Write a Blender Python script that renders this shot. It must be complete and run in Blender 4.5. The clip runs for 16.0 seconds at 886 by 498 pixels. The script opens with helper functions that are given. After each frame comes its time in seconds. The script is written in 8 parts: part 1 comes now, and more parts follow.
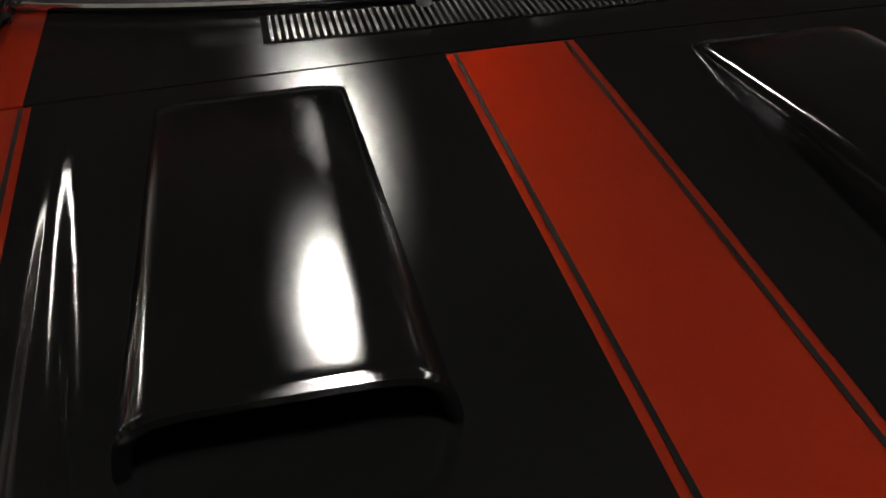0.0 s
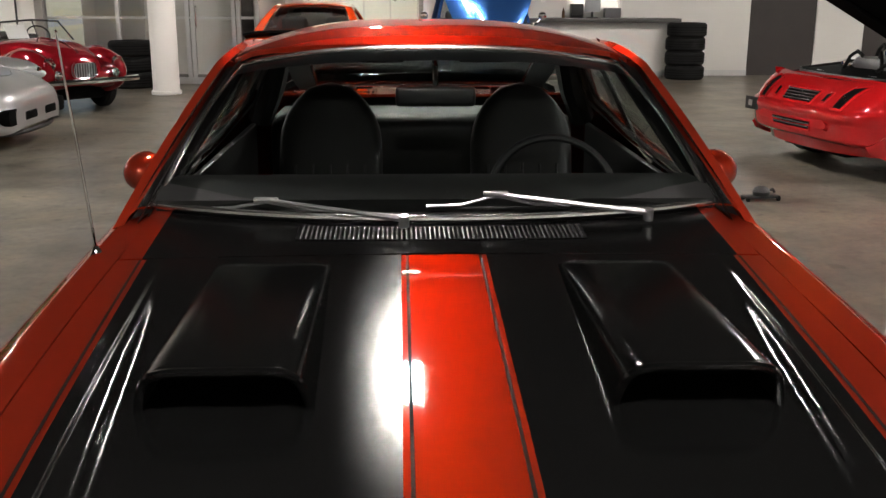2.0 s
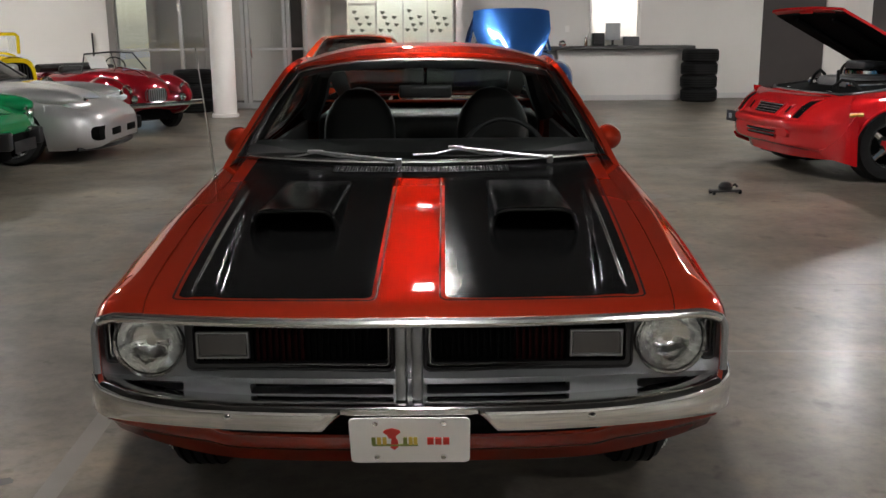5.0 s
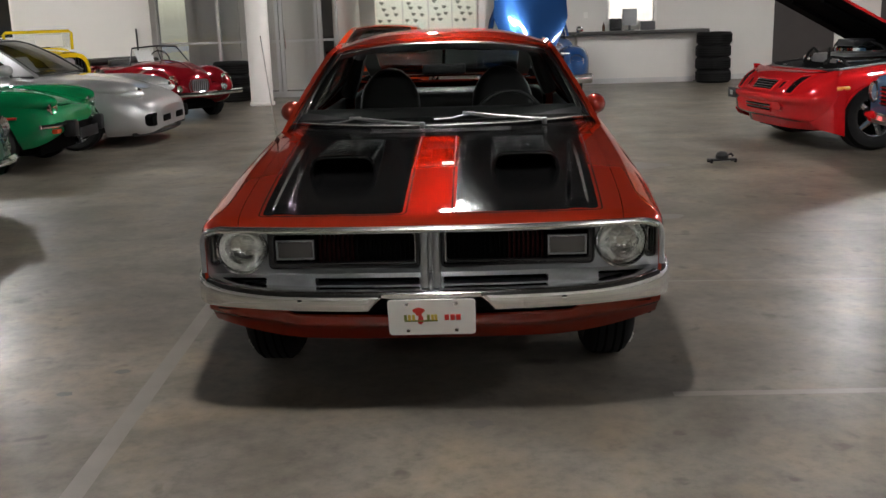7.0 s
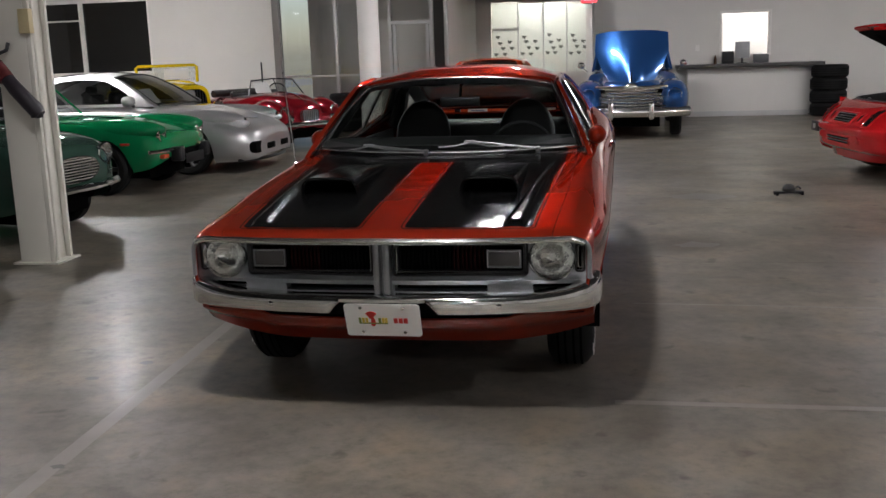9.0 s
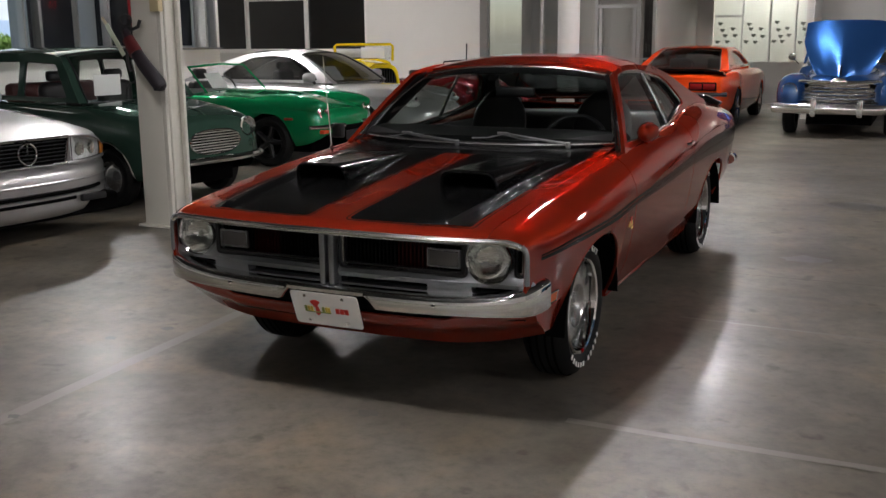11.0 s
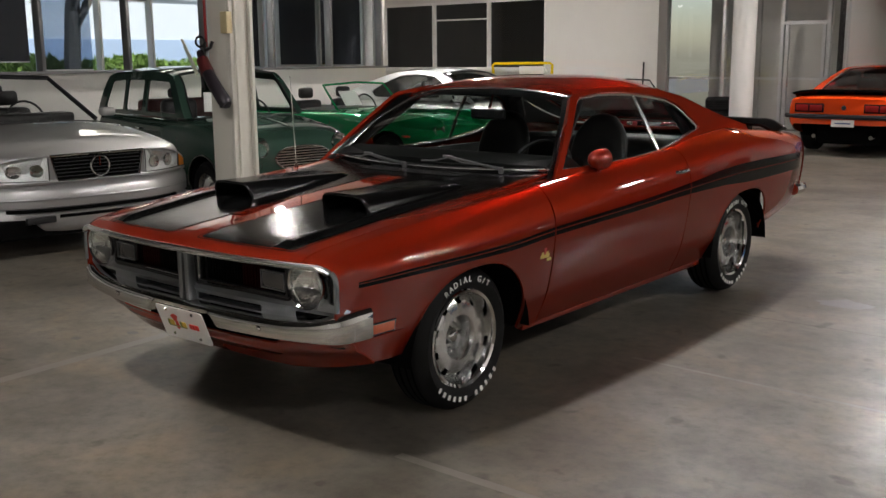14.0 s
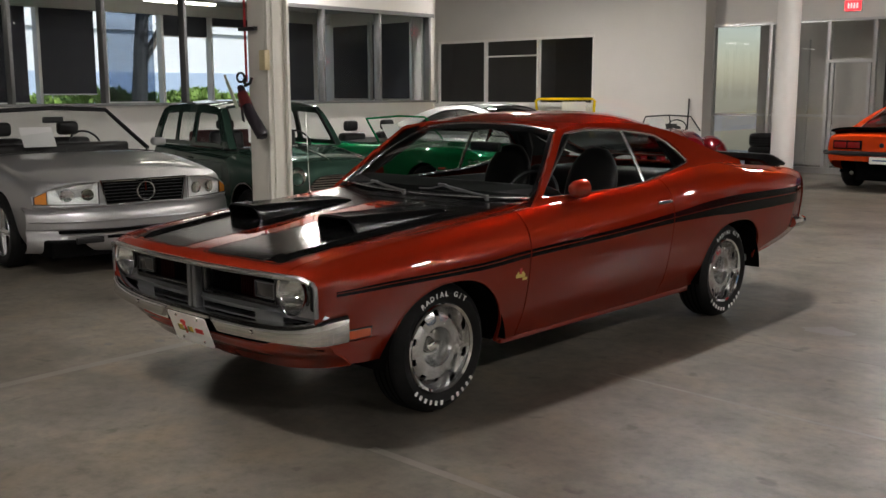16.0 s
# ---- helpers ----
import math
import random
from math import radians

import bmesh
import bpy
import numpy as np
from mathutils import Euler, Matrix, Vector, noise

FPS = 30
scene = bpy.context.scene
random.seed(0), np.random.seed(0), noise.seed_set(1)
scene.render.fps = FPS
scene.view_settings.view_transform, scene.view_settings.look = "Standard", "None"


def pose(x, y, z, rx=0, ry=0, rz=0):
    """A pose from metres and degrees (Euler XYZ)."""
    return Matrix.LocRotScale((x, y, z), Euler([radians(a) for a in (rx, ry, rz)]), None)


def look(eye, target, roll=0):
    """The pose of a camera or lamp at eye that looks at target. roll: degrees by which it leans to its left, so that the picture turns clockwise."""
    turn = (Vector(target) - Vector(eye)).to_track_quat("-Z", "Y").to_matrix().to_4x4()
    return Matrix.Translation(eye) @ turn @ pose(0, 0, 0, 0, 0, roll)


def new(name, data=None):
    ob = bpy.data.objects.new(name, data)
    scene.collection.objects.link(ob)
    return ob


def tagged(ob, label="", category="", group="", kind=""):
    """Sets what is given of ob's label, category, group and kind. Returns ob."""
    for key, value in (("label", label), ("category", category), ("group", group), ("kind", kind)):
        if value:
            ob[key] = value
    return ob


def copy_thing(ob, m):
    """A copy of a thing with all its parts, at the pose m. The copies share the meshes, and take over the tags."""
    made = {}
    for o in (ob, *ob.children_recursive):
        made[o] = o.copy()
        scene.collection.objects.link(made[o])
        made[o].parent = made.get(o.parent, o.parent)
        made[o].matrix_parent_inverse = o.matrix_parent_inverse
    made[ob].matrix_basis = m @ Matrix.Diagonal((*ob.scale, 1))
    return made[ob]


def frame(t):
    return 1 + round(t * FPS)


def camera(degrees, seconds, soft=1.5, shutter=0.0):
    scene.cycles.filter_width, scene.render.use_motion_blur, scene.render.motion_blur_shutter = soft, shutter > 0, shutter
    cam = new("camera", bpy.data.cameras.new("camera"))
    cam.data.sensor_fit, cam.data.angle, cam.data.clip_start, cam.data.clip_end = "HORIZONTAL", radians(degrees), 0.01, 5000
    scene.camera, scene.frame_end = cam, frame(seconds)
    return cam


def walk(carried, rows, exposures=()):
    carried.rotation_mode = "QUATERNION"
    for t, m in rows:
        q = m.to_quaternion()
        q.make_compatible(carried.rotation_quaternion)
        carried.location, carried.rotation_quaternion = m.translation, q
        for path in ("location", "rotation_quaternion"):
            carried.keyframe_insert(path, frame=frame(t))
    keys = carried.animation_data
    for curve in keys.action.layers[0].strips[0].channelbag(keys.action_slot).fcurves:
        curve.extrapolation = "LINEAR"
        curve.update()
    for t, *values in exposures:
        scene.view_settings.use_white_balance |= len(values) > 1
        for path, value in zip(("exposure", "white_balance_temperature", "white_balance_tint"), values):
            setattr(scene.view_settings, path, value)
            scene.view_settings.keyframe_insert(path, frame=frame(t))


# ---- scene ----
cam = camera(48.6, 16.0)
PATH = [
    (0, (-0.342, -0.04, 1.343), (-0.032, 1.657, 0.33), -3.1),
    (0.5, (-0.283, -0.181, 1.37), (-0.048, 1.603, 0.497), -1.4),
    (1, (-0.195, -0.367, 1.412), (-0.051, 1.511, 0.739), -1.1),
    (1.5, (-0.189, -0.589, 1.435), (-0.022, 1.334, 0.913), 1.2),
    (2, (-0.093, -0.827, 1.442), (-0.007, 1.107, 0.936), 0.2),
    (2.5, (0.012, -1.068, 1.442), (0.082, 0.867, 0.941), -0.2),
    (3, (0.047, -1.343, 1.42), (0.103, 0.591, 0.916), -0.5),
    (3.5, (0.09, -1.596, 1.423), (0.115, 0.347, 0.95), -0.9),
    (3.7, (0.111, -1.692, 1.425), (0.111, 0.247, 0.935), -0.8),
    (5.8, (0.042, -2.746, 1.444), (0.044, -0.792, 1.019), -0.2),
    (6, (0.015, -2.847, 1.439), (0.033, -0.899, 0.983), -0.1),
    (6.5, (0.045, -3.071, 1.446), (0.033, -1.123, 0.993), -0.9),
    (7, (0.158, -3.286, 1.437), (0.091, -1.342, 0.972), -1.7),
    (7.5, (0.212, -3.528, 1.443), (0.137, -1.581, 0.991), -1.6),
    (8, (0.358, -3.682, 1.466), (0.224, -1.727, 1.065), -2.4),
    (8.5, (0.635, -3.747, 1.462), (0.406, -1.803, 1.054), -2.5),
    (9, (0.912, -3.652, 1.444), (0.56, -1.724, 1.049), -1.9),
    (9.5, (1.219, -3.621, 1.464), (0.693, -1.727, 1.095), -2.9),
    (9.7, (1.341, -3.598, 1.47), (0.767, -1.72, 1.088), -1.8),
    (11.8, (2.302, -2.832, 1.438), (1.408, -1.089, 1.037), -1.3),
    (12, (2.38, -2.752, 1.44), (1.488, -1.005, 1.049), -1.1),
    (12.5, (2.624, -2.617, 1.432), (1.62, -0.934, 1.034), -1.5),
    (13, (2.851, -2.521, 1.443), (1.732, -0.915, 1.033), -1.7),
    (13.5, (2.99, -2.363, 1.437), (1.835, -0.778, 1.046), -0.6),
    (14, (3.225, -2.295, 1.453), (1.976, -0.781, 1.071), -0.5),
    (14.5, (3.39, -2.313, 1.465), (2.112, -0.808, 1.148), -0.4),
    (15, (3.517, -2.392, 1.474), (2.28, -0.849, 1.178), -0.9),
    (15.5, (3.669, -2.398, 1.472), (2.339, -0.936, 1.171), -0.9),
    (16, (3.806, -2.389, 1.468), (2.45, -0.953, 1.153), -0.1),
]
walk(cam, [(t, look(eye, target, roll)) for t, eye, target, roll in PATH],
     [(0.0, 0.0, 6700, 10), (0.5, 0.3, 6700, 10), (1.0, 0.2, 6700, 10), (1.5, 0.05, 6600, 10), (2.0, 0.25, 6700, 10), (2.5, 0.3, 6700, 10), (3.7, 0.12, 6500, 10),
      (7.0, -0.05, 6350, 10), (7.5, 0.0, 6300, 10), (8.0, -0.42, 6150, 10), (8.5, -0.33, 6200, 12), (9.5, -0.27, 6150, 13), (12.0, -0.36, 6450, 12), (13.5, -0.28, 6520, 11), (16.0, -0.3, 6620, 11)])

# ---- light ----
world = bpy.data.worlds.new("world")
scene.world = world
world.use_nodes = True
wn = world.node_tree
sky = wn.nodes.new("ShaderNodeTexSky")
sky.sky_type = "NISHITA"
sky.sun_disc = False
sky.sun_elevation, sky.sun_rotation = radians(45), radians(90)
wn.links.new(sky.outputs["Color"], wn.nodes["Background"].inputs["Color"])
wn.nodes["Background"].inputs["Strength"].default_value = 0.15
scene.view_settings.exposure = 0.0

sun = new("sun", bpy.data.lights.new("sun", "SUN"))
sun.data.energy, sun.data.angle, sun.data.color = 5.0, radians(0.5), (1.0, 0.95, 0.88)
sun.matrix_world = look((31, 6, 55), (-24, 6, 0))


# ---- materials ----
def mat(name, color, rough=0.5, metal=0.0, coat=0.0, emit=None, power=0.0, alpha=1.0, trans=0.0, ior=1.45):
    m = bpy.data.materials.new(name)
    m.use_nodes = True
    b = m.node_tree.nodes["Principled BSDF"]
    b.inputs["Base Color"].default_value = (*color, 1)
    b.inputs["Roughness"].default_value = rough
    b.inputs["Metallic"].default_value = metal
    b.inputs["Coat Weight"].default_value = coat
    b.inputs["Coat Roughness"].default_value = 0.03
    b.inputs["IOR"].default_value = ior
    if trans:
        b.inputs["Transmission Weight"].default_value = trans
    if emit:
        b.inputs["Emission Color"].default_value = (*emit, 1)
        b.inputs["Emission Strength"].default_value = power
    return m


def noisy(m, scale=8.0, amount=0.25, bump=0.0, bump_scale=60.0, rough_var=0.0, detail=6.0, second=None):
    """Two scales of colour variation, roughness variation and fine relief on a plain material."""
    nt = m.node_tree
    b = nt.nodes["Principled BSDF"]
    tc = nt.nodes.new("ShaderNodeTexCoord")
    n1 = nt.nodes.new("ShaderNodeTexNoise")
    n1.inputs["Scale"].default_value, n1.inputs["Detail"].default_value = scale, detail
    nt.links.new(tc.outputs["Object"], n1.inputs["Vector"])
    col = b.inputs["Base Color"].default_value[:3]
    mix = nt.nodes.new("ShaderNodeMix")
    mix.data_type = "RGBA"
    mix.inputs["A"].default_value = (*[c * (1 - amount) for c in col], 1)
    mix.inputs["B"].default_value = (*(second or [min(1, c * (1 + amount)) for c in col]), 1)
    nt.links.new(n1.outputs["Fac"], mix.inputs["Factor"])
    nt.links.new(mix.outputs["Result"], b.inputs["Base Color"])
    n2 = nt.nodes.new("ShaderNodeTexNoise")
    n2.inputs["Scale"].default_value, n2.inputs["Detail"].default_value = bump_scale, 4
    nt.links.new(tc.outputs["Object"], n2.inputs["Vector"])
    if bump:
        bp = nt.nodes.new("ShaderNodeBump")
        bp.inputs["Strength"].default_value, bp.inputs["Distance"].default_value = bump, 0.01
        nt.links.new(n2.outputs["Fac"], bp.inputs["Height"])
        nt.links.new(bp.outputs["Normal"], b.inputs["Normal"])
    if rough_var:
        r = b.inputs["Roughness"].default_value
        mr = nt.nodes.new("ShaderNodeMapRange")
        mr.inputs["To Min"].default_value, mr.inputs["To Max"].default_value = max(0.02, r - rough_var), min(1, r + rough_var)
        nt.links.new(n1.outputs["Fac"], mr.inputs["Value"])
        nt.links.new(mr.outputs["Result"], b.inputs["Roughness"])
    return m


def paint(name, color, metal=0.35, rough=0.35, orange_peel=0.015):
    m = mat(name, color, rough, metal, coat=1.0)
    b = m.node_tree.nodes["Principled BSDF"]
    b.inputs["Specular IOR Level"].default_value = 0.0
    b.inputs["Coat IOR"].default_value = 1.55
    b.inputs["Specular Tint"].default_value = (*[min(1.0, c / max(color)) ** 0.35 for c in color], 1)
    return noisy(m, 2.0, 0.08, orange_peel, 180.0)


def satin(name, color, rough, ior):
    """Black lacquer or vinyl: a soft sheen with a short fall-off."""
    m = bpy.data.materials.new(name)
    m.use_nodes = True
    nt = m.node_tree
    nt.nodes.remove(nt.nodes["Principled BSDF"])
    di = nt.nodes.new("ShaderNodeBsdfDiffuse")
    gl = nt.nodes.new("ShaderNodeBsdfGlossy")
    gl.distribution = "BECKMANN"
    gl.inputs["Roughness"].default_value = rough
    tc = nt.nodes.new("ShaderNodeTexCoord")
    nz = nt.nodes.new("ShaderNodeTexNoise")
    nz.inputs["Scale"].default_value, nz.inputs["Detail"].default_value = 5.0, 8
    nt.links.new(tc.outputs["Object"], nz.inputs["Vector"])
    mx = nt.nodes.new("ShaderNodeMix")
    mx.data_type = "RGBA"
    mx.inputs["A"].default_value = (*[c * 0.7 for c in color], 1)
    mx.inputs["B"].default_value = (*[c * 1.4 for c in color], 1)
    nt.links.new(nz.outputs["Fac"], mx.inputs["Factor"])
    nt.links.new(mx.outputs["Result"], di.inputs["Color"])
    mr = nt.nodes.new("ShaderNodeMapRange")
    mr.inputs["To Min"].default_value, mr.inputs["To Max"].default_value = rough * 0.92, rough * 1.08
    nt.links.new(nz.outputs["Fac"], mr.inputs["Value"])
    nt.links.new(mr.outputs["Result"], gl.inputs["Roughness"])
    fr = nt.nodes.new("ShaderNodeFresnel")
    fr.inputs["IOR"].default_value = ior
    ms = nt.nodes.new("ShaderNodeMixShader")
    nt.links.new(fr.outputs["Fac"], ms.inputs["Fac"])
    nt.links.new(di.outputs["BSDF"], ms.inputs[1])
    nt.links.new(gl.outputs["BSDF"], ms.inputs[2])
    nt.links.new(ms.outputs["Shader"], nt.nodes["Material Output"].inputs["Surface"])
    return m


def concrete():
    m = mat("concrete", (0.23, 0.205, 0.17), 0.3)
    nt = m.node_tree
    b = nt.nodes["Principled BSDF"]
    b.inputs["Specular IOR Level"].default_value = 0.42
    tc = nt.nodes.new("ShaderNodeTexCoord")

    def nz(scale, detail, rough=0.55, distort=0.0):
        n = nt.nodes.new("ShaderNodeTexNoise")
        n.inputs["Scale"].default_value, n.inputs["Detail"].default_value = scale, detail
        n.inputs["Roughness"].default_value, n.inputs["Distortion"].default_value = rough, distort
        nt.links.new(tc.outputs["Object"], n.inputs["Vector"])
        return n.outputs["Fac"]

    def ramp(fac, stops):
        r = nt.nodes.new("ShaderNodeValToRGB")
        el = r.color_ramp.elements
        el[0].position, el[0].color = stops[0][0], (*stops[0][1], 1)
        el[1].position, el[1].color = stops[-1][0], (*stops[-1][1], 1)
        for p, c in stops[1:-1]:
            e = el.new(p)
            e.color = (*c, 1)
        nt.links.new(fac, r.inputs["Fac"])
        return r.outputs["Color"]

    def mul(a, c, f=1.0):
        x = nt.nodes.new("ShaderNodeMix")
        x.data_type, x.blend_type = "RGBA", "MULTIPLY"
        x.inputs["Factor"].default_value = f
        nt.links.new(a, x.inputs["A"])
        nt.links.new(c, x.inputs["B"])
        return x.outputs["Result"]

    big = ramp(nz(0.42, 6, 0.6, 0.5), [(0.3, (0.084, 0.075, 0.062)), (0.5, (0.136, 0.123, 0.103)), (0.7, (0.195, 0.177, 0.150))])
    mid = ramp(nz(2.3, 9, 0.65, 0.3), [(0.36, (0.66, 0.64, 0.62)), (0.5, (0.95, 0.95, 0.95)), (0.64, (1.14, 1.06, 0.95))])
    fine = ramp(nz(14, 9, 0.7), [(0.36, (0.76, 0.75, 0.74)), (0.5, (1, 1, 1)), (0.64, (1.15, 1.13, 1.10))])
    stain = ramp(nz(0.9, 7, 0.6, 0.8), [(0.5, (1, 1, 1)), (0.72, (0.66, 0.61, 0.54))])
    spots = ramp(nz(5.5, 3, 0.5, 0.2), [(0.29, (0.4, 0.37, 0.33)), (0.36, (1, 1, 1))])
    mp = nt.nodes.new("ShaderNodeMapping")
    mp.inputs["Scale"].default_value = (0.7, 1.15, 1.0)
    mp.inputs["Rotation"].default_value = (0, 0, radians(12))
    nt.links.new(tc.outputs["Object"], mp.inputs["Vector"])
    sn = nt.nodes.new("ShaderNodeTexNoise")
    sn.inputs["Scale"].default_value, sn.inputs["Detail"].default_value, sn.inputs["Distortion"].default_value = 1.3, 7, 0.6
    nt.links.new(mp.outputs["Vector"], sn.inputs["Vector"])
    streak = ramp(sn.outputs["Fac"], [(0.36, (0.76, 0.73, 0.69)), (0.5, (1, 1, 1)), (0.64, (1.16, 1.12, 1.05))])
    c = mul(mul(mul(mul(mul(big, mid), fine), stain, 0.8), spots, 0.8), streak)
    nt.links.new(c, b.inputs["Base Color"])
    mr = nt.nodes.new("ShaderNodeMapRange")
    mr.inputs["To Min"].default_value, mr.inputs["To Max"].default_value = 0.34, 0.5
    nt.links.new(nz(1.1, 6, 0.6, 0.1), mr.inputs["Value"])
    nt.links.new(mr.outputs["Result"], b.inputs["Roughness"])
    cw = nt.nodes.new("ShaderNodeMapRange")
    cw.inputs["From Min"].default_value, cw.inputs["From Max"].default_value = 0.4, 0.68
    cw.inputs["To Min"].default_value, cw.inputs["To Max"].default_value = 0.04, 0.24
    nt.links.new(nz(1.6, 8, 0.6, 0.4), cw.inputs["Value"])
    nt.links.new(cw.outputs["Result"], b.inputs["Coat Weight"])
    b.inputs["Coat Roughness"].default_value = 0.21
    bp = nt.nodes.new("ShaderNodeBump")
    bp.inputs["Strength"].default_value, bp.inputs["Distance"].default_value = 0.06, 0.004
    nt.links.new(nz(22, 8), bp.inputs["Height"])
    nt.links.new(bp.outputs["Normal"], b.inputs["Normal"])
    return m


M_FLOOR = concrete()
M_WALL = noisy(mat("wall_paint", (0.66, 0.64, 0.60), 0.7), 1.5, 0.06, 0.05, 90)
M_CEIL = noisy(mat("ceiling_paint", (0.5, 0.49, 0.46), 0.85), 2.0, 0.08, 0.05, 40)
M_DECK = noisy(mat("dark_roof_deck", (0.035, 0.034, 0.033), 0.85), 2.0, 0.2, 0.1, 40)
M_WHITE = noisy(mat("white_paint", (0.76, 0.74, 0.70), 0.45), 4, 0.05, 0.03, 120)
M_ALU = noisy(mat("aluminium", (0.55, 0.55, 0.54), 0.38, 0.85), 10, 0.08)
M_DARKALU = noisy(mat("dull_aluminium", (0.20, 0.20, 0.20), 0.42, 0.6), 10, 0.1)
# Also colours the backing wall that keeps the north-west windows dark.
M_DARKDOOR_BACKING = noisy(mat("dark_door_and_backing", (0.035, 0.028, 0.026), 0.5), 3, 0.15)
M_ORANGE = paint("orange_metallic_paint", (0.20, 0.0168, 0.0064), 0.6, 0.43, 0.003)
M_STRIPE = satin("satin_black_vinyl", (0.0035, 0.0035, 0.0035), 0.205, 1.28)
M_PIN = noisy(mat("black_pin_line", (0.004, 0.004, 0.004), 0.5, ior=1.12), 6, 0.2)
M_SCOOP = satin("gloss_black_paint", (0.003, 0.003, 0.003), 0.17, 1.37)
M_SLAT = noisy(mat("glossy_black_slat", (0.03, 0.03, 0.03), 0.22), 12, 0.2)
M_WIPER = noisy(mat("grey_wiper_metal", (0.28, 0.28, 0.28), 0.3, 0.85), 12, 0.1)
M_CHROME = noisy(mat("chrome", (0.78, 0.78, 0.77), 0.07, 1.0), 14, 0.05)
M_SILVER = noisy(mat("silver_painted_plastic", (0.25, 0.26, 0.27), 0.33, 0.85), 10, 0.1)
M_BLACK = noisy(mat("black_plastic", (0.008, 0.008, 0.009), 0.45), 12, 0.3)
# Near-black for the underbody, and for shade coloured into openings and recesses.
M_DARK = mat("underbody_and_shade_black", (0.003, 0.003, 0.003), 0.9, ior=1.12)
M_RUBBER = noisy(mat("tyre_rubber", (0.007, 0.007, 0.007), 0.65, ior=1.25), 20, 0.3, 0.1, 90)
M_VINYL = noisy(mat("black_seat_vinyl", (0.007, 0.0065, 0.0065), 0.42), 14, 0.25, 0.12, 140)
M_LETTER = noisy(mat("raised_white_letter", (0.75, 0.74, 0.70), 0.6), 30, 0.1)
M_RED_LENS = mat("dark_red_plastic", (0.016, 0.0008, 0.0008), 0.5, ior=1.15)
M_AMBER = mat("amber_lens", (0.42, 0.07, 0.02), 0.2, 0, 0.6)


def glass(name, tint, rough=0.0, facing=0.045):
    m = bpy.data.materials.new(name)
    m.use_nodes = True
    nt = m.node_tree
    nt.nodes.remove(nt.nodes["Principled BSDF"])
    out = nt.nodes["Material Output"]
    tr = nt.nodes.new("ShaderNodeBsdfTransparent")
    tr.inputs["Color"].default_value = (*tint, 1)
    gl = nt.nodes.new("ShaderNodeBsdfGlossy")
    gl.inputs["Roughness"].default_value = rough
    lw = nt.nodes.new("ShaderNodeLayerWeight")
    lw.inputs["Blend"].default_value = 0.5
    pw = nt.nodes.new("ShaderNodeMath")
    pw.operation = "POWER"
    pw.inputs[1].default_value = 5.0
    nt.links.new(lw.outputs["Facing"], pw.inputs[0])
    fr = nt.nodes.new("ShaderNodeMapRange")
    fr.inputs["To Min"].default_value, fr.inputs["To Max"].default_value = facing, 1.0
    nt.links.new(pw.outputs["Value"], fr.inputs["Value"])
    mx = nt.nodes.new("ShaderNodeMixShader")
    nt.links.new(fr.outputs["Result"], mx.inputs["Fac"])
    nt.links.new(tr.outputs["BSDF"], mx.inputs[1])
    nt.links.new(gl.outputs["BSDF"], mx.inputs[2])
    nt.links.new(mx.outputs["Shader"], out.inputs["Surface"])
    return m


M_GLASS = glass("car_glass", (0.50, 0.54, 0.52))
M_SIDE = glass("side_window_glass", (0.74, 0.78, 0.76))
M_REAR = glass("tinted_rear_glass", (0.09, 0.11, 0.11))
M_DUSK = glass("dusky_car_glass", (0.22, 0.23, 0.23))
M_CLEAR = glass("clear_car_glass", (0.93, 0.95, 0.94))
M_PANE = glass("window_glass", (0.95, 0.97, 0.98), 0.0, 0.016)
M_DARKPANE = glass("tinted_window_glass", (0.10, 0.11, 0.12), 0.0, 0.08)
M_LENS = glass("clear_lens", (0.95, 0.96, 0.95), 0.03)
M_LAMP = noisy(mat("plain_lamp_reflector", (0.78, 0.79, 0.79), 0.22, 0.6), 10, 0.15, 0.3, 60)
M_LAMPW = noisy(mat("frosted_lamp_inner", (0.72, 0.73, 0.73), 0.3, 0.15), 14, 0.2, 0.3, 50)
M_REFLECTOR = noisy(mat("lamp_reflector", (0.80, 0.81, 0.80), 0.10, 1.0), 40, 0.1, 0.45, 26)


# ---- builders ----
def part(name, bm, material, parent=None, label="", smooth=True, angle=0.6):
    me = bpy.data.meshes.new(name)
    bm.to_mesh(me)
    bm.free()
    return part_me(name, me, material, parent, label, smooth, angle)


def part_me(name, me, material, parent=None, label="", smooth=True, angle=0.6):
    if material is not None and not me.materials:
        me.materials.append(material)
    if smooth:
        me.shade_smooth()
        if angle:
            me.set_sharp_from_angle(angle=angle)
    ob = new(name, me)
    if parent is not None:
        ob.parent = parent
    if label:
        tagged(ob, label)
    return ob


def raw(name, verts, faces, material, parent=None, label="", smooth=True, angle=0.6):
    me = bpy.data.meshes.new(name)
    me.from_pydata([tuple(v) for v in verts], [], faces)
    me.update()
    return part_me(name, me, material, parent, label, smooth, angle)


def thing(name, m, label, category, group="", kind=""):
    ob = new(name)
    ob.empty_display_size = 0.1
    ob.matrix_world = m
    return tagged(ob, label, category, group, kind)


def thick(ob, t, offset=-1):
    s = ob.modifiers.new("thickness", "SOLIDIFY")
    s.thickness, s.offset = t, offset
    e = ob.modifiers.new("crisp_rim", "EDGE_SPLIT")
    e.split_angle = radians(50)
    return ob


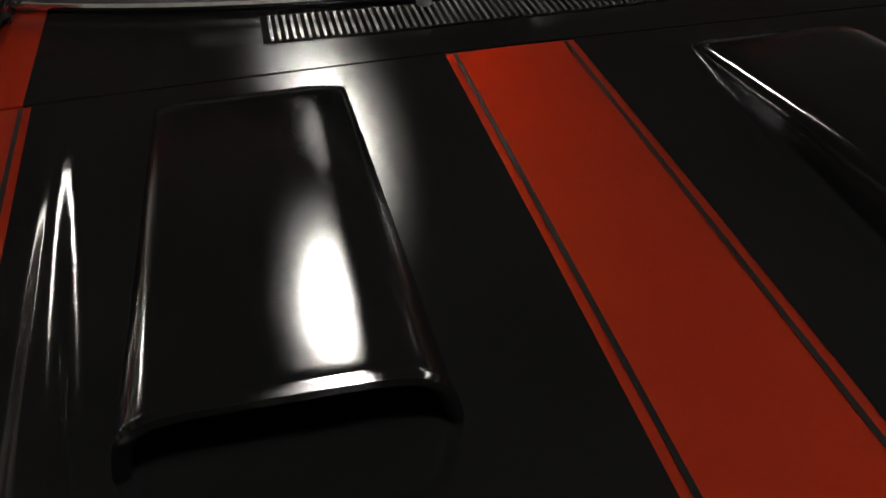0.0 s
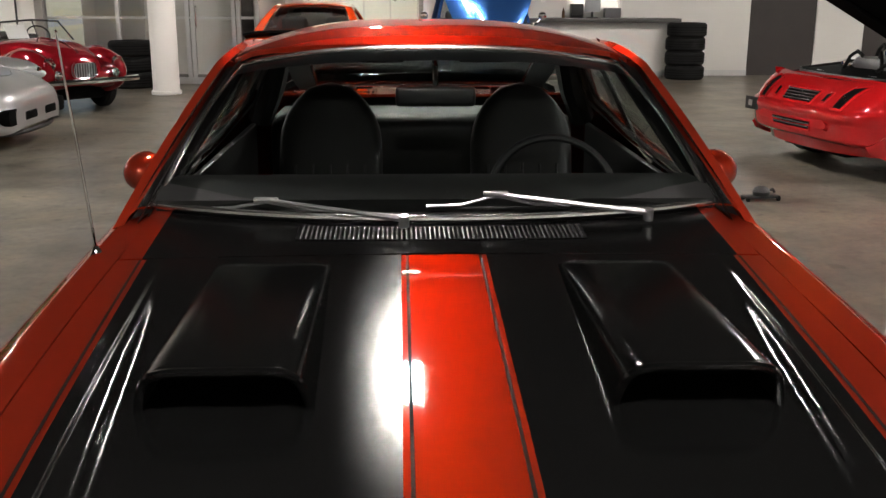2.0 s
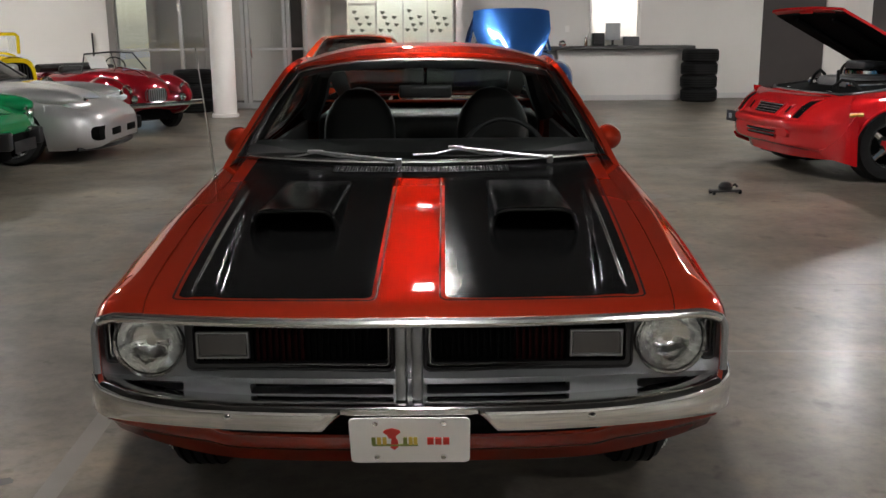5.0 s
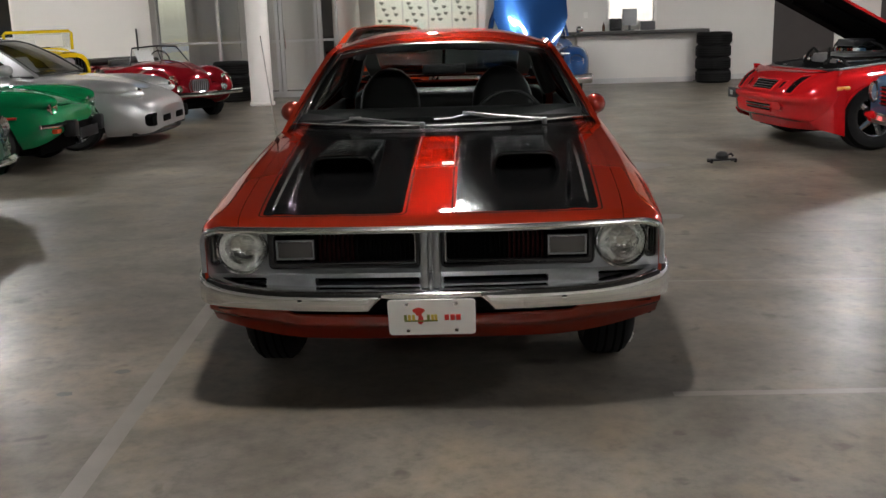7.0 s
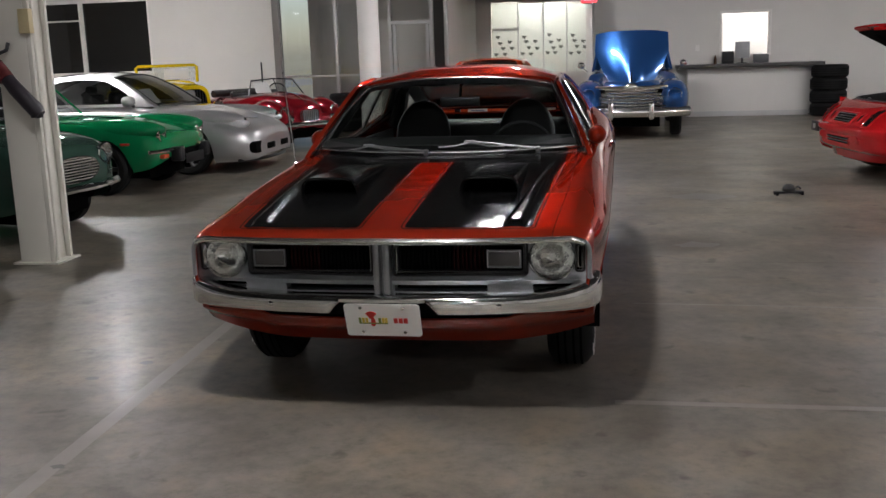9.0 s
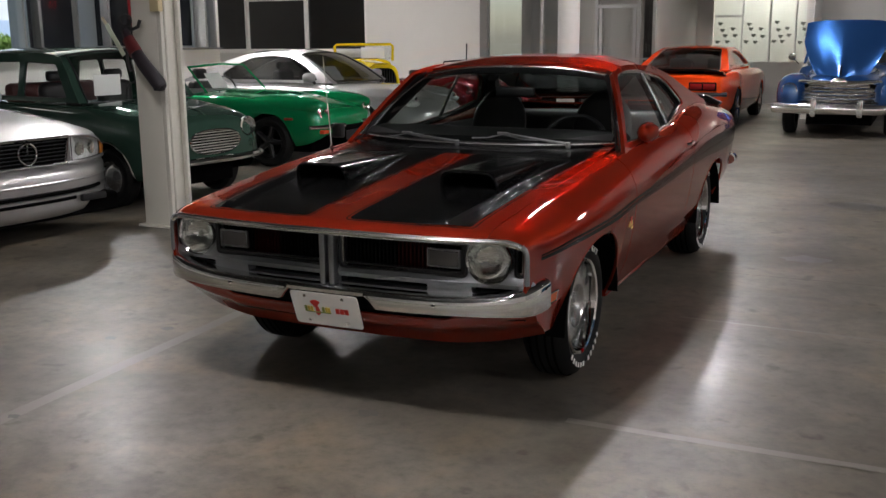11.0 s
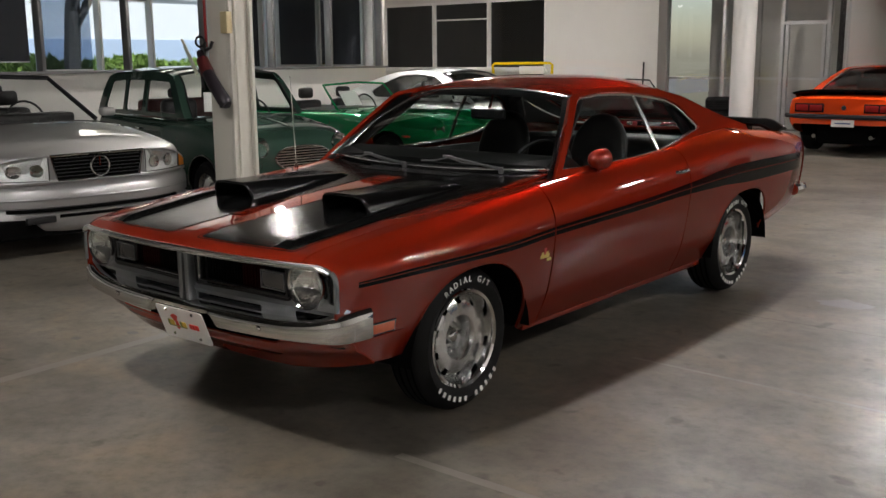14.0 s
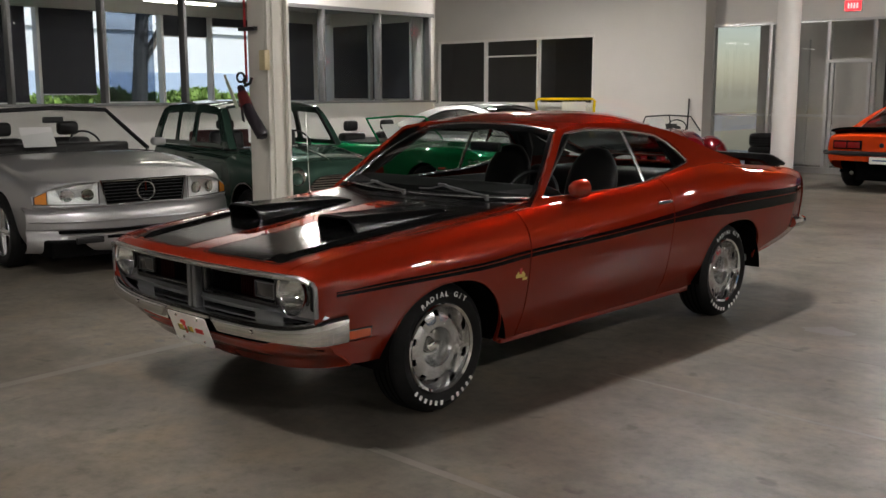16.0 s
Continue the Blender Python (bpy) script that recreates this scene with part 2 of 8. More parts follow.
def patch(fn, us, vs, flip=False):
    nu, nv = len(us), len(vs)
    verts = [fn(u, v) for u in us for v in vs]
    faces = []
    for i in range(nu - 1):
        for j in range(nv - 1):
            q = (i * nv + j, i * nv + j + 1, (i + 1) * nv + j + 1, (i + 1) * nv + j)
            faces.append(q[::-1] if flip else q)
    return verts, faces


def box(bm, x0, x1, y0, y1, z0, z1, bevel=0.0, seg=2):
    r = bmesh.ops.create_cube(bm, size=1.0, matrix=Matrix.LocRotScale(((x0 + x1) / 2, (y0 + y1) / 2, (z0 + z1) / 2), None, (abs(x1 - x0), abs(y1 - y0), abs(z1 - z0))))
    if bevel:
        edges = list({e for v in r["verts"] for e in v.link_edges})
        bmesh.ops.bevel(bm, geom=edges, offset=bevel, segments=seg, affect="EDGES", profile=0.5)
    return bm


def boxed(x0, x1, y0, y1, z0, z1, bevel=0.0, seg=2):
    return box(bmesh.new(), x0, x1, y0, y1, z0, z1, bevel, seg)


def tube(points, r, n=8, closed=False, ends=True):
    """A round bar through the points; r may be a list."""
    pts = [Vector(p) for p in points]
    bm = bmesh.new()
    rings = []
    k = len(pts)
    up = None
    for i, p in enumerate(pts):
        a = pts[(i - 1) % k] if closed or i else p
        b = pts[(i + 1) % k] if closed or i < k - 1 else p
        d = (b - a).normalized()
        if up is None:
            up = Vector((0, 0, 1)) if abs(d.z) < 0.9 else Vector((1, 0, 0))
        s = d.cross(up).normalized()
        up = s.cross(d).normalized()
        ri = r[i] if isinstance(r, (list, tuple)) else r
        rings.append([bm.verts.new(p + ri * (math.cos(2 * math.pi * j / n) * s + math.sin(2 * math.pi * j / n) * up)) for j in range(n)])
    for i in range(k if closed else k - 1):
        A, B = rings[i], rings[(i + 1) % k]
        for j in range(n):
            bm.faces.new((A[j], A[(j + 1) % n], B[(j + 1) % n], B[j]))
    if ends and not closed:
        bm.faces.new(rings[0][::-1])
        bm.faces.new(rings[-1])
    bmesh.ops.recalc_face_normals(bm, faces=bm.faces)
    return bm


def revolve(profile, n=32, axis="z", centre=(0, 0, 0)):
    """A turned body; profile: (radius, height) along the axis."""
    bm = bmesh.new()
    c = Vector(centre)

    def at(r, h, a):
        ca, sa = r * math.cos(a), r * math.sin(a)
        return c + Vector({"z": (ca, sa, h), "x": (h, ca, sa), "y": (ca, h, sa)}[axis])

    rings = []
    for r, h in profile:
        if r < 1e-6:
            rings.append([bm.verts.new(at(0, h, 0))])
        else:
            rings.append([bm.verts.new(at(r, h, 2 * math.pi * j / n)) for j in range(n)])
    for A, B in zip(rings, rings[1:]):
        for j in range(n):
            k = (j + 1) % n
            if len(A) == 1 and len(B) == 1:
                continue
            if len(A) == 1:
                bm.faces.new((A[0], B[k], B[j]))
            elif len(B) == 1:
                bm.faces.new((A[j], A[k], B[0]))
            else:
                bm.faces.new((A[j], A[k], B[k], B[j]))
    bmesh.ops.recalc_face_normals(bm, faces=bm.faces)
    return bm


def cyl(r, h, n=24, axis="z", centre=(0, 0, 0), bevel=0.0):
    b = min(bevel, r * 0.5)
    pr = [(0, 0), (r - b, 0), (r, b), (r, h - b), (r - b, h), (0, h)] if b else [(0, 0), (r, 0), (r, h), (0, h)]
    return revolve(pr, n, axis, centre)


def prism(outline, axis, a, b, bevel=0.0):
    """A plate: the 2D outline (in the other two axes, in order), swept along the axis from a to b."""
    bm = bmesh.new()

    def at(p, h):
        return {"x": (h, p[0], p[1]), "y": (p[0], h, p[1]), "z": (p[0], p[1], h)}[axis]

    A = [bm.verts.new(at(p, a)) for p in outline]
    B = [bm.verts.new(at(p, b)) for p in outline]
    bm.faces.new(A)
    bm.faces.new(B[::-1])
    n = len(outline)
    for i in range(n):
        bm.faces.new((A[i], B[i], B[(i + 1) % n], A[(i + 1) % n]))
    bmesh.ops.recalc_face_normals(bm, faces=bm.faces)
    if bevel:
        bmesh.ops.bevel(bm, geom=list(bm.edges), offset=bevel, segments=2, affect="EDGES", profile=0.5)
    return bm


def frame_ring(outer, inner, axis, a, b):
    """A plate with a hole: two outlines with equal counts of points."""
    bm = bmesh.new()

    def at(p, h):
        return {"x": (h, p[0], p[1]), "y": (p[0], h, p[1]), "z": (p[0], p[1], h)}[axis]

    n = len(outer)
    L = [[bm.verts.new(at(p, h)) for p in o] for h in (a, b) for o in (outer, inner)]
    for i in range(n):
        j = (i + 1) % n
        bm.faces.new((L[0][i], L[0][j], L[1][j], L[1][i]))
        bm.faces.new((L[2][i], L[3][i], L[3][j], L[2][j]))
        bm.faces.new((L[0][i], L[2][i], L[2][j], L[0][j]))
        bm.faces.new((L[1][i], L[1][j], L[3][j], L[3][i]))
    bmesh.ops.recalc_face_normals(bm, faces=bm.faces)
    return bm


def rrect(x0, x1, z0, z1, r, n=5):
    pts = []
    for cx, cz, a0 in ((x1 - r, z1 - r, 0), (x0 + r, z1 - r, 90), (x0 + r, z0 + r, 180), (x1 - r, z0 + r, 270)):
        for k in range(n):
            a = radians(a0 + 90 * k / (n - 1))
            pts.append((cx + r * math.cos(a), cz + r * math.sin(a)))
    return pts


def spline(xs, ys, x):
    """Smooth curve through (xs, ys), without overshoot."""
    xs, ys = list(xs), list(ys)
    if x <= xs[0]:
        return ys[0]
    if x >= xs[-1]:
        return ys[-1]
    i = max(k for k in range(len(xs) - 1) if xs[k] <= x)
    h = [xs[k + 1] - xs[k] for k in range(len(xs) - 1)]
    d = [(ys[k + 1] - ys[k]) / h[k] for k in range(len(xs) - 1)]

    def slope(k):
        if k == 0:
            return d[0]
        if k == len(xs) - 1:
            return d[-1]
        if d[k - 1] * d[k] <= 0:
            return 0.0
        return 2 * d[k - 1] * d[k] / (d[k - 1] + d[k])

    t = (x - xs[i]) / h[i]
    m0, m1 = slope(i) * h[i], slope(i + 1) * h[i]
    return (2 * t ** 3 - 3 * t * t + 1) * ys[i] + (t ** 3 - 2 * t * t + t) * m0 + (3 * t * t - 2 * t ** 3) * ys[i + 1] + (t ** 3 - t * t) * m1


def lin(a, b, n):
    return [a + (b - a) * i / (n - 1) for i in range(n)]


def catmull(pts, s):
    """Point at s (0 .. len - 1) on a smooth line through 2D points."""
    n = len(pts)
    i = min(int(s), n - 2)
    t = s - i
    p1, p2 = pts[i], pts[i + 1]
    p0 = pts[i - 1] if i else (2 * p1[0] - p2[0], 2 * p1[1] - p2[1])
    p3 = pts[i + 2] if i + 2 < n else (2 * p2[0] - p1[0], 2 * p2[1] - p1[1])
    out = []
    for k in (0, 1):
        m1, m2 = (p2[k] - p0[k]) * 0.5, (p3[k] - p1[k]) * 0.5
        out.append((2 * t ** 3 - 3 * t * t + 1) * p1[k] + (t ** 3 - 2 * t * t + t) * m1 + (3 * t * t - 2 * t ** 3) * p2[k] + (t ** 3 - t * t) * m2)
    return out

# ---- the hall ----
H = 4.2
LAMP_X, LAMP_Y, LAMP_Z = (-6.4, -0.06, 6.0, 12.1), (-7.8, -1.3, 5.2, 11.7), 3.75


def slab(name, x0, x1, y0, y1, z0, z1, material, label="", kind="structure", parent=None):
    ob = part(name, boxed(x0, x1, y0, y1, z0, z1), material, parent, label, smooth=False)
    return ob if parent else tagged(ob, kind=kind)


def floor():
    ob = raw("floor", [(-15, -12, 0), (15, -12, 0), (15, 21, 0), (-15, 21, 0)], [(0, 1, 2, 3)], M_FLOOR, smooth=False)
    tagged(ob, "polished grey concrete showroom floor with stains and scuffs", "floor", kind="structure")
    slab("floor_base", -15, 15, -12, 21, -0.2, -0.01, M_FLOOR, "concrete slab under the floor")
    line = noisy(mat("worn_floor_line", (0.132, 0.121, 0.104), 0.4), 7, 0.5, second=(0.205, 0.188, 0.16))
    faint = noisy(mat("faint_floor_line", (0.15, 0.139, 0.12), 0.4), 5, 0.35, second=(0.195, 0.18, 0.155))
    seam = noisy(mat("saw_cut_joint", (0.09, 0.08, 0.07), 0.7), 9, 0.2)
    for i, (a, b, w, m) in enumerate((((-1.0, -3.2), (-1.22, 1.6), 0.075, faint), ((0.9, 0.25), (9.5, 0.30), 0.045, line), ((1.0, 1.86), (5.5, 1.72), 0.025, line), ((1.05, 2.97), (1.9, 2.975), 0.006, seam), ((1.9, 2.975), (4.2, 2.96), 0.007, seam))):
        a, b = Vector((*a, 0)), Vector((*b, 0))
        n = (b - a).normalized().cross(Vector((0, 0, 1))) * w / 2
        v = [a - n, a + n, b + n, b - n]
        ob = raw("floor_line", [(p.x, p.y, 0.003) for p in v], [(0, 1, 2, 3)], m, smooth=False)
        tagged(ob, "faint worn line across the concrete floor", "floor line", kind="structure")
    rnd = random.Random(4)
    spot = noisy(mat("oil_spot", (0.05, 0.045, 0.04), 0.35), 20, 0.4)
    for x, y, r in ((-1.35, 0.6, 0.04), (-1.5, 0.35, 0.035), (0.16, 0.0, 0.05), (1.48, 3.55, 0.17), (-1.1, -0.6, 0.03), (1.7, 5.9, 0.28), (4.3, 5.2, 0.06), (0.55, -1.0, 0.03)):
        n = 14
        v = [(x + r * rnd.uniform(0.7, 1.2) * math.cos(2 * math.pi * k / n), y + 0.7 * r * rnd.uniform(0.7, 1.2) * math.sin(2 * math.pi * k / n), 0.004) for k in range(n)]
        tagged(raw("floor_stain", v, [tuple(range(n))], spot, smooth=False), "dark oil spot on the concrete floor", "stain", kind="structure")


def window_wall():
    """Partition with a strip of interior windows along the parked row, and the outer wall beyond it."""
    x0, x1 = -8.55, -8.4
    ys = [-12, -9.3, -8.1, -6.9, -5.7, -4.45, -3.25, -2.05, -0.8, 0.42, 1.64, 2.86, 4.09, 5.31, 6.56, 7.81, 9.02, 10.2]
    slab("wall_west_below", x0, x1, -12, 10.3, 0, 1.30, M_WALL, "white painted wall below the interior windows")
    slab("wall_west_above", x0, x1, -12, 10.3, 2.82, H, M_WALL, "white painted wall above the interior windows")
    slab("window_sill", x0 - 0.03, x1 + 0.06, -12, 10.3, 1.30, 1.335, M_DARKALU, "grey sill along the interior windows")
    slab("window_head", x0 - 0.01, x1 + 0.02, -12, 10.3, 2.76, 2.82, M_DARKALU, "aluminium head of the interior windows")
    slab("wall_west_end", x0, x1, 10.235, 10.3, 1.335, 2.76, M_WALL, "white end of the partition wall")
    for i, (a, b) in enumerate(zip(ys, ys[1:])):
        w = thing("window", pose(0, 0, 0), "aluminium framed interior window with clear glass", "window", kind="structure")
        part("mullion", boxed(x0 + 0.02, x1 + 0.012, b - 0.024, b + 0.024, 1.335, 2.76, 0.004), M_DARKALU, w)
        p = part("pane", boxed(x0 + 0.07, x0 + 0.078, a + 0.024, b - 0.024, 1.335, 2.76), M_PANE, w, smooth=False)
        p.visible_shadow = False
    # return of the partition and the bay behind it
    slab("wall_west_return", -13.0, x0, 10.15, 10.3, 0, H, M_WALL, "white painted return wall of the side room")
    w = thing("return_window", pose(0, 0, 0), "dark blinds on the return wall with pale strips for light slits", "window", kind="structure")
    dkb = noisy(mat("return_blind", (0.024, 0.026, 0.034), 0.8), 30, 0.2)
    for a in (-10.95, -9.85):
        part("blind", boxed(a + 0.06, a + 1.04, 10.125, 10.14, 1.36, 2.70), dkb, w, smooth=False)
        # Pale metal strips stand in for bright slits of light beside the blinds.
        part("frame", boxed(a + 1.05, a + 1.10, 10.10, 10.145, 1.30, 2.75), M_ALU, w, smooth=False)
    # side room: its outer wall with dark blinds and bright gaps
    xo = -11.0
    slab("wall_outer_below", xo - 0.2, xo, -12, 10.15, 0, 1.28, M_WALL, "painted wall below the outer windows")
    slab("wall_outer_above", xo - 0.2, xo, -12, 10.15, 2.75, H, M_WALL, "painted wall above the outer windows")
    blind = noisy(mat("dark_roller_blind", (0.030, 0.032, 0.042), 0.8), 30, 0.2)
    haze = glass("thin_roller_blind", (0.50, 0.55, 0.62), 0.5, 0.01)
    edges = [-12.0 + 1.0933 * k for k in range(16)] + [5.48, 6.50, 7.45, 8.65, 9.80]
    for k, (a, b) in enumerate(zip(edges, edges[1:])):
        w = thing("outer_window", pose(0, 0, 0), "outer window with a dark blind behind an aluminium frame" if k != 18 else "outer window with its blind up and a bright yard beyond", "window", kind="structure")
        part("mullion", boxed(xo - 0.12, xo + 0.03, b - 0.022, b + 0.022, 1.28, 2.75), M_WHITE, w, smooth=False)
        p = part("pane", boxed(xo - 0.1, xo - 0.09, a + 0.022, b - 0.022, 1.28, 2.75), M_PANE, w, smooth=False)
        p.visible_shadow = False
        low, left, right = {14: (1.33, 0.03, 0.15), 15: (1.46, 0.03, 0.14), 16: (1.33, 0.03, 0.12), 17: (2.42, 0.03, 0.03), 18: (2.62, 0.03, 0.03), 19: (1.33, 0.16, 0.03)}.get(k, (1.33 if k % 3 else 1.46, 0.03, 0.09 if k % 2 else 0.04))
        part("blind", boxed(xo - 0.07, xo - 0.066, a + left, b - right, low, 2.75), haze if k == 16 else blind, w, "thin translucent blind" if k == 16 else "", smooth=False)
        part("blind_bar", boxed(xo - 0.078, xo - 0.060, a + left, b - right, low - 0.02, low), M_ALU, w, smooth=False)


def outside():
    """What shows through the outer windows: a bright yard with a hedge and a pale building."""
    g = noisy(mat("hedge_leaves", (0.24, 0.38, 0.08), 0.7), 5, 0.6, 0.6, 12)
    rnd = random.Random(2)

    def leaves(name, count, spot, size, parent=None):
        """Many small leaf blades at random tilts."""
        vv, ff = [], []
        for k in range(count):
            c = Vector(spot())
            m = Euler((rnd.random() * 6.3, rnd.random() * 6.3, rnd.random() * 6.3)).to_matrix()
            q = size * rnd.uniform(0.6, 1.3)
            vv += [c + m @ Vector(p) * q for p in ((-1, 0, 0), (0, -0.45, 0.1), (1, 0, 0), (0, 0.45, 0.1))]
            ff.append((4 * k, 4 * k + 1, 4 * k + 2, 4 * k + 3))
        return raw(name, vv, ff, g, parent, smooth=False)

    def hedge_spot():
        y = rnd.uniform(-8, 26)
        top = 1.42 + 0.10 * math.sin(y * 2.3) + 0.06 * math.sin(y * 7.1)
        return (rnd.uniform(-18.7, -17.3), y, top * (1 - rnd.random() ** 2.2))

    tagged(leaves("hedge", 26000, hedge_spot, 0.11), "clipped green hedge outside in daylight", "hedge", kind="stuff")
    pale = noisy(mat("pale_facade", (0.88, 0.92, 0.96), 0.8), 0.6, 0.12)
    b = thing("outside_building", pose(-24, 8, 0), "pale building across the yard outside the windows", "building")
    part("wall", boxed(-1, 0, -22, 16, 0, 6.5), pale, b, smooth=False)
    part("roof", boxed(-1.3, 0.4, -22.3, 16.3, 6.5, 6.9), M_ALU, b, smooth=False)
    part("plinth_band", boxed(0.0, 0.06, -22, 16, 0.0, 2.1), noisy(mat("blue_grey_band", (0.50, 0.62, 0.80), 0.8), 0.8, 0.15), b, "blue-grey painted lower band", smooth=False)
    part("canopy", boxed(0.0, 0.12, -22, 16, 3.35, 3.6), pale, b, "pale canopy slab", smooth=False)
    for k in range(9):
        part("window", boxed(0.0, 0.05, -20 + 4 * k, -17.6 + 4 * k, 4.4, 5.8), M_DARKPANE, b, smooth=False)
    t = thing("tree", pose(-15.6, 8.6, 0), "tree trunk in the yard outside the windows", "tree")
    bark = noisy(mat("bark", (0.17, 0.15, 0.13), 0.9), 8, 0.4, 0.6, 30)
    part("trunk", tube([(0, 0, 0), (0.05, 0.03, 1.2), (0.0, 0.15, 2.4), (0.1, 0.3, 4.5)], [0.22, 0.17, 0.15, 0.10], 10), bark, t)
    part("limb", tube([(0.0, 0.1, 2.0), (0.1, 0.7, 3.0), (0.1, 1.3, 4.2)], [0.1, 0.08, 0.04], 8), bark, t)
    leaves("crown", 3500, lambda: Vector((0.1, 0.6, 4.8)) + Vector((rnd.gauss(0, 1), rnd.gauss(0, 1), rnd.gauss(0, 0.6))) * 0.9, 0.14, t)
    gr = raw("ground", [(-60, -60, -0.05), (-15, -60, -0.05), (-15, 60, -0.05), (-60, 60, -0.05)], [(0, 1, 2, 3)], noisy(mat("yard_asphalt", (0.16, 0.16, 0.15), 0.9), 3, 0.2), smooth=False)
    tagged(gr, "pale asphalt yard outside the windows", "ground", kind="structure")


def back_walls():
    # wall with dark windows behind the yellow car
    yb = 15.0
    slab("wall_north_west_below", -12.85, -5.78, yb, yb + 0.15, 0, 1.2, M_WALL, "white painted wall below dark windows")
    slab("wall_north_west_above", -12.85, -5.78, yb, yb + 0.15, 2.66, H, M_WALL, "white painted wall above dark windows")
    slab("wall_north_west_side", -8.25, -5.78, yb, yb + 0.15, 1.2, 2.66, M_WALL, "white painted wall beside dark windows")
    slab("wall_corner", -5.78, -5.71, yb, 15.4, 0, H, M_WALL, "white wall corner by the glass partition")
    xs = [-12.75, -11.25, -9.72, -8.25]
    for a, b in zip(xs, xs[1:]):
        w = thing("window", pose(0, 0, 0), "white framed window with dark-tinted glass before a dark backing", "window", kind="structure")
        o = [(a, 1.2), (b, 1.2), (b, 2.66), (a, 2.66)]
        i = [(a + 0.035, 1.25), (b - 0.035, 1.25), (b - 0.035, 2.61), (a + 0.035, 2.61)]
        part("window_frame", frame_ring(o, i, "y", yb - 0.02, yb + 0.1), M_WHITE, w, smooth=False)
        part("pane", boxed(a + 0.035, b - 0.035, yb + 0.05, yb + 0.06, 1.25, 2.61), M_DARKPANE, w, smooth=False)
        if abs(a + 11.25) < 0.1:
            part("rail", boxed(a + 0.035, b - 0.035, yb - 0.0, yb + 0.045, 2.26, 2.29), M_WHITE, w, smooth=False)
    # Unseen dark wall added behind the panes; its colour stands in for unlit depth.
    slab("dark_window_backing", -13.0, -6, yb + 0.6, yb + 0.7, 0, H, M_DARKDOOR_BACKING, "dark backing wall added to keep the windows dark")
    slab("window_sill", -12.85, -8.2, yb - 0.08, yb, 1.16, 1.2, M_WHITE, "white sill of the dark windows")
    # glass partition
    yp = 15.4
    pane = glass("partition_glass", (0.93, 0.93, 0.92), 0.02)
    for a, b, kind in ((-5.71, -4.55, "panel"), (-4.55, -3.46, "panel"), (-3.46, -2.65, "door"), (-2.65, -2.35, "panel")):
        w = thing("glass_partition", pose(0, 0, 0), "floor-to-header glass panel in an aluminium frame" if kind == "panel" else "glass door with transom in an aluminium frame", "partition", kind="structure")
        part("post", boxed(a - 0.03, a + 0.03, yp - 0.05, yp + 0.06, 0, 2.75, 0.004), M_ALU, w, smooth=False)
        part("post", boxed(b - 0.028, b + 0.028, yp - 0.048, yp + 0.058, 0, 2.75, 0.004), M_ALU, w, smooth=False)
        part("header", boxed(a + 0.03, b - 0.03, yp - 0.05, yp + 0.06, 2.70, 2.75), M_ALU, w, smooth=False)
        part("sill", boxed(a + 0.03, b - 0.03, yp - 0.05, yp + 0.06, 0.0, 0.1), M_ALU, w, smooth=False)
        part("rail", boxed(a + 0.03, b - 0.03, yp - 0.04, yp + 0.05, 1.02, 1.06), M_ALU, w, smooth=False)
        if kind == "door":
            part("transom", boxed(a + 0.03, b - 0.03, yp - 0.05, yp + 0.06, 1.98, 2.04), M_ALU, w, smooth=False)
            part("stile", boxed(a + 0.05, a + 0.11, yp - 0.03, yp + 0.03, 0.1, 1.97), M_ALU, w, smooth=False)
            part("stile", boxed(b - 0.11, b - 0.05, yp - 0.03, yp + 0.03, 0.1, 1.97), M_ALU, w, smooth=False)
            part("handle", tube([(a + 0.14, yp - 0.03, 0.9), (a + 0.14, yp - 0.07, 0.92), (a + 0.14, yp - 0.07, 1.2), (a + 0.14, yp - 0.03, 1.22)], 0.01), M_CHROME, w)
        p = part("pane", boxed(a + 0.03, b - 0.03, yp, yp + 0.008, 0.1, 2.70), pane, w, smooth=False)
        p.visible_shadow = False
    slab("wall_partition_above", -5.71, 0.42, yp - 0.02, yp + 0.13, 2.75, H, M_WALL, "white wall above the glass partition")
    slab("post_dark", -2.75, -2.47, 16.2, 16.5, 0, 2.75, M_DARKDOOR_BACKING, "dark post behind the glass partition")
    white_panel = noisy(mat("white_panel", (0.55, 0.54, 0.51), 0.3), 2, 0.05)
    slab("wall_corridor", -5.7, -2.43, 17.3, 17.4, 0, H, M_WALL, "pale corridor wall behind the glass partition")
    slab("door_3", -5.45, -4.6, 17.2, 17.29, 0.02, 2.5, white_panel, "white panel door behind the glass partition")
    # lit office at the end of the recess
    ye = 19.4
    slab("wall_recess_west", -2.43, -2.35, 15.53, ye, 0, H, M_WALL, "white side wall of the recess")
    slab("wall_recess_east", 0.3, 0.42, 15.4, ye, 0, H, M_WALL, "white side wall of the recess")
    slab("wall_office_left", -2.35, -2.0, ye, ye + 0.1, 0, H, M_WALL, "grey wall beside the lit office windows")
    slab("wall_office_above", -2.0, 0.3, ye, ye + 0.1, 2.5, H, M_WALL, "wall above the lit office windows")
    slab("wall_office_below", -2.0, 0.3, ye, ye + 0.1, 0, 0.9, M_WALL, "wall below the lit office windows")
    dark = noisy(mat("sticker_grey", (0.16, 0.17, 0.15), 0.6), 9, 0.2)
    rnd = random.Random(11)
    for a, b in ((-1.97, -1.36), (-1.36, -0.78), (-0.78, -0.25), (-0.25, 0.3)):
        w = thing("office_window", pose(0, 0, 0), "lit office window with a band of dark stickers", "window", kind="structure")
        part("post", boxed(b - 0.03, b + 0.0, ye - 0.04, ye + 0.06, 0.9, 2.5), M_ALU, w, smooth=False)
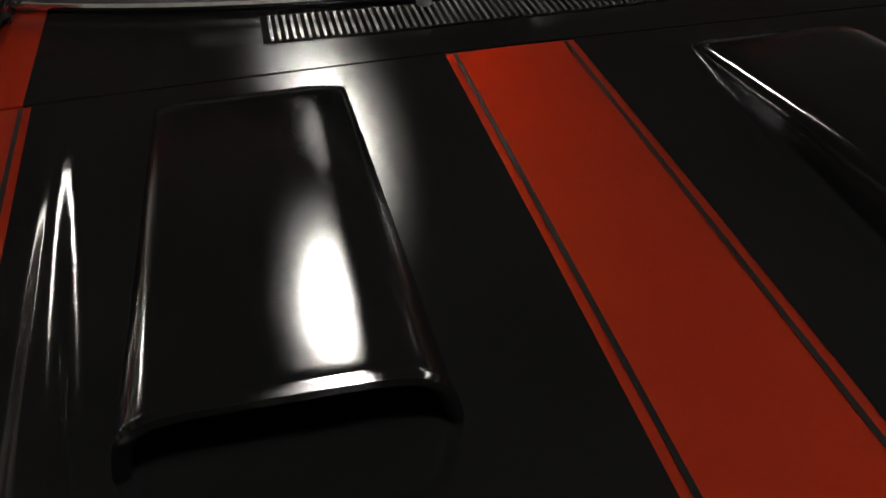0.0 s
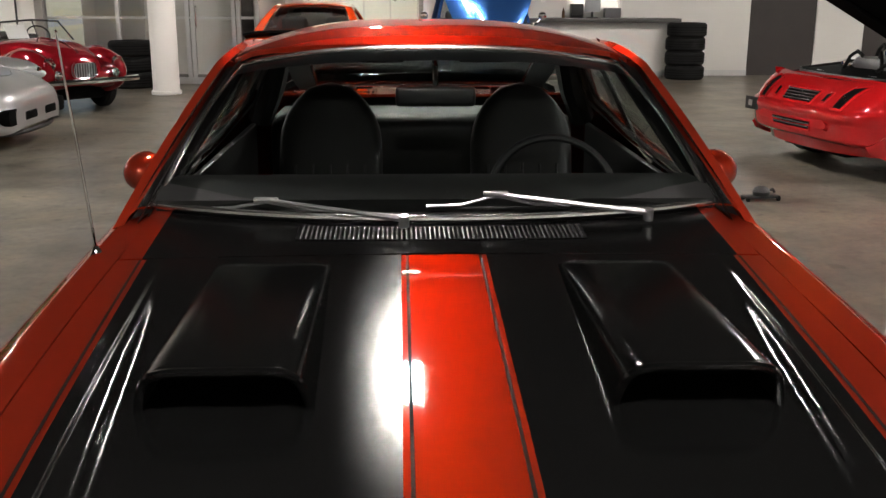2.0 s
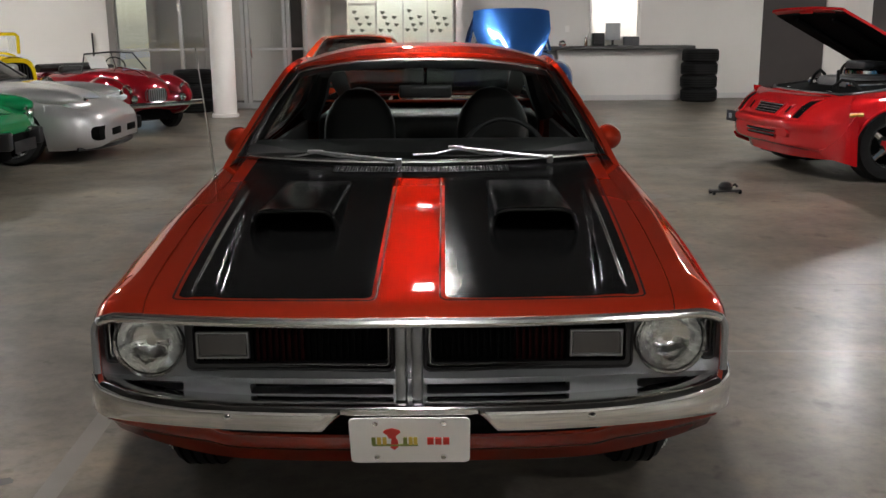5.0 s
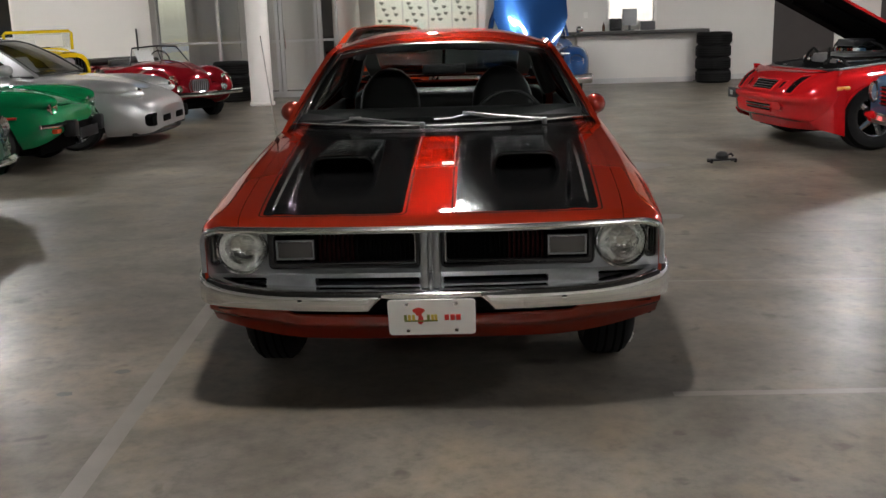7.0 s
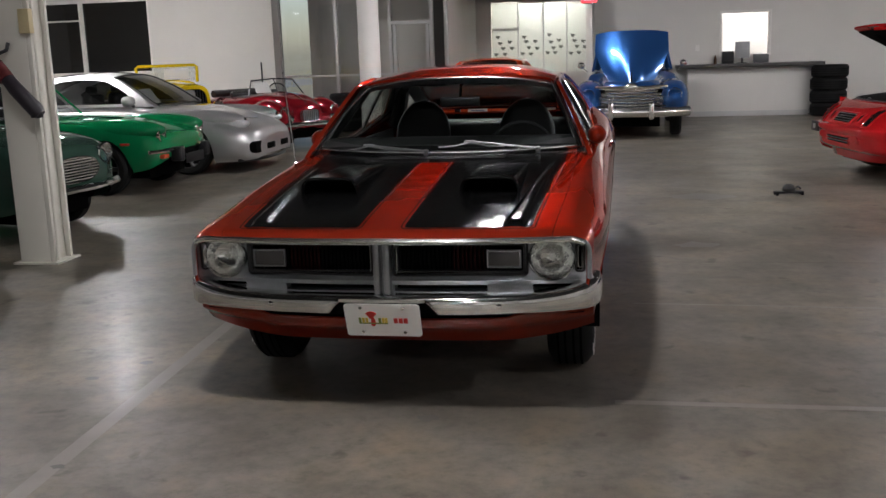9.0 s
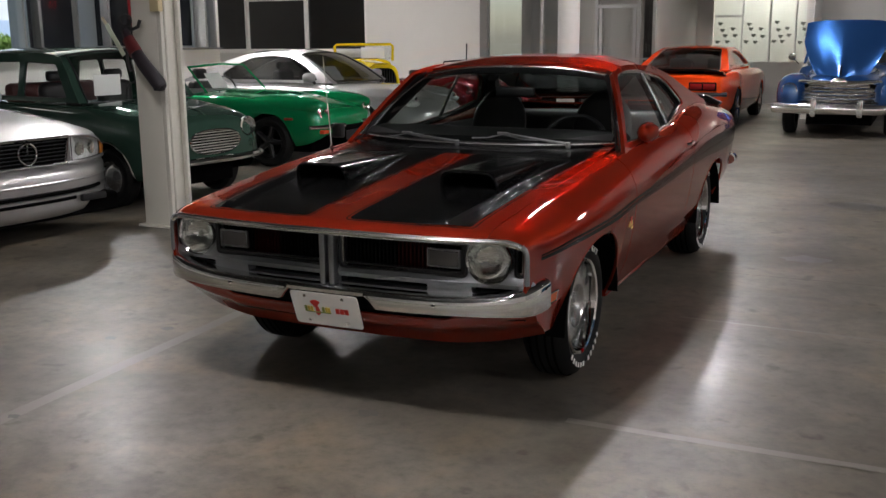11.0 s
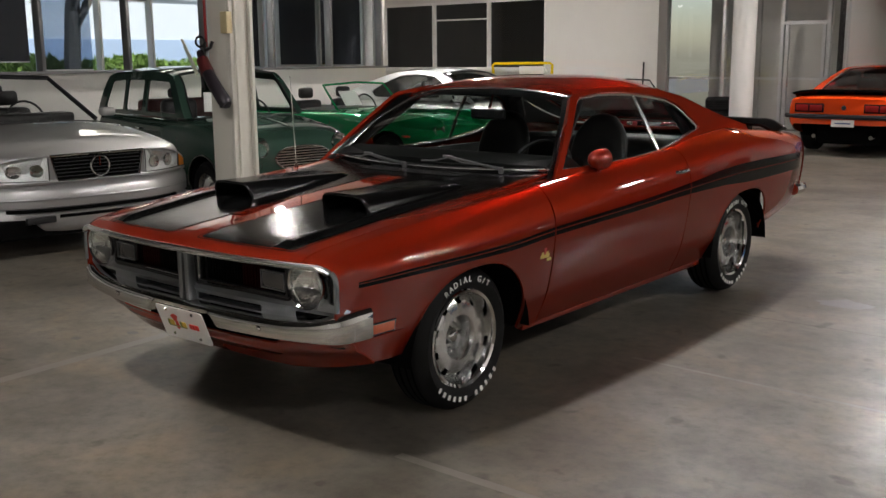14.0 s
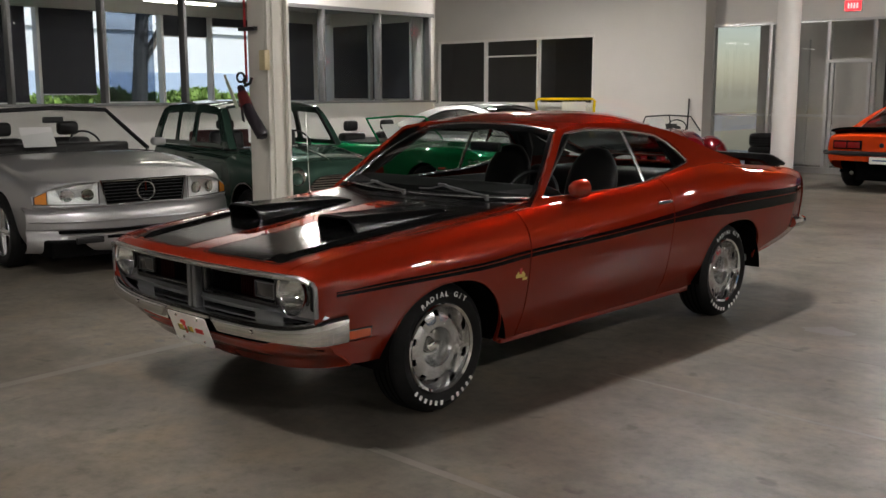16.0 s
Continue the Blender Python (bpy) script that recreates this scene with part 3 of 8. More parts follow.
        part("rail", boxed(a, b - 0.03, ye - 0.03, ye + 0.05, 1.85, 1.9) if a < -1.5 else boxed(a, b - 0.03, ye - 0.03, ye + 0.05, 2.46, 2.5), M_ALU, w, smooth=False)
        p = part("pane", boxed(a, b - 0.03, ye + 0.02, ye + 0.03, 0.9, 2.5), M_PANE, w, smooth=False)
        p.visible_shadow = False
        for k in range(7):
            x, z = a + 0.08 + (b - a - 0.18) * ((k * 0.37) % 1.0), 1.33 + 0.13 * (k % 4) + rnd.uniform(-0.02, 0.02)
            part("sticker", prism([(x + (0.05 + 0.018 * math.cos(5 * q)) * math.cos(q), z + (0.035 + 0.012 * math.sin(3 * q)) * math.sin(q)) for q in lin(0, 5.98, 20)], "y", ye + 0.008, ye + 0.012), dark, w, smooth=False)
    slab("office_wall", -2.4, 1.0, 21.0, 21.1, 0, H, noisy(mat("cream_office_wall", (0.8, 0.79, 0.72), 0.8), 2, 0.06), "cream wall of the lit office")
    slab("wall_office_side", -2.4, -2.3, ye + 0.1, 21.0, 0, H, M_WALL, "side wall of the lit office")
    slab("wall_office_side_east", 0.9, 1.0, ye + 0.1, 21.0, 0, H, M_WALL, "side wall of the lit office")
    # wall with the counter
    yw = 17.0
    slab("wall_north_below", 0.42, 6.2, yw, yw + 0.15, 0, 1.2, M_WALL, "white painted wall below the pass-through")
    slab("wall_north_left", 0.42, 2.93, yw, yw + 0.15, 1.2, 2.0, M_WALL, "white painted wall beside the pass-through")
    slab("wall_north_right", 3.82, 6.2, yw, yw + 0.15, 1.2, 2.0, M_WALL, "white painted wall beside the pass-through")
    slab("wall_north_above", 0.42, 15, yw, yw + 0.15, 2.2, H, M_WALL, "white painted wall above the doors")
    slab("wall_north_lintel", 0.42, 6.2, yw, yw + 0.15, 2.0, 2.2, M_WALL, "white painted lintel")
    slab("wall_north_between", 7.42, 8.3, yw, yw + 0.15, 0, 2.2, M_WALL, "white painted wall between the doors")
    slab("wall_north_end", 9.3, 15, yw, yw + 0.15, 0, 2.2, M_WALL, "white painted wall beyond the doors")
    slab("door_1", 6.2, 7.42, yw + 0.04, yw + 0.09, 0, 2.2, M_DARKDOOR_BACKING, "dark brown double door, closed")
    slab("door_2", 8.3, 9.3, yw + 0.04, yw + 0.09, 0, 2.2, M_DARKDOOR_BACKING, "dark brown door, closed")
    slab("baseboard", 0.42, 6.2, yw - 0.012, yw, 0, 0.1, M_ALU, "grey baseboard")
    part_frame = frame_ring([(2.88, 1.15), (3.87, 1.15), (3.87, 2.05), (2.88, 2.05)], [(2.93, 1.2), (3.82, 1.2), (3.82, 2.0), (2.93, 2.0)], "y", yw - 0.015, yw + 0.16)
    tagged(part("window_3", part_frame, M_WHITE, smooth=False), "white frame of the pass-through window", "window", kind="structure")
    slab("wall_pass_room", 1.5, 5.5, 19.0, 19.1, 0, H, M_WHITE, "bright wall of the room behind the pass-through")
    slab("wall_pass_side", 1.4, 1.5, 17.15, 19.0, 0, H, M_WHITE, "side wall of the room behind the pass-through")
    slab("wall_pass_side_east", 5.5, 5.6, 17.15, 19.0, 0, H, M_WHITE, "side wall of the room behind the pass-through")


def shell():
    slab("ceiling", -11.3, 15, -12, 21.2, H, H + 0.2, M_DECK, "dark painted ceiling deck")
    slab("ceiling_bay", -13.0, -11.3, 10.15, 21.2, H, H + 0.2, M_DECK, "dark painted ceiling deck of the bay")
    slab("wall_bay_west", -13.0, -12.85, 10.3, 15.7, 0, H, M_WALL, "white painted end wall of the bay")
    slab("wall_east", 13.5, 13.7, -12, 17.2, 0, H, M_WALL, "white painted side wall")
    slab("wall_south", -15, 15, -12.2, -12, 0, H, M_WALL, "white painted end wall")


def columns():
    c = thing("round_column", pose(-3.47, 13.7, 0), "white painted round concrete column", "column")
    part("shaft", cyl(0.19, H, 32), M_WHITE, c)
    part("base_collar", cyl(0.215, 0.06, 32, bevel=0.01), M_WHITE, c)
    c = thing("box_column", pose(-3.30, 2.93, 0), "cream painted steel column with a channel face", "column")
    cream = noisy(mat("cream_column_paint", (0.62, 0.60, 0.53), 0.45), 3, 0.08, 0.04, 80)
    part("shaft", boxed(-0.15, 0.09, -0.12, 0.12, 0, H, 0.006), cream, c)
    part("flange", boxed(0.09, 0.13, -0.12, -0.09, 0, H, 0.004), cream, c)
    part("flange", boxed(0.09, 0.13, 0.09, 0.12, 0, H, 0.004), cream, c)
    part("conduit", cyl(0.012, H, 10, centre=(0.115, -0.05, 0)), cream, c)
    part("base_plate", boxed(-0.19, 0.17, -0.16, 0.16, 0, 0.015, 0.003), cream, c)
    part("junction_box", boxed(0.08, 0.165, -0.175, -0.12, 1.66, 1.83, 0.006), noisy(mat("beige_box", (0.5, 0.42, 0.24), 0.5), 8, 0.1), c, "beige metal junction box")


def ceiling_lamps():
    frame_m = noisy(mat("lamp_housing", (0.6, 0.6, 0.58), 0.4, 0.3), 6, 0.05)
    glow = mat("lamp_diffuser", (0.9, 0.9, 0.88), 0.4, emit=(1.0, 0.965, 0.935), power=800.0)
    first = None
    for x in LAMP_X:
        for y in LAMP_Y:
            if (x, y) in ((-6.4, -7.8), (-6.4, -1.3), (-6.4, 11.7)) or (x > 10 and y < 0):
                continue
            if (x, y) == (-6.4, 5.2):
                x, y = -7.7, 6.6
            elif (x, y) == (-0.06, 11.7):
                x, y = -0.45, 11.9
            if first is None:
                t = thing("ceiling_lamp", pose(x, y, LAMP_Z), "lit rectangular ceiling lamp with a white diffuser", "lamp", "hall ceiling lamps")
                part("housing", boxed(-0.11, 0.11, -0.30, 0.30, 0.01, 0.1, 0.01), frame_m, t)
                part("diffuser", boxed(-0.065, 0.065, -0.25, 0.25, -0.01, 0.008), glow, t, "glowing white diffuser", smooth=False)
                for sx in (-0.1, 0.1):
                    part("hanger", cyl(0.006, H - LAMP_Z - 0.1, 6, centre=(sx * 0.7, 0.2, 0.1)), M_ALU, t)
                first = t
            else:
                copy_thing(first, pose(x, y, LAMP_Z))
    for x, y, z, w, e, col in ((-0.8, 20.2, 3.2, 1.0, 30.0, (1.0, 0.98, 0.88)), (3.4, 18.0, 3.2, 1.2, 45.0, (1.0, 0.98, 0.93)), (-4.6, 16.4, 3.4, 0.8, 1.6, (1.0, 0.97, 0.93))):
        t = thing("office_lamp", pose(x, y, z), "lit ceiling lamp of the office behind glass", "lamp")
        part("diffuser", boxed(-w / 2, w / 2, -0.3, 0.3, 0, 0.03), mat("office_diffuser", (0.9, 0.9, 0.85), 0.4, emit=col, power=e), t, smooth=False)
        part("housing", boxed(-w / 2 - 0.03, w / 2 + 0.03, -0.33, 0.33, 0.03, 0.1), frame_m, t, smooth=False)
        part("hanger", cyl(0.01, H - z - 0.1, 6, centre=(0, 0, 0.1)), M_ALU, t)
    for y in (1.5, 6.2):
        t = thing("strip_lamp", pose(-9.9, y, 2.84), "lit fluorescent strip lamp of the side room", "lamp", "side room lamps")
        part("tube", boxed(-0.06, 0.06, -0.6, 0.6, 0, 0.03), mat("strip_glow", (0.9, 0.9, 0.85), 0.4, emit=(1.0, 0.95, 0.82), power=14.0), t, smooth=False)
        part("housing", boxed(-0.09, 0.09, -0.63, 0.63, 0.03, 0.1), frame_m, t, smooth=False)
    slab("ceiling_side_room", -11.0, -8.56, -12, 10.14, 2.95, 3.05, M_CEIL, "pale suspended ceiling of the side room")


floor()
shell()
window_wall()
outside()
back_walls()
columns()
ceiling_lamps()

# ---- the orange coupe ----
SY = (-0.06, 0.0, 0.3, 0.8, 1.25, 1.6, 2.0, 2.55, 3.0, 3.4, 3.9, 4.4, 4.74)
SEC = {  # across the car from the centre line to the rocker, at the stations SY
    "z0": (0.768, 0.797, 0.832, 0.878, 0.914, 0.94, 0.95, 0.97, 1.0, 1.03, 1.0, 0.965, 0.945),
    "x2": (0.665, 0.67, 0.685, 0.70, 0.705, 0.705, 0.70, 0.70, 0.69, 0.68, 0.67, 0.66, 0.64),
    "z2": (0.762, 0.788, 0.826, 0.872, 0.905, 0.93, 0.945, 0.97, 1.02, 1.04, 1.0, 0.965, 0.94),
    "x3": (0.752, 0.758, 0.762, 0.782, 0.79, 0.79, 0.79, 0.785, 0.775, 0.76, 0.745, 0.73, 0.70),
    "z3": (0.757, 0.780, 0.812, 0.858, 0.892, 0.918, 0.94, 0.965, 1.01, 1.035, 0.995, 0.957, 0.93),
    "x4": (0.797, 0.81, 0.828, 0.852, 0.855, 0.858, 0.858, 0.858, 0.855, 0.85, 0.84, 0.815, 0.78),
    "z4": (0.727, 0.745, 0.765, 0.79, 0.815, 0.83, 0.85, 0.88, 0.93, 0.95, 0.93, 0.90, 0.885),
    "x5": (0.803, 0.816, 0.850, 0.872, 0.875, 0.878, 0.88, 0.882, 0.886, 0.888, 0.88, 0.85, 0.80),
    "z5": (0.66, 0.67, 0.685, 0.69, 0.70, 0.705, 0.715, 0.735, 0.77, 0.79, 0.79, 0.78, 0.77),
    "x6": (0.800, 0.808, 0.818, 0.834, 0.838, 0.838, 0.838, 0.838, 0.838, 0.842, 0.838, 0.818, 0.78),
    "z6": (0.56, 0.54, 0.47, 0.46, 0.45, 0.45, 0.45, 0.45, 0.45, 0.46, 0.50, 0.545, 0.585),
    "x7": (0.775, 0.785, 0.785, 0.785, 0.775, 0.77, 0.77, 0.77, 0.77, 0.785, 0.79, 0.78, 0.755),
    "z7": (0.50, 0.47, 0.375, 0.29, 0.285, 0.283, 0.283, 0.285, 0.29, 0.32, 0.385, 0.45, 0.50),
}


def station(y):
    g = {k: spline(SY, v, y) for k, v in SEC.items()}
    return [(0, g["z0"]), (0.36, g["z0"] - 0.003), (g["x2"], g["z2"]), (g["x3"], g["z3"]), (g["x4"], g["z4"]), (g["x5"], g["z5"]), (g["x6"], g["z6"]), (g["x7"], g["z7"])]


def bow(x, y):
    f = max(0.0, min(1.0, 1 - (y + 0.06) / 0.76)) ** 2
    r = max(0.0, min(1.0, (y - 4.0) / 0.74)) ** 2
    q = (abs(x) / 0.78) ** 2.2
    return y + 0.10 * q * f - 0.12 * q * r


def arch(y):
    """Lower edge of the body side: rocker, opened by the wheel arches."""
    z = 0.0
    for c, hw, base, h, e in ((0.80, 0.385, 0.27, 0.382, 2.3), (3.50, 0.40, 0.30, 0.375, 2.6)):
        q = abs(y - c) / hw
        if q < 1:
            z = max(z, base + h * (1 - q ** e) ** (1 / e))
    return z


def body(s, y, side=1, out=0.0):
    """A point of the outer skin: s 0 at the centre line .. 7 at the rocker."""
    x, z = catmull(station(y), s)
    if out:
        a, b = catmull(station(y), max(0, s - 0.05)), catmull(station(y), min(7, s + 0.05))
        tx, tz = b[0] - a[0], b[1] - a[1]
        n = math.hypot(tx, tz)
        x, z = x - tz / n * out, z + tx / n * out
    return Vector((side * x, bow(x, y), z))


def ridge(x, y):
    """Pressed ridges of the hood."""
    if not -0.02 < y < 1.22:
        return 0.0
    f = max(0, min(1, (y - 0.0) / 0.07)) * max(0, min(1, (1.22 - y) / 0.5))
    xi, xo = 0.490 + 0.092 * y, 0.538 + 0.044 * y
    p, q = max(0.0, min(1.0, (abs(x) - xi + 0.022) / 0.024)), max(0.0, min(1.0, (abs(x) - xo) / 0.020))
    return 0.015 * f * p * p * (3 - 2 * p) * (1 - q * q * (3 - 2 * q))


def hood_at(x, y, up=0.0):
    """A point of the hood skin over a plan position."""
    a = abs(x)
    st = station(y)
    s = 0.0
    if a > 1e-6:
        lo, hi = 0.0, 3.0
        for _ in range(22):
            m = (lo + hi) / 2
            if catmull(st, m)[0] < a:
                lo = m
            else:
                hi = m
        s = lo
    z = catmull(st, s)[1]
    return Vector((x, bow(x, y), z + ridge(x, y) + up))


def s_for(y, z):
    """The skin parameter on the side at which the height is z."""
    st = station(y)
    lo, hi = 3.0, 7.0
    for _ in range(24):
        m = (lo + hi) / 2
        if catmull(st, m)[1] > z:
            lo = m
        else:
            hi = m
    return lo


def side_panel(name, car, side, y0, y1, s0, n_s=22, extra=(), label="", mat_=None):
    ys = sorted(set([round(v, 4) for v in lin(y0, y1, max(4, int((y1 - y0) / 0.045)))] + [round(v, 4) for v in extra if y0 < v < y1]))
    def fn(y, v):
        zb = arch(y)
        s1 = s_for(y, zb) if zb > station(y)[7][1] + 0.004 else 7.0
        return body(s0 + (s1 - s0) * v, y, side)
    verts, faces = patch(fn, ys, lin(0, 1, n_s), flip=side < 0)
    return thick(raw(name, verts, faces, mat_ or M_ORANGE, car, label, angle=0.9), 0.012)


ARCH_YS = [0.80 + 0.385 * math.cos(a) for a in lin(0, math.pi, 40)] + [3.50 + 0.40 * math.cos(a) for a in lin(0, math.pi, 40)] + [0.414, 1.186, 3.099, 3.901]


ROOF_W = 0.552


def rail_z(y):
    return spline((1.9, 2.05, 2.25, 2.7, 3.03, 3.43, 3.78), (1.268, 1.294, 1.308, 1.294, 1.246, 1.122, 1.035), y)


def roof_z(y):
    return spline((1.98, 2.1, 2.3, 2.55, 2.8, 3.08, 3.45, 3.8), (1.322, 1.348, 1.370, 1.378, 1.370, 1.334, 1.196, 1.02), y)


def roof_at(x, y):
    q = min(1.0, abs(x) / ROOF_W)
    zr, ze = roof_z(y), rail_z(y)
    return Vector((x, y, zr - (zr - ze) * q ** 3.2))


def side_x(z):
    """Half width of the glass house at a height."""
    q = (z - 0.95) / 0.35
    return 0.742 - 0.155 * q - 0.035 * q * q


WINDOW = [(1.575, 0.952), (1.77, 1.108), (1.935, 1.24), (1.985, 1.266), (2.2, 1.283), (2.45, 1.277), (2.7, 1.256), (2.88, 1.23), (2.98, 1.19), (3.06, 1.13), (3.125, 1.07), (3.11, 1.05),
          (2.98, 1.028), (2.8, 0.997), (2.6, 0.97), (2.3, 0.955), (2.0, 0.95)]


def sheet(outline, holes, fn, step, name, material, parent, side=1, label="", inset=0.0):
    """A smooth panel over a 2D outline with holes, laid on a surface."""
    from mathutils.geometry import delaunay_2d_cdt

    def dense(poly):
        out = []
        for a, b in zip(poly, poly[1:] + poly[:1]):
            n = max(1, int(math.dist(a, b) / step))
            out += [(a[0] + (b[0] - a[0]) * k / n, a[1] + (b[1] - a[1]) * k / n) for k in range(n)]
        return out

    def inside(p, poly):
        c = False
        for a, b in zip(poly, poly[1:] + poly[:1]):
            if (a[1] > p[1]) != (b[1] > p[1]) and p[0] < (b[0] - a[0]) * (p[1] - a[1]) / (b[1] - a[1]) + a[0]:
                c = not c
        return c

    rings = [dense(outline)] + [dense(h) for h in holes]
    pts, edges = [], []
    for r in rings:
        k0 = len(pts)
        pts += r
        edges += [(k0 + i, k0 + (i + 1) % len(r)) for i in range(len(r))]
    edge_pts = list(pts)
    u0, u1 = min(p[0] for p in rings[0]), max(p[0] for p in rings[0])
    v0, v1 = min(p[1] for p in rings[0]), max(p[1] for p in rings[0])
    arr = np.array(edge_pts)
    for i in range(1, int((u1 - u0) / step)):
        for j in range(1, int((v1 - v0) / step)):
            p = (u0 + i * step, v0 + j * step)
            if inside(p, rings[0]) and not any(inside(p, h) for h in rings[1:]) and np.min(np.hypot(arr[:, 0] - p[0], arr[:, 1] - p[1])) > 0.45 * step:
                pts.append(p)
    r = delaunay_2d_cdt([Vector(p) for p in pts], edges, [], 0, 1e-5)
    vs, fs = r[0], r[2]
    keep = []
    for f in fs:
        c = (sum(vs[i][0] for i in f) / 3, sum(vs[i][1] for i in f) / 3)
        if inside(c, rings[0]) and not any(inside(c, h) for h in rings[1:]):
            keep.append(tuple(f) if side > 0 else tuple(f)[::-1])
    return raw(name, [fn(*v) for v in vs], keep, material, parent, label, angle=0.9)


def ring_trim(pts, r, closed=True, n=6):
    return tube(pts, r, n, closed)


def wheel(car, x, y, side, r, rim, width):
    w = new("wheel")
    w.parent = car
    w.location = (x, y, r + 0.022)
    w.rotation_euler = (0, 0, 0 if side > 0 else math.pi)
    h = width / 2
    pr = [(rim, -h + 0.02), (rim + 0.03, -h), (r - 0.05, -h - 0.006), (r - 0.012, -h + 0.02), (r, -h + 0.05), (r, h - 0.05), (r - 0.012, h - 0.02), (r - 0.05, h + 0.006), (rim + 0.03, h), (rim, h - 0.02)]
    part("tyre", revolve(pr, 56, "x"), M_RUBBER, w)
    for dx in (-0.05, -0.018, 0.018, 0.05):
        part("tread_groove", revolve([(r + 0.001, dx - 0.005), (r + 0.0015, dx), (r + 0.001, dx + 0.005)], 56, "x"), M_DARK, w)
    # rim: outer lip, slotted disc, hub
    part("rim", revolve([(rim + 0.006, h - 0.022), (rim + 0.01, h - 0.008), (rim + 0.004, h - 0.002), (rim - 0.008, h - 0.008), (rim - 0.014, h - 0.03), (rim - 0.018, h - 0.075), (rim - 0.02, -h + 0.03)], 56, "x"), M_CHROME, w, "chrome trim ring")
    n = 5 * 24
    prof = [(0.04, h - 0.105), (0.084, h - 0.100), (0.089, h - 0.052), (0.099, h - 0.040), (0.146, h - 0.042), (0.171, h - 0.056), (0.187, h - 0.075)]
    verts = [(hh, rr * math.cos(2 * math.pi * k / n), rr * math.sin(2 * math.pi * k / n)) for rr, hh in prof for k in range(n)]
    faces = []
    for i in range(len(prof) - 1):
        for k in range(n):
            if i == 4 and (k % 12) in (4, 5, 6, 7):
                continue
            q = (i * n + k, i * n + (k + 1) % n, (i + 1) * n + (k + 1) % n, (i + 1) * n + k)
            faces.append(q)
    d = thick(raw("wheel_disc", verts, faces, M_SILVER_WHEEL, w, "silver slotted wheel disc"), 0.006)
    part("hub", revolve([(0.036, h - 0.105), (0.034, h - 0.08), (0.028, h - 0.066), (0.02, h - 0.06), (0, h - 0.058)], 32, "x"), M_CHROME, w)
    for k in range(5):
        a = 2 * math.pi * k / 5
        part("lug_nut", cyl(0.010, 0.026, 6, "x", (h - 0.103, 0.066 * math.cos(a), 0.066 * math.sin(a))), M_CHROME, w)
    part("brake_drum", revolve([(0, h - 0.10), (0.16, h - 0.112), (0.165, h - 0.14), (0.165, -h)], 32, "x"), M_DARK, w)
    return w


M_BRIGHT = noisy(mat("polished_trim", (0.82, 0.82, 0.81), 0.2, 1.0), 14, 0.05)
M_SILVER_WHEEL = noisy(mat("wheel_silver", (0.62, 0.62, 0.61), 0.2, 0.95), 20, 0.08)


def tyre_writing(w, side, h):
    """Raised white writing: readable words at the top, plain bars for the maker's mark below."""
    def glyph(txt, ang, rad):
        cu = bpy.data.curves.new("letter", "FONT")
        cu.body, cu.size, cu.extrude, cu.align_x, cu.align_y = txt, 0.036, 0.0015, "CENTER", "CENTER"
        ob = new("letter", cu)
        dg = bpy.context.evaluated_depsgraph_get()
        me = bpy.data.meshes.new_from_object(ob.evaluated_get(dg))
        bpy.data.objects.remove(ob)
        # letter plane: x along the tyre, y outwards
        m = Matrix(((0, 0, 1, h + 0.0075), (math.cos(ang), -math.sin(ang), 0, -rad * math.sin(ang)), (math.sin(ang), math.cos(ang), 0, rad * math.cos(ang)), (0, 0, 0, 1)))
        me.transform(m)
        part_me("letter", me, M_LETTER, w, smooth=False)
    for i, ch in enumerate("RADIAL G/T"):
        if ch != " ":
            glyph(ch, -radians(7.2 * (i - 4.5)), 0.254)
    for i in range(12):
        if i == 6:
            continue
        a = math.pi + radians(8.4 * (i - 5.5))
        b = bmesh.new()
        bmesh.ops.create_cube(b, size=1, matrix=Matrix(((0, 0, 1, h + 0.007), (math.cos(a), -math.sin(a), 0, -0.254 * math.sin(a)), (math.sin(a), math.cos(a), 0, 0.254 * math.cos(a)), (0, 0, 0, 1))) @ Matrix.Diagonal((0.015 if i % 3 else 0.012, 0.021, 0.003, 1)))
        part("white_bar", b, M_LETTER, w, smooth=False)


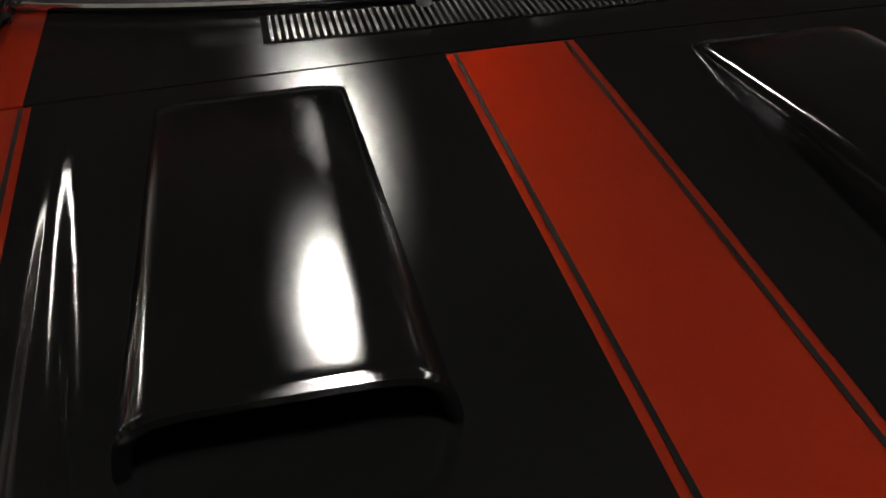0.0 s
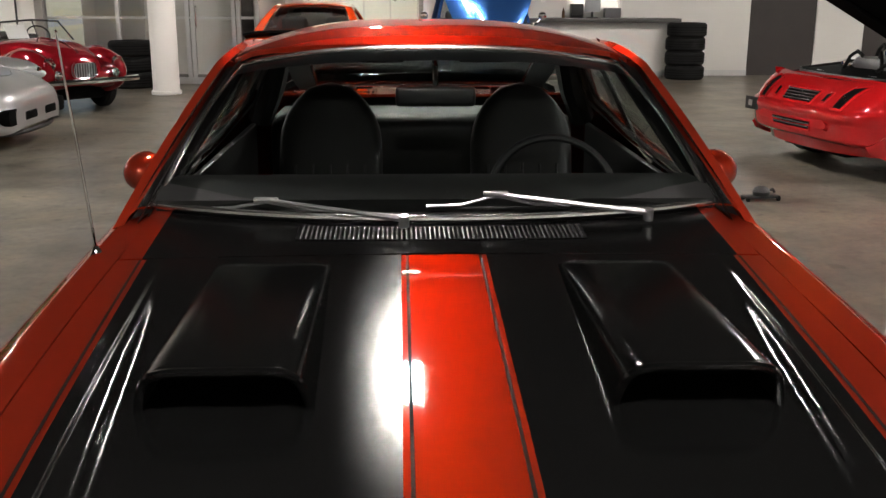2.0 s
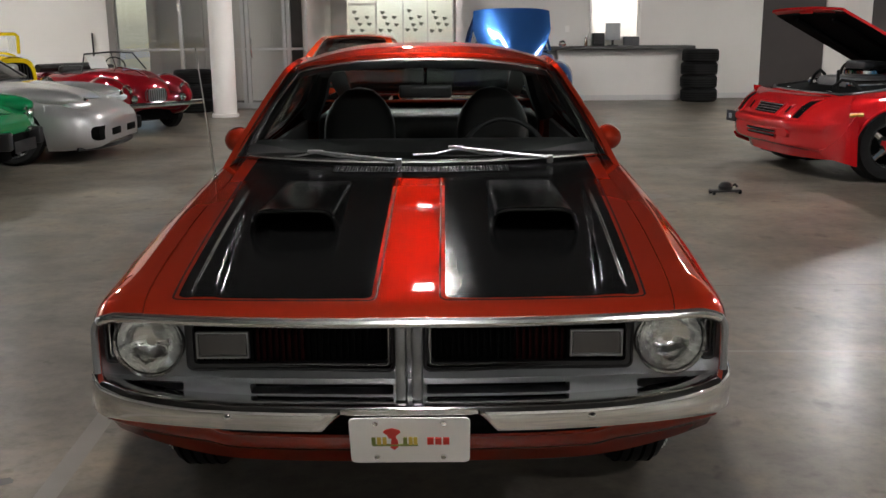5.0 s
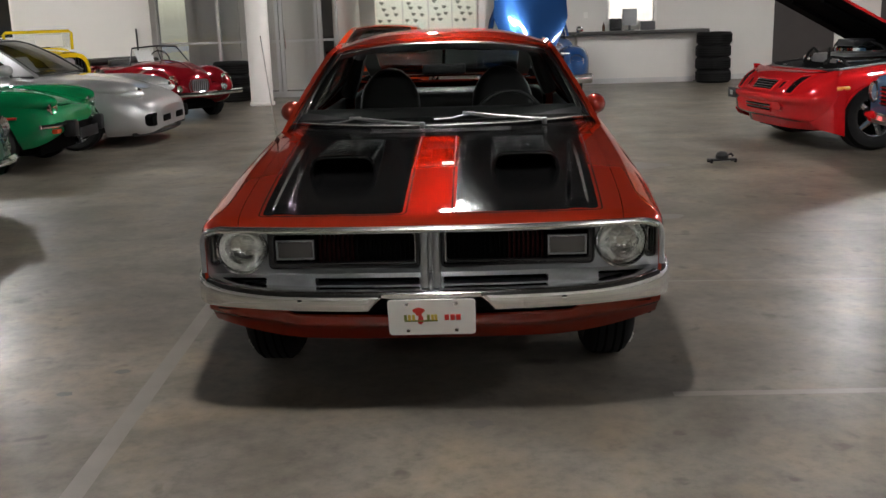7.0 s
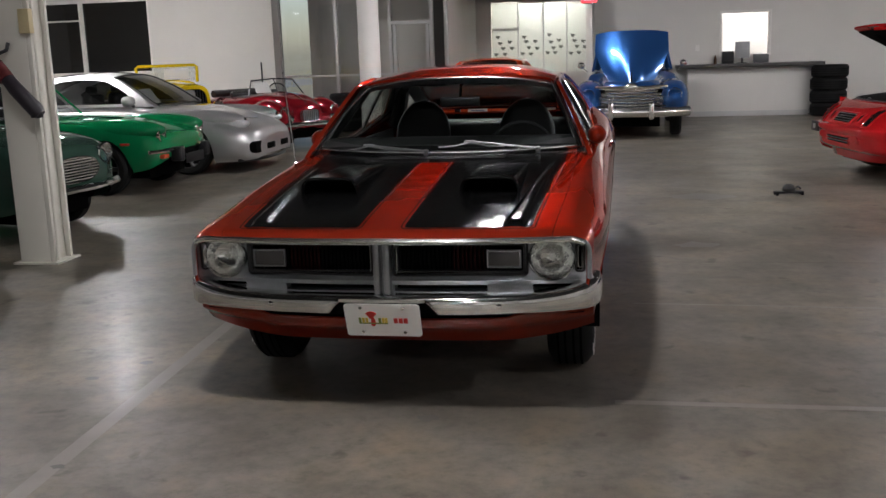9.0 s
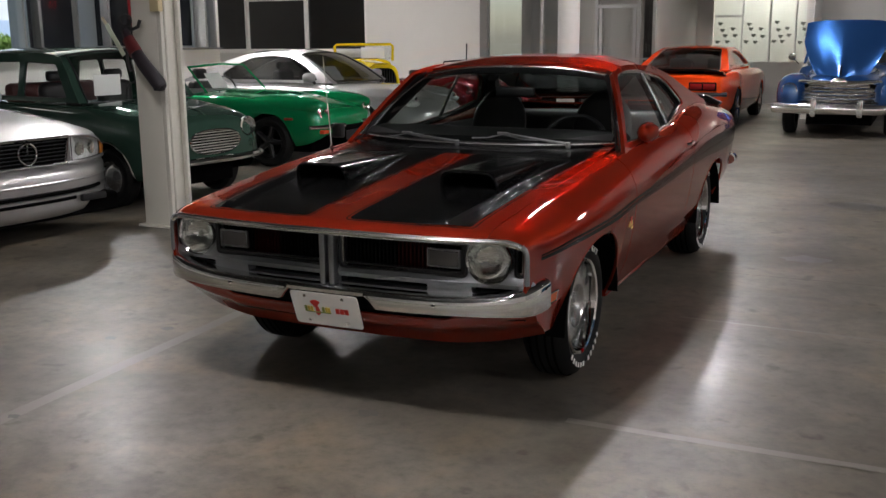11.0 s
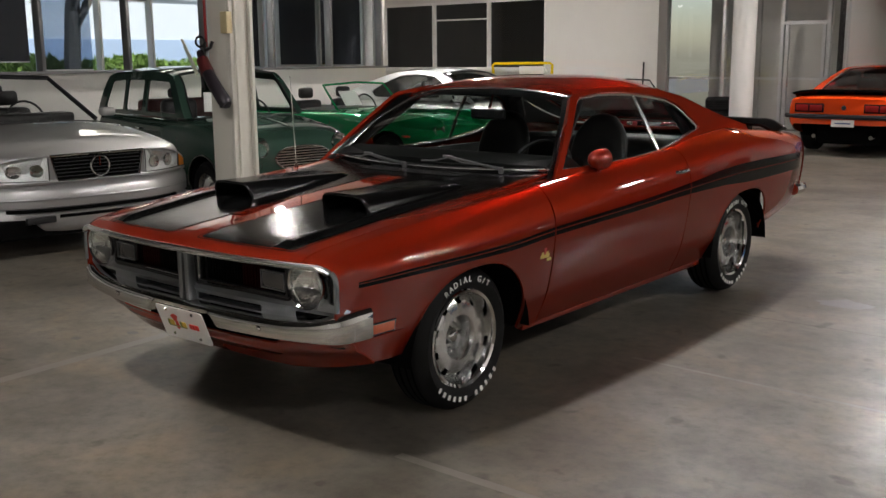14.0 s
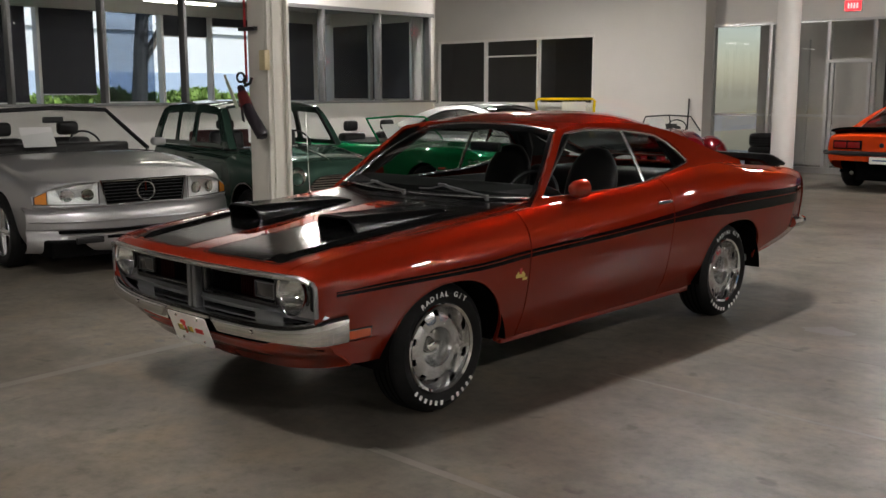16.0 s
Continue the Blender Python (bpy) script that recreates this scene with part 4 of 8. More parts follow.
def coupe():
    car = thing("coupe", pose(0, 0, -0.022), "orange-red metallic muscle coupe with black hood stripes and scoops", "car")
    # --- hood, with its central lane and black fields
    ys = [-0.06, -0.055, -0.045, -0.03, -0.015, 0.0] + lin(0.02, 1.235, 62)
    xs = lin(-1, 1, 221)
    v, f = patch(lambda y, u: hood_at(u * (spline(SY, SEC["x2"], y) - 0.003), y), ys, xs)
    thick(raw("hood", v, f, M_ORANGE, car, "orange hood panel", angle=0.9), 0.01)

    def field(name, y0, y1, xa, xb, m, up, corner=0.02, nx=84, ny=62, label=""):
        def fn(y, u):
            a, b = xa(y), xb(y)
            e = 0.0
            if y - y0 < corner:
                e = corner - math.sqrt(max(0, corner ** 2 - (corner - (y - y0)) ** 2))
            lo, hi = min(a, b) + e, max(a, b) - e
            return hood_at(lo + (hi - lo) * u, y, up)
        yy = [y0 + corner * (1 - math.cos(q)) for q in lin(0, math.pi / 2, 7)] + lin(y0 + corner + 0.02, y1, ny)
        vv, ff = patch(fn, yy, lin(0, 1, nx))
        return raw(name, vv, ff, m, car, label, angle=0.9)

    for s in (1, -1):
        outer = lambda y: s * (0.584 + 0.044 * y)
        inner = lambda y: s * 0.092
        field("hood_stripe", 0.012, 1.235, inner, outer, M_STRIPE, 0.0012, label="satin black hood stripe")
        # pin line round the field
        pin = [(s * 0.079, 1.23)] + [(s * 0.079, y) for y in lin(1.2, 0.03, 40)] + [(s * (0.079 + 0.02 * (1 - math.cos(q))), 0.03 - 0.03 * math.sin(q)) for q in lin(0.2, math.pi / 2, 6)]
        pin += [(s * x, 0.0) for x in lin(0.11, 0.575, 24)] + [(s * (0.58 + 0.018 * math.sin(q)), 0.018 - 0.018 * math.cos(q)) for q in lin(0.2, math.pi / 2, 6)]
        pin += [(s * (0.597 + 0.044 * y), y) for y in lin(0.03, 1.23, 40)]
        P = [Vector(p) for p in pin]
        vv = []
        for i, p in enumerate(P):
            d = (P[min(i + 1, len(P) - 1)] - P[max(i - 1, 0)]).normalized()
            n = Vector((-d.y, d.x)) * 0.003
            vv += [hood_at(p.x + n.x, p.y + n.y, 0.0014), hood_at(p.x - n.x, p.y - n.y, 0.0014)]
        raw("pinstripe", vv, [(2 * i, 2 * i + 1, 2 * i + 3, 2 * i + 2) if s > 0 else (2 * i + 2, 2 * i + 3, 2 * i + 1, 2 * i) for i in range(len(P) - 1)], M_PIN, car, "thin black pinstripe")

    # --- cowl with its slotted vent
    def ws_low(u):
        return Vector((0.70 * u, 1.475 + 0.095 * abs(u) ** 2.4, 0.928 + 0.018 * u * u))
    def ws_top(u):
        return Vector((0.545 * u, 1.985 + 0.055 * abs(u) ** 2.4, 1.314 - 0.052 * abs(u) ** 2.6))
    def cowl(u, q):
        a = hood_at(0.70 * u, 1.243)
        b = ws_low(u)
        p = a.lerp(b, q)
        return p
    v, f = patch(lambda q, u: cowl(u, q), lin(0, 1, 14), lin(-0.93, 0.93, 57))
    thick(raw("cowl_panel", v, f, M_STRIPE, car, "satin black cowl panel"), 0.008)
    for s in (1, -1):
        v, f = patch(lambda q, u: cowl(s * u, q), lin(0, 1, 14), lin(0.93, 1.0, 5), flip=s < 0)
        thick(raw("cowl_corner", v, f, M_ORANGE, car), 0.008)
        v, f = patch(lambda y, q: body(2.0 + 0.5 * q, y, s), lin(1.24, 1.66, 14), lin(0, 1, 6), flip=s < 0)
        thick(raw("cowl_side", v, f, M_ORANGE, car), 0.008)
    n = 60
    for k in range(n):
        x = -0.325 + 0.655 * (k + 0.5) / n
        a, b = cowl(x / 0.70, 0.42), cowl(x / 0.70, 0.80)
        d = (b - a)
        z = Vector((0, 0, 0.0035))
        dx = Vector((0.0024, 0, 0))
        bm = bmesh.new()
        q = [bm.verts.new(p) for p in (a - dx, a + dx, b + dx, b - dx, a - dx + z, a + dx + z, b + dx + z, b - dx + z)]
        for fc in ((0, 1, 5, 4), (1, 2, 6, 5), (2, 3, 7, 6), (3, 0, 4, 7), (4, 5, 6, 7)):
            bm.faces.new([q[i] for i in fc])
        bmesh.ops.recalc_face_normals(bm, faces=bm.faces)
        part("vent_slat", bm, M_SLAT, car, smooth=False)
    v, f = patch(lambda q, u: cowl(u, q) + Vector((0, 0, 0.0015)), (0.40, 0.82), lin(-0.475, 0.48, 20))
    raw("vent_opening", v, f, M_DARK, car, "dark slotted air vent")

    # --- scoops
    for s in (1, -1):
        xi, xo = 0.222, 0.497
        cx, hw = (xi + xo) / 2 * s, (xo - xi) / 2
        def scoop(y, u, inset=0.0, lip=0.0):
            t = (y - 0.565) / 0.62
            top = hood_at(cx, y).z + (0.014 + 0.064 * (1 - max(0.0, t))) * min(1.0, math.sqrt(max(0.0, 1.0 - t) / 0.06))
            wid = hw * (1.0 - 0.10 * t) - inset
            base = hood_at(cx, y).z - 0.012
            top = max(top, base + 0.004) - inset
            a = math.pi * u
            e = 0.33
            ca, sa = math.cos(a), math.sin(a)
            x = wid * math.copysign(abs(ca) ** e, ca)
            z = base + (top - base) * abs(sa) ** (e * 1.0)
            x *= 1 - 0.12 * (z - base) / 0.075
            yy = y - 0.032 * max(0.0, 1 - max(0.0, t) / 0.12) * (z - base) / 0.09
            return Vector((cx + x, yy, z))
        yy = [0.56, 0.566, 0.575] + lin(0.59, 1.185, 26)
        v, f = patch(lambda y, u: scoop(y, u), yy, lin(0, 1, 61), flip=True)
        sc = raw("hood_scoop", v, f, M_SCOOP, car, "gloss black hood scoop, open at the front", angle=1.2)
        # Black lining and end sheet put the mouth's shade into the colour.
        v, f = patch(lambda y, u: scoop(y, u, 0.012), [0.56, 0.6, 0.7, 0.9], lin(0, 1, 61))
        raw("scoop_mouth", v, f, M_DARK, sc, "scoop mouth lining, blackened for shade")
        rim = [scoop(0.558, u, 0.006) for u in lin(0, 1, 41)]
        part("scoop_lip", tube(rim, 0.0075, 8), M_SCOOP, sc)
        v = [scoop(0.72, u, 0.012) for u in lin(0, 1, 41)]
        raw("scoop_shade_sheet", v, [tuple(range(41))], M_DARK, sc, smooth=False)

    # --- sides
    for s in (1, -1):
        side_panel("fender", car, s, -0.06, 1.338, 2.0, 34, ARCH_YS, "orange front fender")
        side_panel("door", car, s, 1.346, 2.675, 2.42, 26, (), "orange door")
        side_panel("quarter_panel", car, s, 2.683, 4.74, 2.42, 28, ARCH_YS, "orange rear quarter panel")
        # black side stripe in two bands
        for lo, hi in (((0.672, 0.677, 0.677, 0.695, 0.715, 0.735, 0.735, 0.722, 0.716), (0.685, 0.693, 0.696, 0.715, 0.739, 0.766, 0.779, 0.787, 0.780)),
                       ((0.688, 0.696, 0.7, 0.72, 0.743, 0.77, 0.784, 0.792, 0.785), (0.693, 0.706, 0.712, 0.734, 0.762, 0.80, 0.83, 0.842, 0.826))):
            yk = (0.06, 0.43, 0.97, 1.34, 2.1, 2.74, 3.1, 3.45, 4.42)
            for y0, y1 in ((0.06, 1.338), (1.346, 2.675), (2.683, 4.55)):
                v, f = patch(lambda y, q: body(s_for(y, spline(yk, lo, y) + (spline(yk, hi, y) - spline(yk, lo, y)) * q), y, s, 0.0012), lin(y0, y1, 40), (0, 0.5, 1), flip=s > 0)
                raw("side_stripe", v, f, M_STRIPE, car, "satin black side stripe")
        # upper side with the window opening
        belt = [(y, spline(SY, SEC["z3"], y) - 0.004) for y in lin(1.47, 3.78, 22)]
        rail = [(y, rail_z(y)) for y in lin(3.78, 1.9, 26)]
        sh = sheet(belt + rail, [WINDOW], lambda y, z: Vector((s * side_x(z), y, z)), 0.03, "side_frame", M_ORANGE, car, -s, "orange roof pillar and window surround")
        thick(sh, 0.02)
        sheet(belt + rail, [WINDOW], lambda y, z: Vector((s * (side_x(z) - 0.028), y, z)), 0.06, "inner_trim", M_VINYL, car, s, "black inner pillar trim")
        part("window_trim", ring_trim([(s * (side_x(z) + 0.003), y, z) for y, z in WINDOW], 0.010), M_BRIGHT, car, "chrome window surround")
        div = [(s * (side_x(z) - 0.001), y, z) for y, z in ((2.575, 0.967), (2.565, 1.13), (2.56, 1.268))]
        part("division_bar", tube(div, 0.011), M_BRIGHT, car)
        g = sheet(WINDOW, [], lambda y, z: Vector((s * (side_x(z) - 0.015), y, z)), 0.08, "side_glass", M_SIDE, car, s, "clear side window glass")
        g.visible_shadow = False
        # windscreen pillar
        rows = []
        for q in lin(0, 1, 14):
            a = ws_low(1).lerp(ws_top(1), q)
            b0 = Vector((side_x(0.94), 1.49, 0.94))
            b1 = Vector((side_x(rail_z(1.92)), 1.92, rail_z(1.92)))
            b = b0.lerp(b1, q)
            mid = (a + b) / 2 + Vector((0.006, -0.012, 0.012))
            rows.append([Vector((s * p.x, p.y, p.z)) for p in (a, mid, b)])
        raw("windscreen_pillar", [p for r in rows for p in r], [((3 * i + j), (3 * i + j + 1), (3 * i + j + 4), (3 * i + j + 3))[::(1 if s < 0 else -1)] for i in range(13) for j in range(2)], M_ORANGE, car, angle=0)
        # bright moulding over the inner half of the pillar
        lift = Vector((s * 0.002, -0.004, 0.004))
        bars = [(r[0] + lift, r[0].lerp(r[1], 0.5) + 2 * lift, r[0].lerp(r[1], 0.9) + lift) for r in rows]
        raw("pillar_moulding", [p for r in bars for p in r], [((3 * i + j), (3 * i + j + 1), (3 * i + j + 4), (3 * i + j + 3))[::(1 if s < 0 else -1)] for i in range(13) for j in range(2)], M_BRIGHT, car, "bright windscreen pillar moulding", angle=0.9)
    for s in (1, -1):
        a0, a1 = ws_low(1), ws_top(1)
        part("inner_windscreen_pillar", tube([Vector((s * (p.x + 0.004), p.y + 0.028, p.z - 0.012)) for p in (a0, a0.lerp(a1, 0.5), a1)], 0.015, 8), M_VINYL, car)
        for q0, q1 in ((0.0, 0.5), (0.5, 1.0)):
            a, b = a0.lerp(a1, q0), a0.lerp(a1, q1)
            c0, c1 = Vector((side_x(0.94), 1.49, 0.94)), Vector((side_x(rail_z(1.92)), 1.92, rail_z(1.92)))
            c, d = c0.lerp(c1, q0), c0.lerp(c1, q1)
            k = Vector((-0.006, 0.012, -0.006))
            raw("pillar_lining", [Vector((s * p.x, p.y, p.z)) for p in (a + k, b + k, d + k, c + k)], [(0, 1, 2, 3)], M_VINYL, car, smooth=False)
        v, f = patch(lambda y, q: roof_at(s * (ROOF_W - 0.004 - q * 0.082), y) - Vector((0, 0, 0.02)), lin(3.082, 3.7, 16), lin(0, 1, 6), flip=s < 0)
        raw("sail_lining", v, f, M_VINYL, car, "black lining of the rear pillar")
    # --- roof
    def roof(y, u):
        x = ROOF_W * u
        yf = 1.985 + 0.055 * abs(u) ** 2.4 - (0.065 * max(0, abs(u) - 0.93) / 0.07)
        yy = yf + (y - 1.985) * (3.08 - yf) / (3.08 - 1.985)
        p = roof_at(x, yy)
        return p
    v, f = patch(roof, lin(1.985, 3.08, 44), lin(-1, 1, 61))
    thick(raw("roof", v, f, M_ORANGE, car, "orange roof panel", angle=0.9), 0.015)
    for s in (1, -1):
        v, f = patch(lambda y, q: roof_at(s * (ROOF_W - q * 0.09), y), lin(3.082, 3.78, 24), lin(0, 1, 8), flip=s > 0)
        thick(raw("sail_panel", v, f, M_ORANGE, car, angle=0.9), 0.012)
    def rear_glass(y, u):
        p = roof_at((ROOF_W - 0.086) * u, y)
        return Vector((p.x, y, p.z - 0.008))
    v, f = patch(rear_glass, lin(3.09, 3.72, 16), lin(-1, 1, 21), flip=True)
    raw("rear_glass", v, f, M_REAR, car, "sloping rear window").visible_shadow = False
    part("rear_glass_trim", ring_trim([rear_glass(3.09, u) for u in lin(-1, 1, 15)] + [rear_glass(y, 1) for y in lin(3.15, 3.66, 8)] + [rear_glass(3.72, u) for u in lin(1, -1, 15)] + [rear_glass(y, -1) for y in lin(3.66, 3.15, 8)], 0.007), M_CHROME, car)
    # --- deck, tail, spoiler
    v, f = patch(lambda y, u: Vector((u * catmull(station(y), 2.6)[0], bow(u * 0.7, y), catmull(station(y), 2.6 * abs(u))[1])), lin(3.74, 4.74, 30), lin(-1, 1, 41))
    thick(raw("deck_lid", v, f, M_ORANGE, car, "orange boot lid", angle=0.9), 0.01)
    def tail(u, q):
        b = body(2.6 + (7 - 2.6) * q, 4.74)
        x = b.x * u
        return Vector((x, bow(x, 4.74) + 0.03 * math.sin(math.pi * q), b.z))
    v, f = patch(tail, lin(-1, 1, 31), lin(0, 1, 12), flip=False)
    raw("tail_panel", v, f, M_ORANGE, car)
    part("rear_bumper", tube([(-0.808, 4.45, 0.56), (-0.812, 4.56, 0.56)] + [(x, 4.81 - 0.17 * (abs(x) / 0.82) ** 3, 0.555) for x in lin(-0.79, 0.79, 25)] + [(0.812, 4.56, 0.56), (0.808, 4.45, 0.56)], 0.038, 10), M_CHROME, car, "chrome rear bumper")
    for s in (1, -1):
        part("tail_lamp", boxed(s * 0.3, s * 0.68, 4.735, 4.765, 0.70, 0.80, 0.008), M_RED_LENS, car, "red tail lamp")
    v, f = patch(lambda u, q: Vector((0.72 * u, 4.44 + 0.17 * q - 0.13 * abs(u) ** 3, 0.990 + 0.030 * q + 0.014 * math.sin(math.pi * q) - 0.055 * max(0.0, abs(u) - 0.82) / 0.18)), lin(-1, 1, 41), lin(0, 1, 8))
    thick(raw("spoiler", v, f, M_SCOOP, car, "black boot spoiler on posts", angle=0.9), 0.02)
    for s in (1, -1):
        part("spoiler_post", boxed(s * 0.42 - 0.02, s * 0.42 + 0.02, 4.50, 4.59, 0.93, 1.01, 0.006), M_SCOOP, car)
    # --- windscreen
    def screen(q, u):
        p = ws_low(u).lerp(ws_top(u), q)
        return p + Vector((0, -0.022, 0.03)) * math.sin(math.pi * q)
    v, f = patch(screen, lin(0.015, 0.985, 16), lin(-0.985, 0.985, 33))
    raw("windscreen", v, f, M_GLASS, car, "curved windscreen glass").visible_shadow = False
    edge = [screen(0, u) + Vector((0, -0.012, 0.012)) for u in lin(-1, 1, 25)] + [screen(q, 1) for q in lin(0.08, 0.92, 10)] + [screen(1, u) for u in lin(1, -1, 25)] + [screen(q, -1) for q in lin(0.92, 0.08, 10)]
    part("windscreen_trim", ring_trim(edge, 0.0095, True, 10), M_BRIGHT, car, "chrome windscreen surround")
    for q0, q1, u0, u1 in ((0.01, 0.05, -0.98, 0.98), (0.905, 0.99, -0.98, 0.98)):
        v, f = patch(lambda q, u: screen(q, u) + Vector((0, 0.004, -0.004)), lin(q0, q1, 3), lin(u0, u1, 31))
        raw("windscreen_band", v, f, M_BLACK, car, "black edge band of the windscreen")
    return car, screen


COUPE, SCREEN = coupe()


def flat_y(x):
    return 0.02 + 0.05 * (abs(x) / 0.78) ** 2.2


def face(x, z, d=0.0):
    """A point on the bowed front face, d behind it."""
    return Vector((x, flat_y(x) + d, z))


def circle(cx, cz, r, n=28):
    return [(cx + r * math.cos(2 * math.pi * k / n), cz + r * math.sin(2 * math.pi * k / n)) for k in range(n)]


def front_end(car):
    openings = [rrect(0.040, 0.566, 0.607, 0.739, 0.014), rrect(-0.566, -0.040, 0.607, 0.739, 0.014)]
    lamps = [circle(0.662, 0.678, 0.083), circle(-0.662, 0.678, 0.083)]
    vents = [rrect(0.751, 0.783, 0.618, 0.728, 0.010), rrect(-0.783, -0.751, 0.618, 0.728, 0.010)]
    slots = [rrect(k * 0.226 - 0.184, k * 0.226 + 0.184, 0.541, 0.568, 0.006) for k in (1, -1)] + [rrect(k * 0.67 - 0.085, k * 0.67 + 0.085, 0.546, 0.570, 0.006) for k in (1, -1)]
    edge = [body(q, -0.06) for q in lin(0.3, 5.6, 24)]
    outline = [(-p.x, p.z - 0.006) for p in edge[::-1]] + [(p.x, p.z - 0.006) for p in edge] + [(0.80, 0.60), (0.79, 0.528), (-0.79, 0.528), (-0.80, 0.60)]
    b = sheet(outline[::-1], openings + lamps + vents + slots, lambda x, z: face(x, z, -0.014 * math.exp(-((z - 0.588) / 0.013) ** 2) + 0.006), 0.02, "grille_surround", M_SILVER, car, 1, "silver grille surround")
    thick(b, 0.05, 1 if b.data.polygons[0].normal.y > 0 else -1)
    for o in openings:
        part("grille_rim", ring_trim([face(x, z, 0.002) for x, z in o], 0.0055), M_BLACK, car, "black rim of the grille opening")
        cx = math.copysign(0.303, o[0][0])
        inner = [((x - cx) * 0.958 + cx, (z - 0.673) * 0.84 + 0.673) for x, z in o]
        part("grille_line", ring_trim([face(x, z, 0.008) for x, z in inner], 0.0026), M_BRIGHT, car, "thin bright line round the grille")
        mid = [((x - cx) * 0.98 + cx, (z - 0.673) * 0.92 + 0.673) for x, z in o]
        inn = [((x - cx) * 0.94 + cx, (z - 0.673) * 0.77 + 0.673) for x, z in o]
        part("grille_border", frame_ring(mid, inn, "y", face(cx, 0).y + 0.012, face(cx, 0).y + 0.03), M_BLACK, car, "black border inside the grille opening", smooth=False)
    for o in vents:
        part("vent_rim", ring_trim([face(x, z, 0.002) for x, z in o], 0.0045), M_BLACK, car)
        cx = sum(p[0] for p in o) / len(o)
        part("vent_line", ring_trim([face((x - cx) * 0.5 + cx, (z - 0.68) * 0.78 + 0.68, 0.012) for x, z in o], 0.0022), M_BRIGHT, car)
    # Black sheet stands in for deep shade behind grille, vents and slots.
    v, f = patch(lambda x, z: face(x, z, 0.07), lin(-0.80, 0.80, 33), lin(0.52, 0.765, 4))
    raw("grille_shade_back", v, f, M_DARK, car, "black sheet for the shade behind the grille")
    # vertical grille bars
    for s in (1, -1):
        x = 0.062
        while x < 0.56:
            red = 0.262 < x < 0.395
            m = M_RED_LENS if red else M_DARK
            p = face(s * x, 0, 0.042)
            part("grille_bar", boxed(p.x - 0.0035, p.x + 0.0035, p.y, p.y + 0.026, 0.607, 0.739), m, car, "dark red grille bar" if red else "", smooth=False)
            x += 0.0165
        # parking lamp
        p = face(s * 0.476, 0, 0.012)
        lampo = part("parking_lamp", boxed(p.x - 0.064, p.x + 0.064, p.y, p.y + 0.03, 0.638, 0.702, 0.004), M_REFLECTOR, car, "clear rectangular parking lamp")
        part("lens", boxed(p.x - 0.060, p.x + 0.060, p.y - 0.006, p.y - 0.001, 0.642, 0.698, 0.002), mat("frosted_lens", (0.06, 0.058, 0.056), 0.15, 0, 0.5), lampo)
        part("frame", frame_ring([(p.x - 0.067, 0.635), (p.x + 0.067, 0.635), (p.x + 0.067, 0.705), (p.x - 0.067, 0.705)], [(p.x - 0.0625, 0.6395), (p.x + 0.0625, 0.6395), (p.x + 0.0625, 0.7005), (p.x - 0.0625, 0.7005)], "y", p.y - 0.009, p.y + 0.004), M_SILVER, lampo, smooth=False)
        # headlamp
        c = face(s * 0.662, 0.678, -0.012)
        hl = part("headlamp", revolve([(0, 0.06), (0.03, 0.056), (0.058, 0.04), (0.075, 0.018), (0.082, 0.0)], 40, "y", c), M_REFLECTOR, car, "round sealed-beam headlamp")
        part("lens", revolve([(0.083, -0.002), (0.075, -0.013), (0.053, -0.024), (0.027, -0.030), (0, -0.0315)], 40, "y", c), M_LENS, hl).visible_shadow = False
        part("bezel", revolve([(0.090, 0.02), (0.092, -0.004), (0.089, -0.014), (0.084, -0.008), (0.083, 0.004)], 44, "y", c), M_CHROME, hl, "chrome headlamp ring")
        part("bulb_shield", cyl(0.014, 0.012, 16, "y", (c.x, c.y + 0.02, c.z)), M_CHROME, hl)
    # chrome lip of the hood
    for s in (1, -1):
        part("nose_trim", tube([body(q, -0.06, s) + Vector((0, -0.002, -0.009)) for q in lin(0, 3.6, 30)], 0.013, 10), M_BRIGHT, car, "chrome lip along the hood edge")
        part("nose_edge", tube([body(q, -0.06, s) + Vector((0, 0.004, -0.004)) for q in lin(3.6, 5.6, 14)], 0.010, 8), M_SILVER, car, "silver side edge of the grille surround")
    v, f = patch(lambda u, q: Vector((0.74 * u, flat_y(0.74 * u) - 0.065 * (1 - q), 0.757 - 0.0 * q)), lin(-1, 1, 31), (0, 1))
    raw("nose_underside", v, f, M_BLACK, car)
    for s in (1, -1):
        part("spine", boxed(s * 0.007, s * 0.034, -0.014, 0.03, 0.535, 0.752, 0.008), M_SILVER, car, "silver centre spine of the grille")
    # --- bumper
    path = [(-x, y) for x, y in ((0.850, 0.185), (0.845, 0.12), (0.828, 0.068), (0.795, 0.036))] + [(x, -0.040 + 0.060 * (abs(x) / 0.74) ** 2.6) for x in lin(-0.74, 0.74, 61)] + [(0.795, 0.036), (0.828, 0.068), (0.845, 0.12), (0.850, 0.185)]
    verts, faces = [], []
    for i, (x, y) in enumerate(path):
        a, b2 = path[max(0, i - 1)], path[min(len(path) - 1, i + 1)]
        d = Vector((b2[0] - a[0], b2[1] - a[1])).normalized()
        n = Vector((-d.y, d.x))
        q = (abs(x) / 0.81) ** 3
        zt, zb = 0.527 + 0.048 * q * q, 0.458 + 0.016 * q
        if abs(x) < 0.19:
            zb = 0.505
        elif abs(x) < 0.205:
            zb = 0.505 - 0.043 * (abs(x) - 0.19) / 0.015
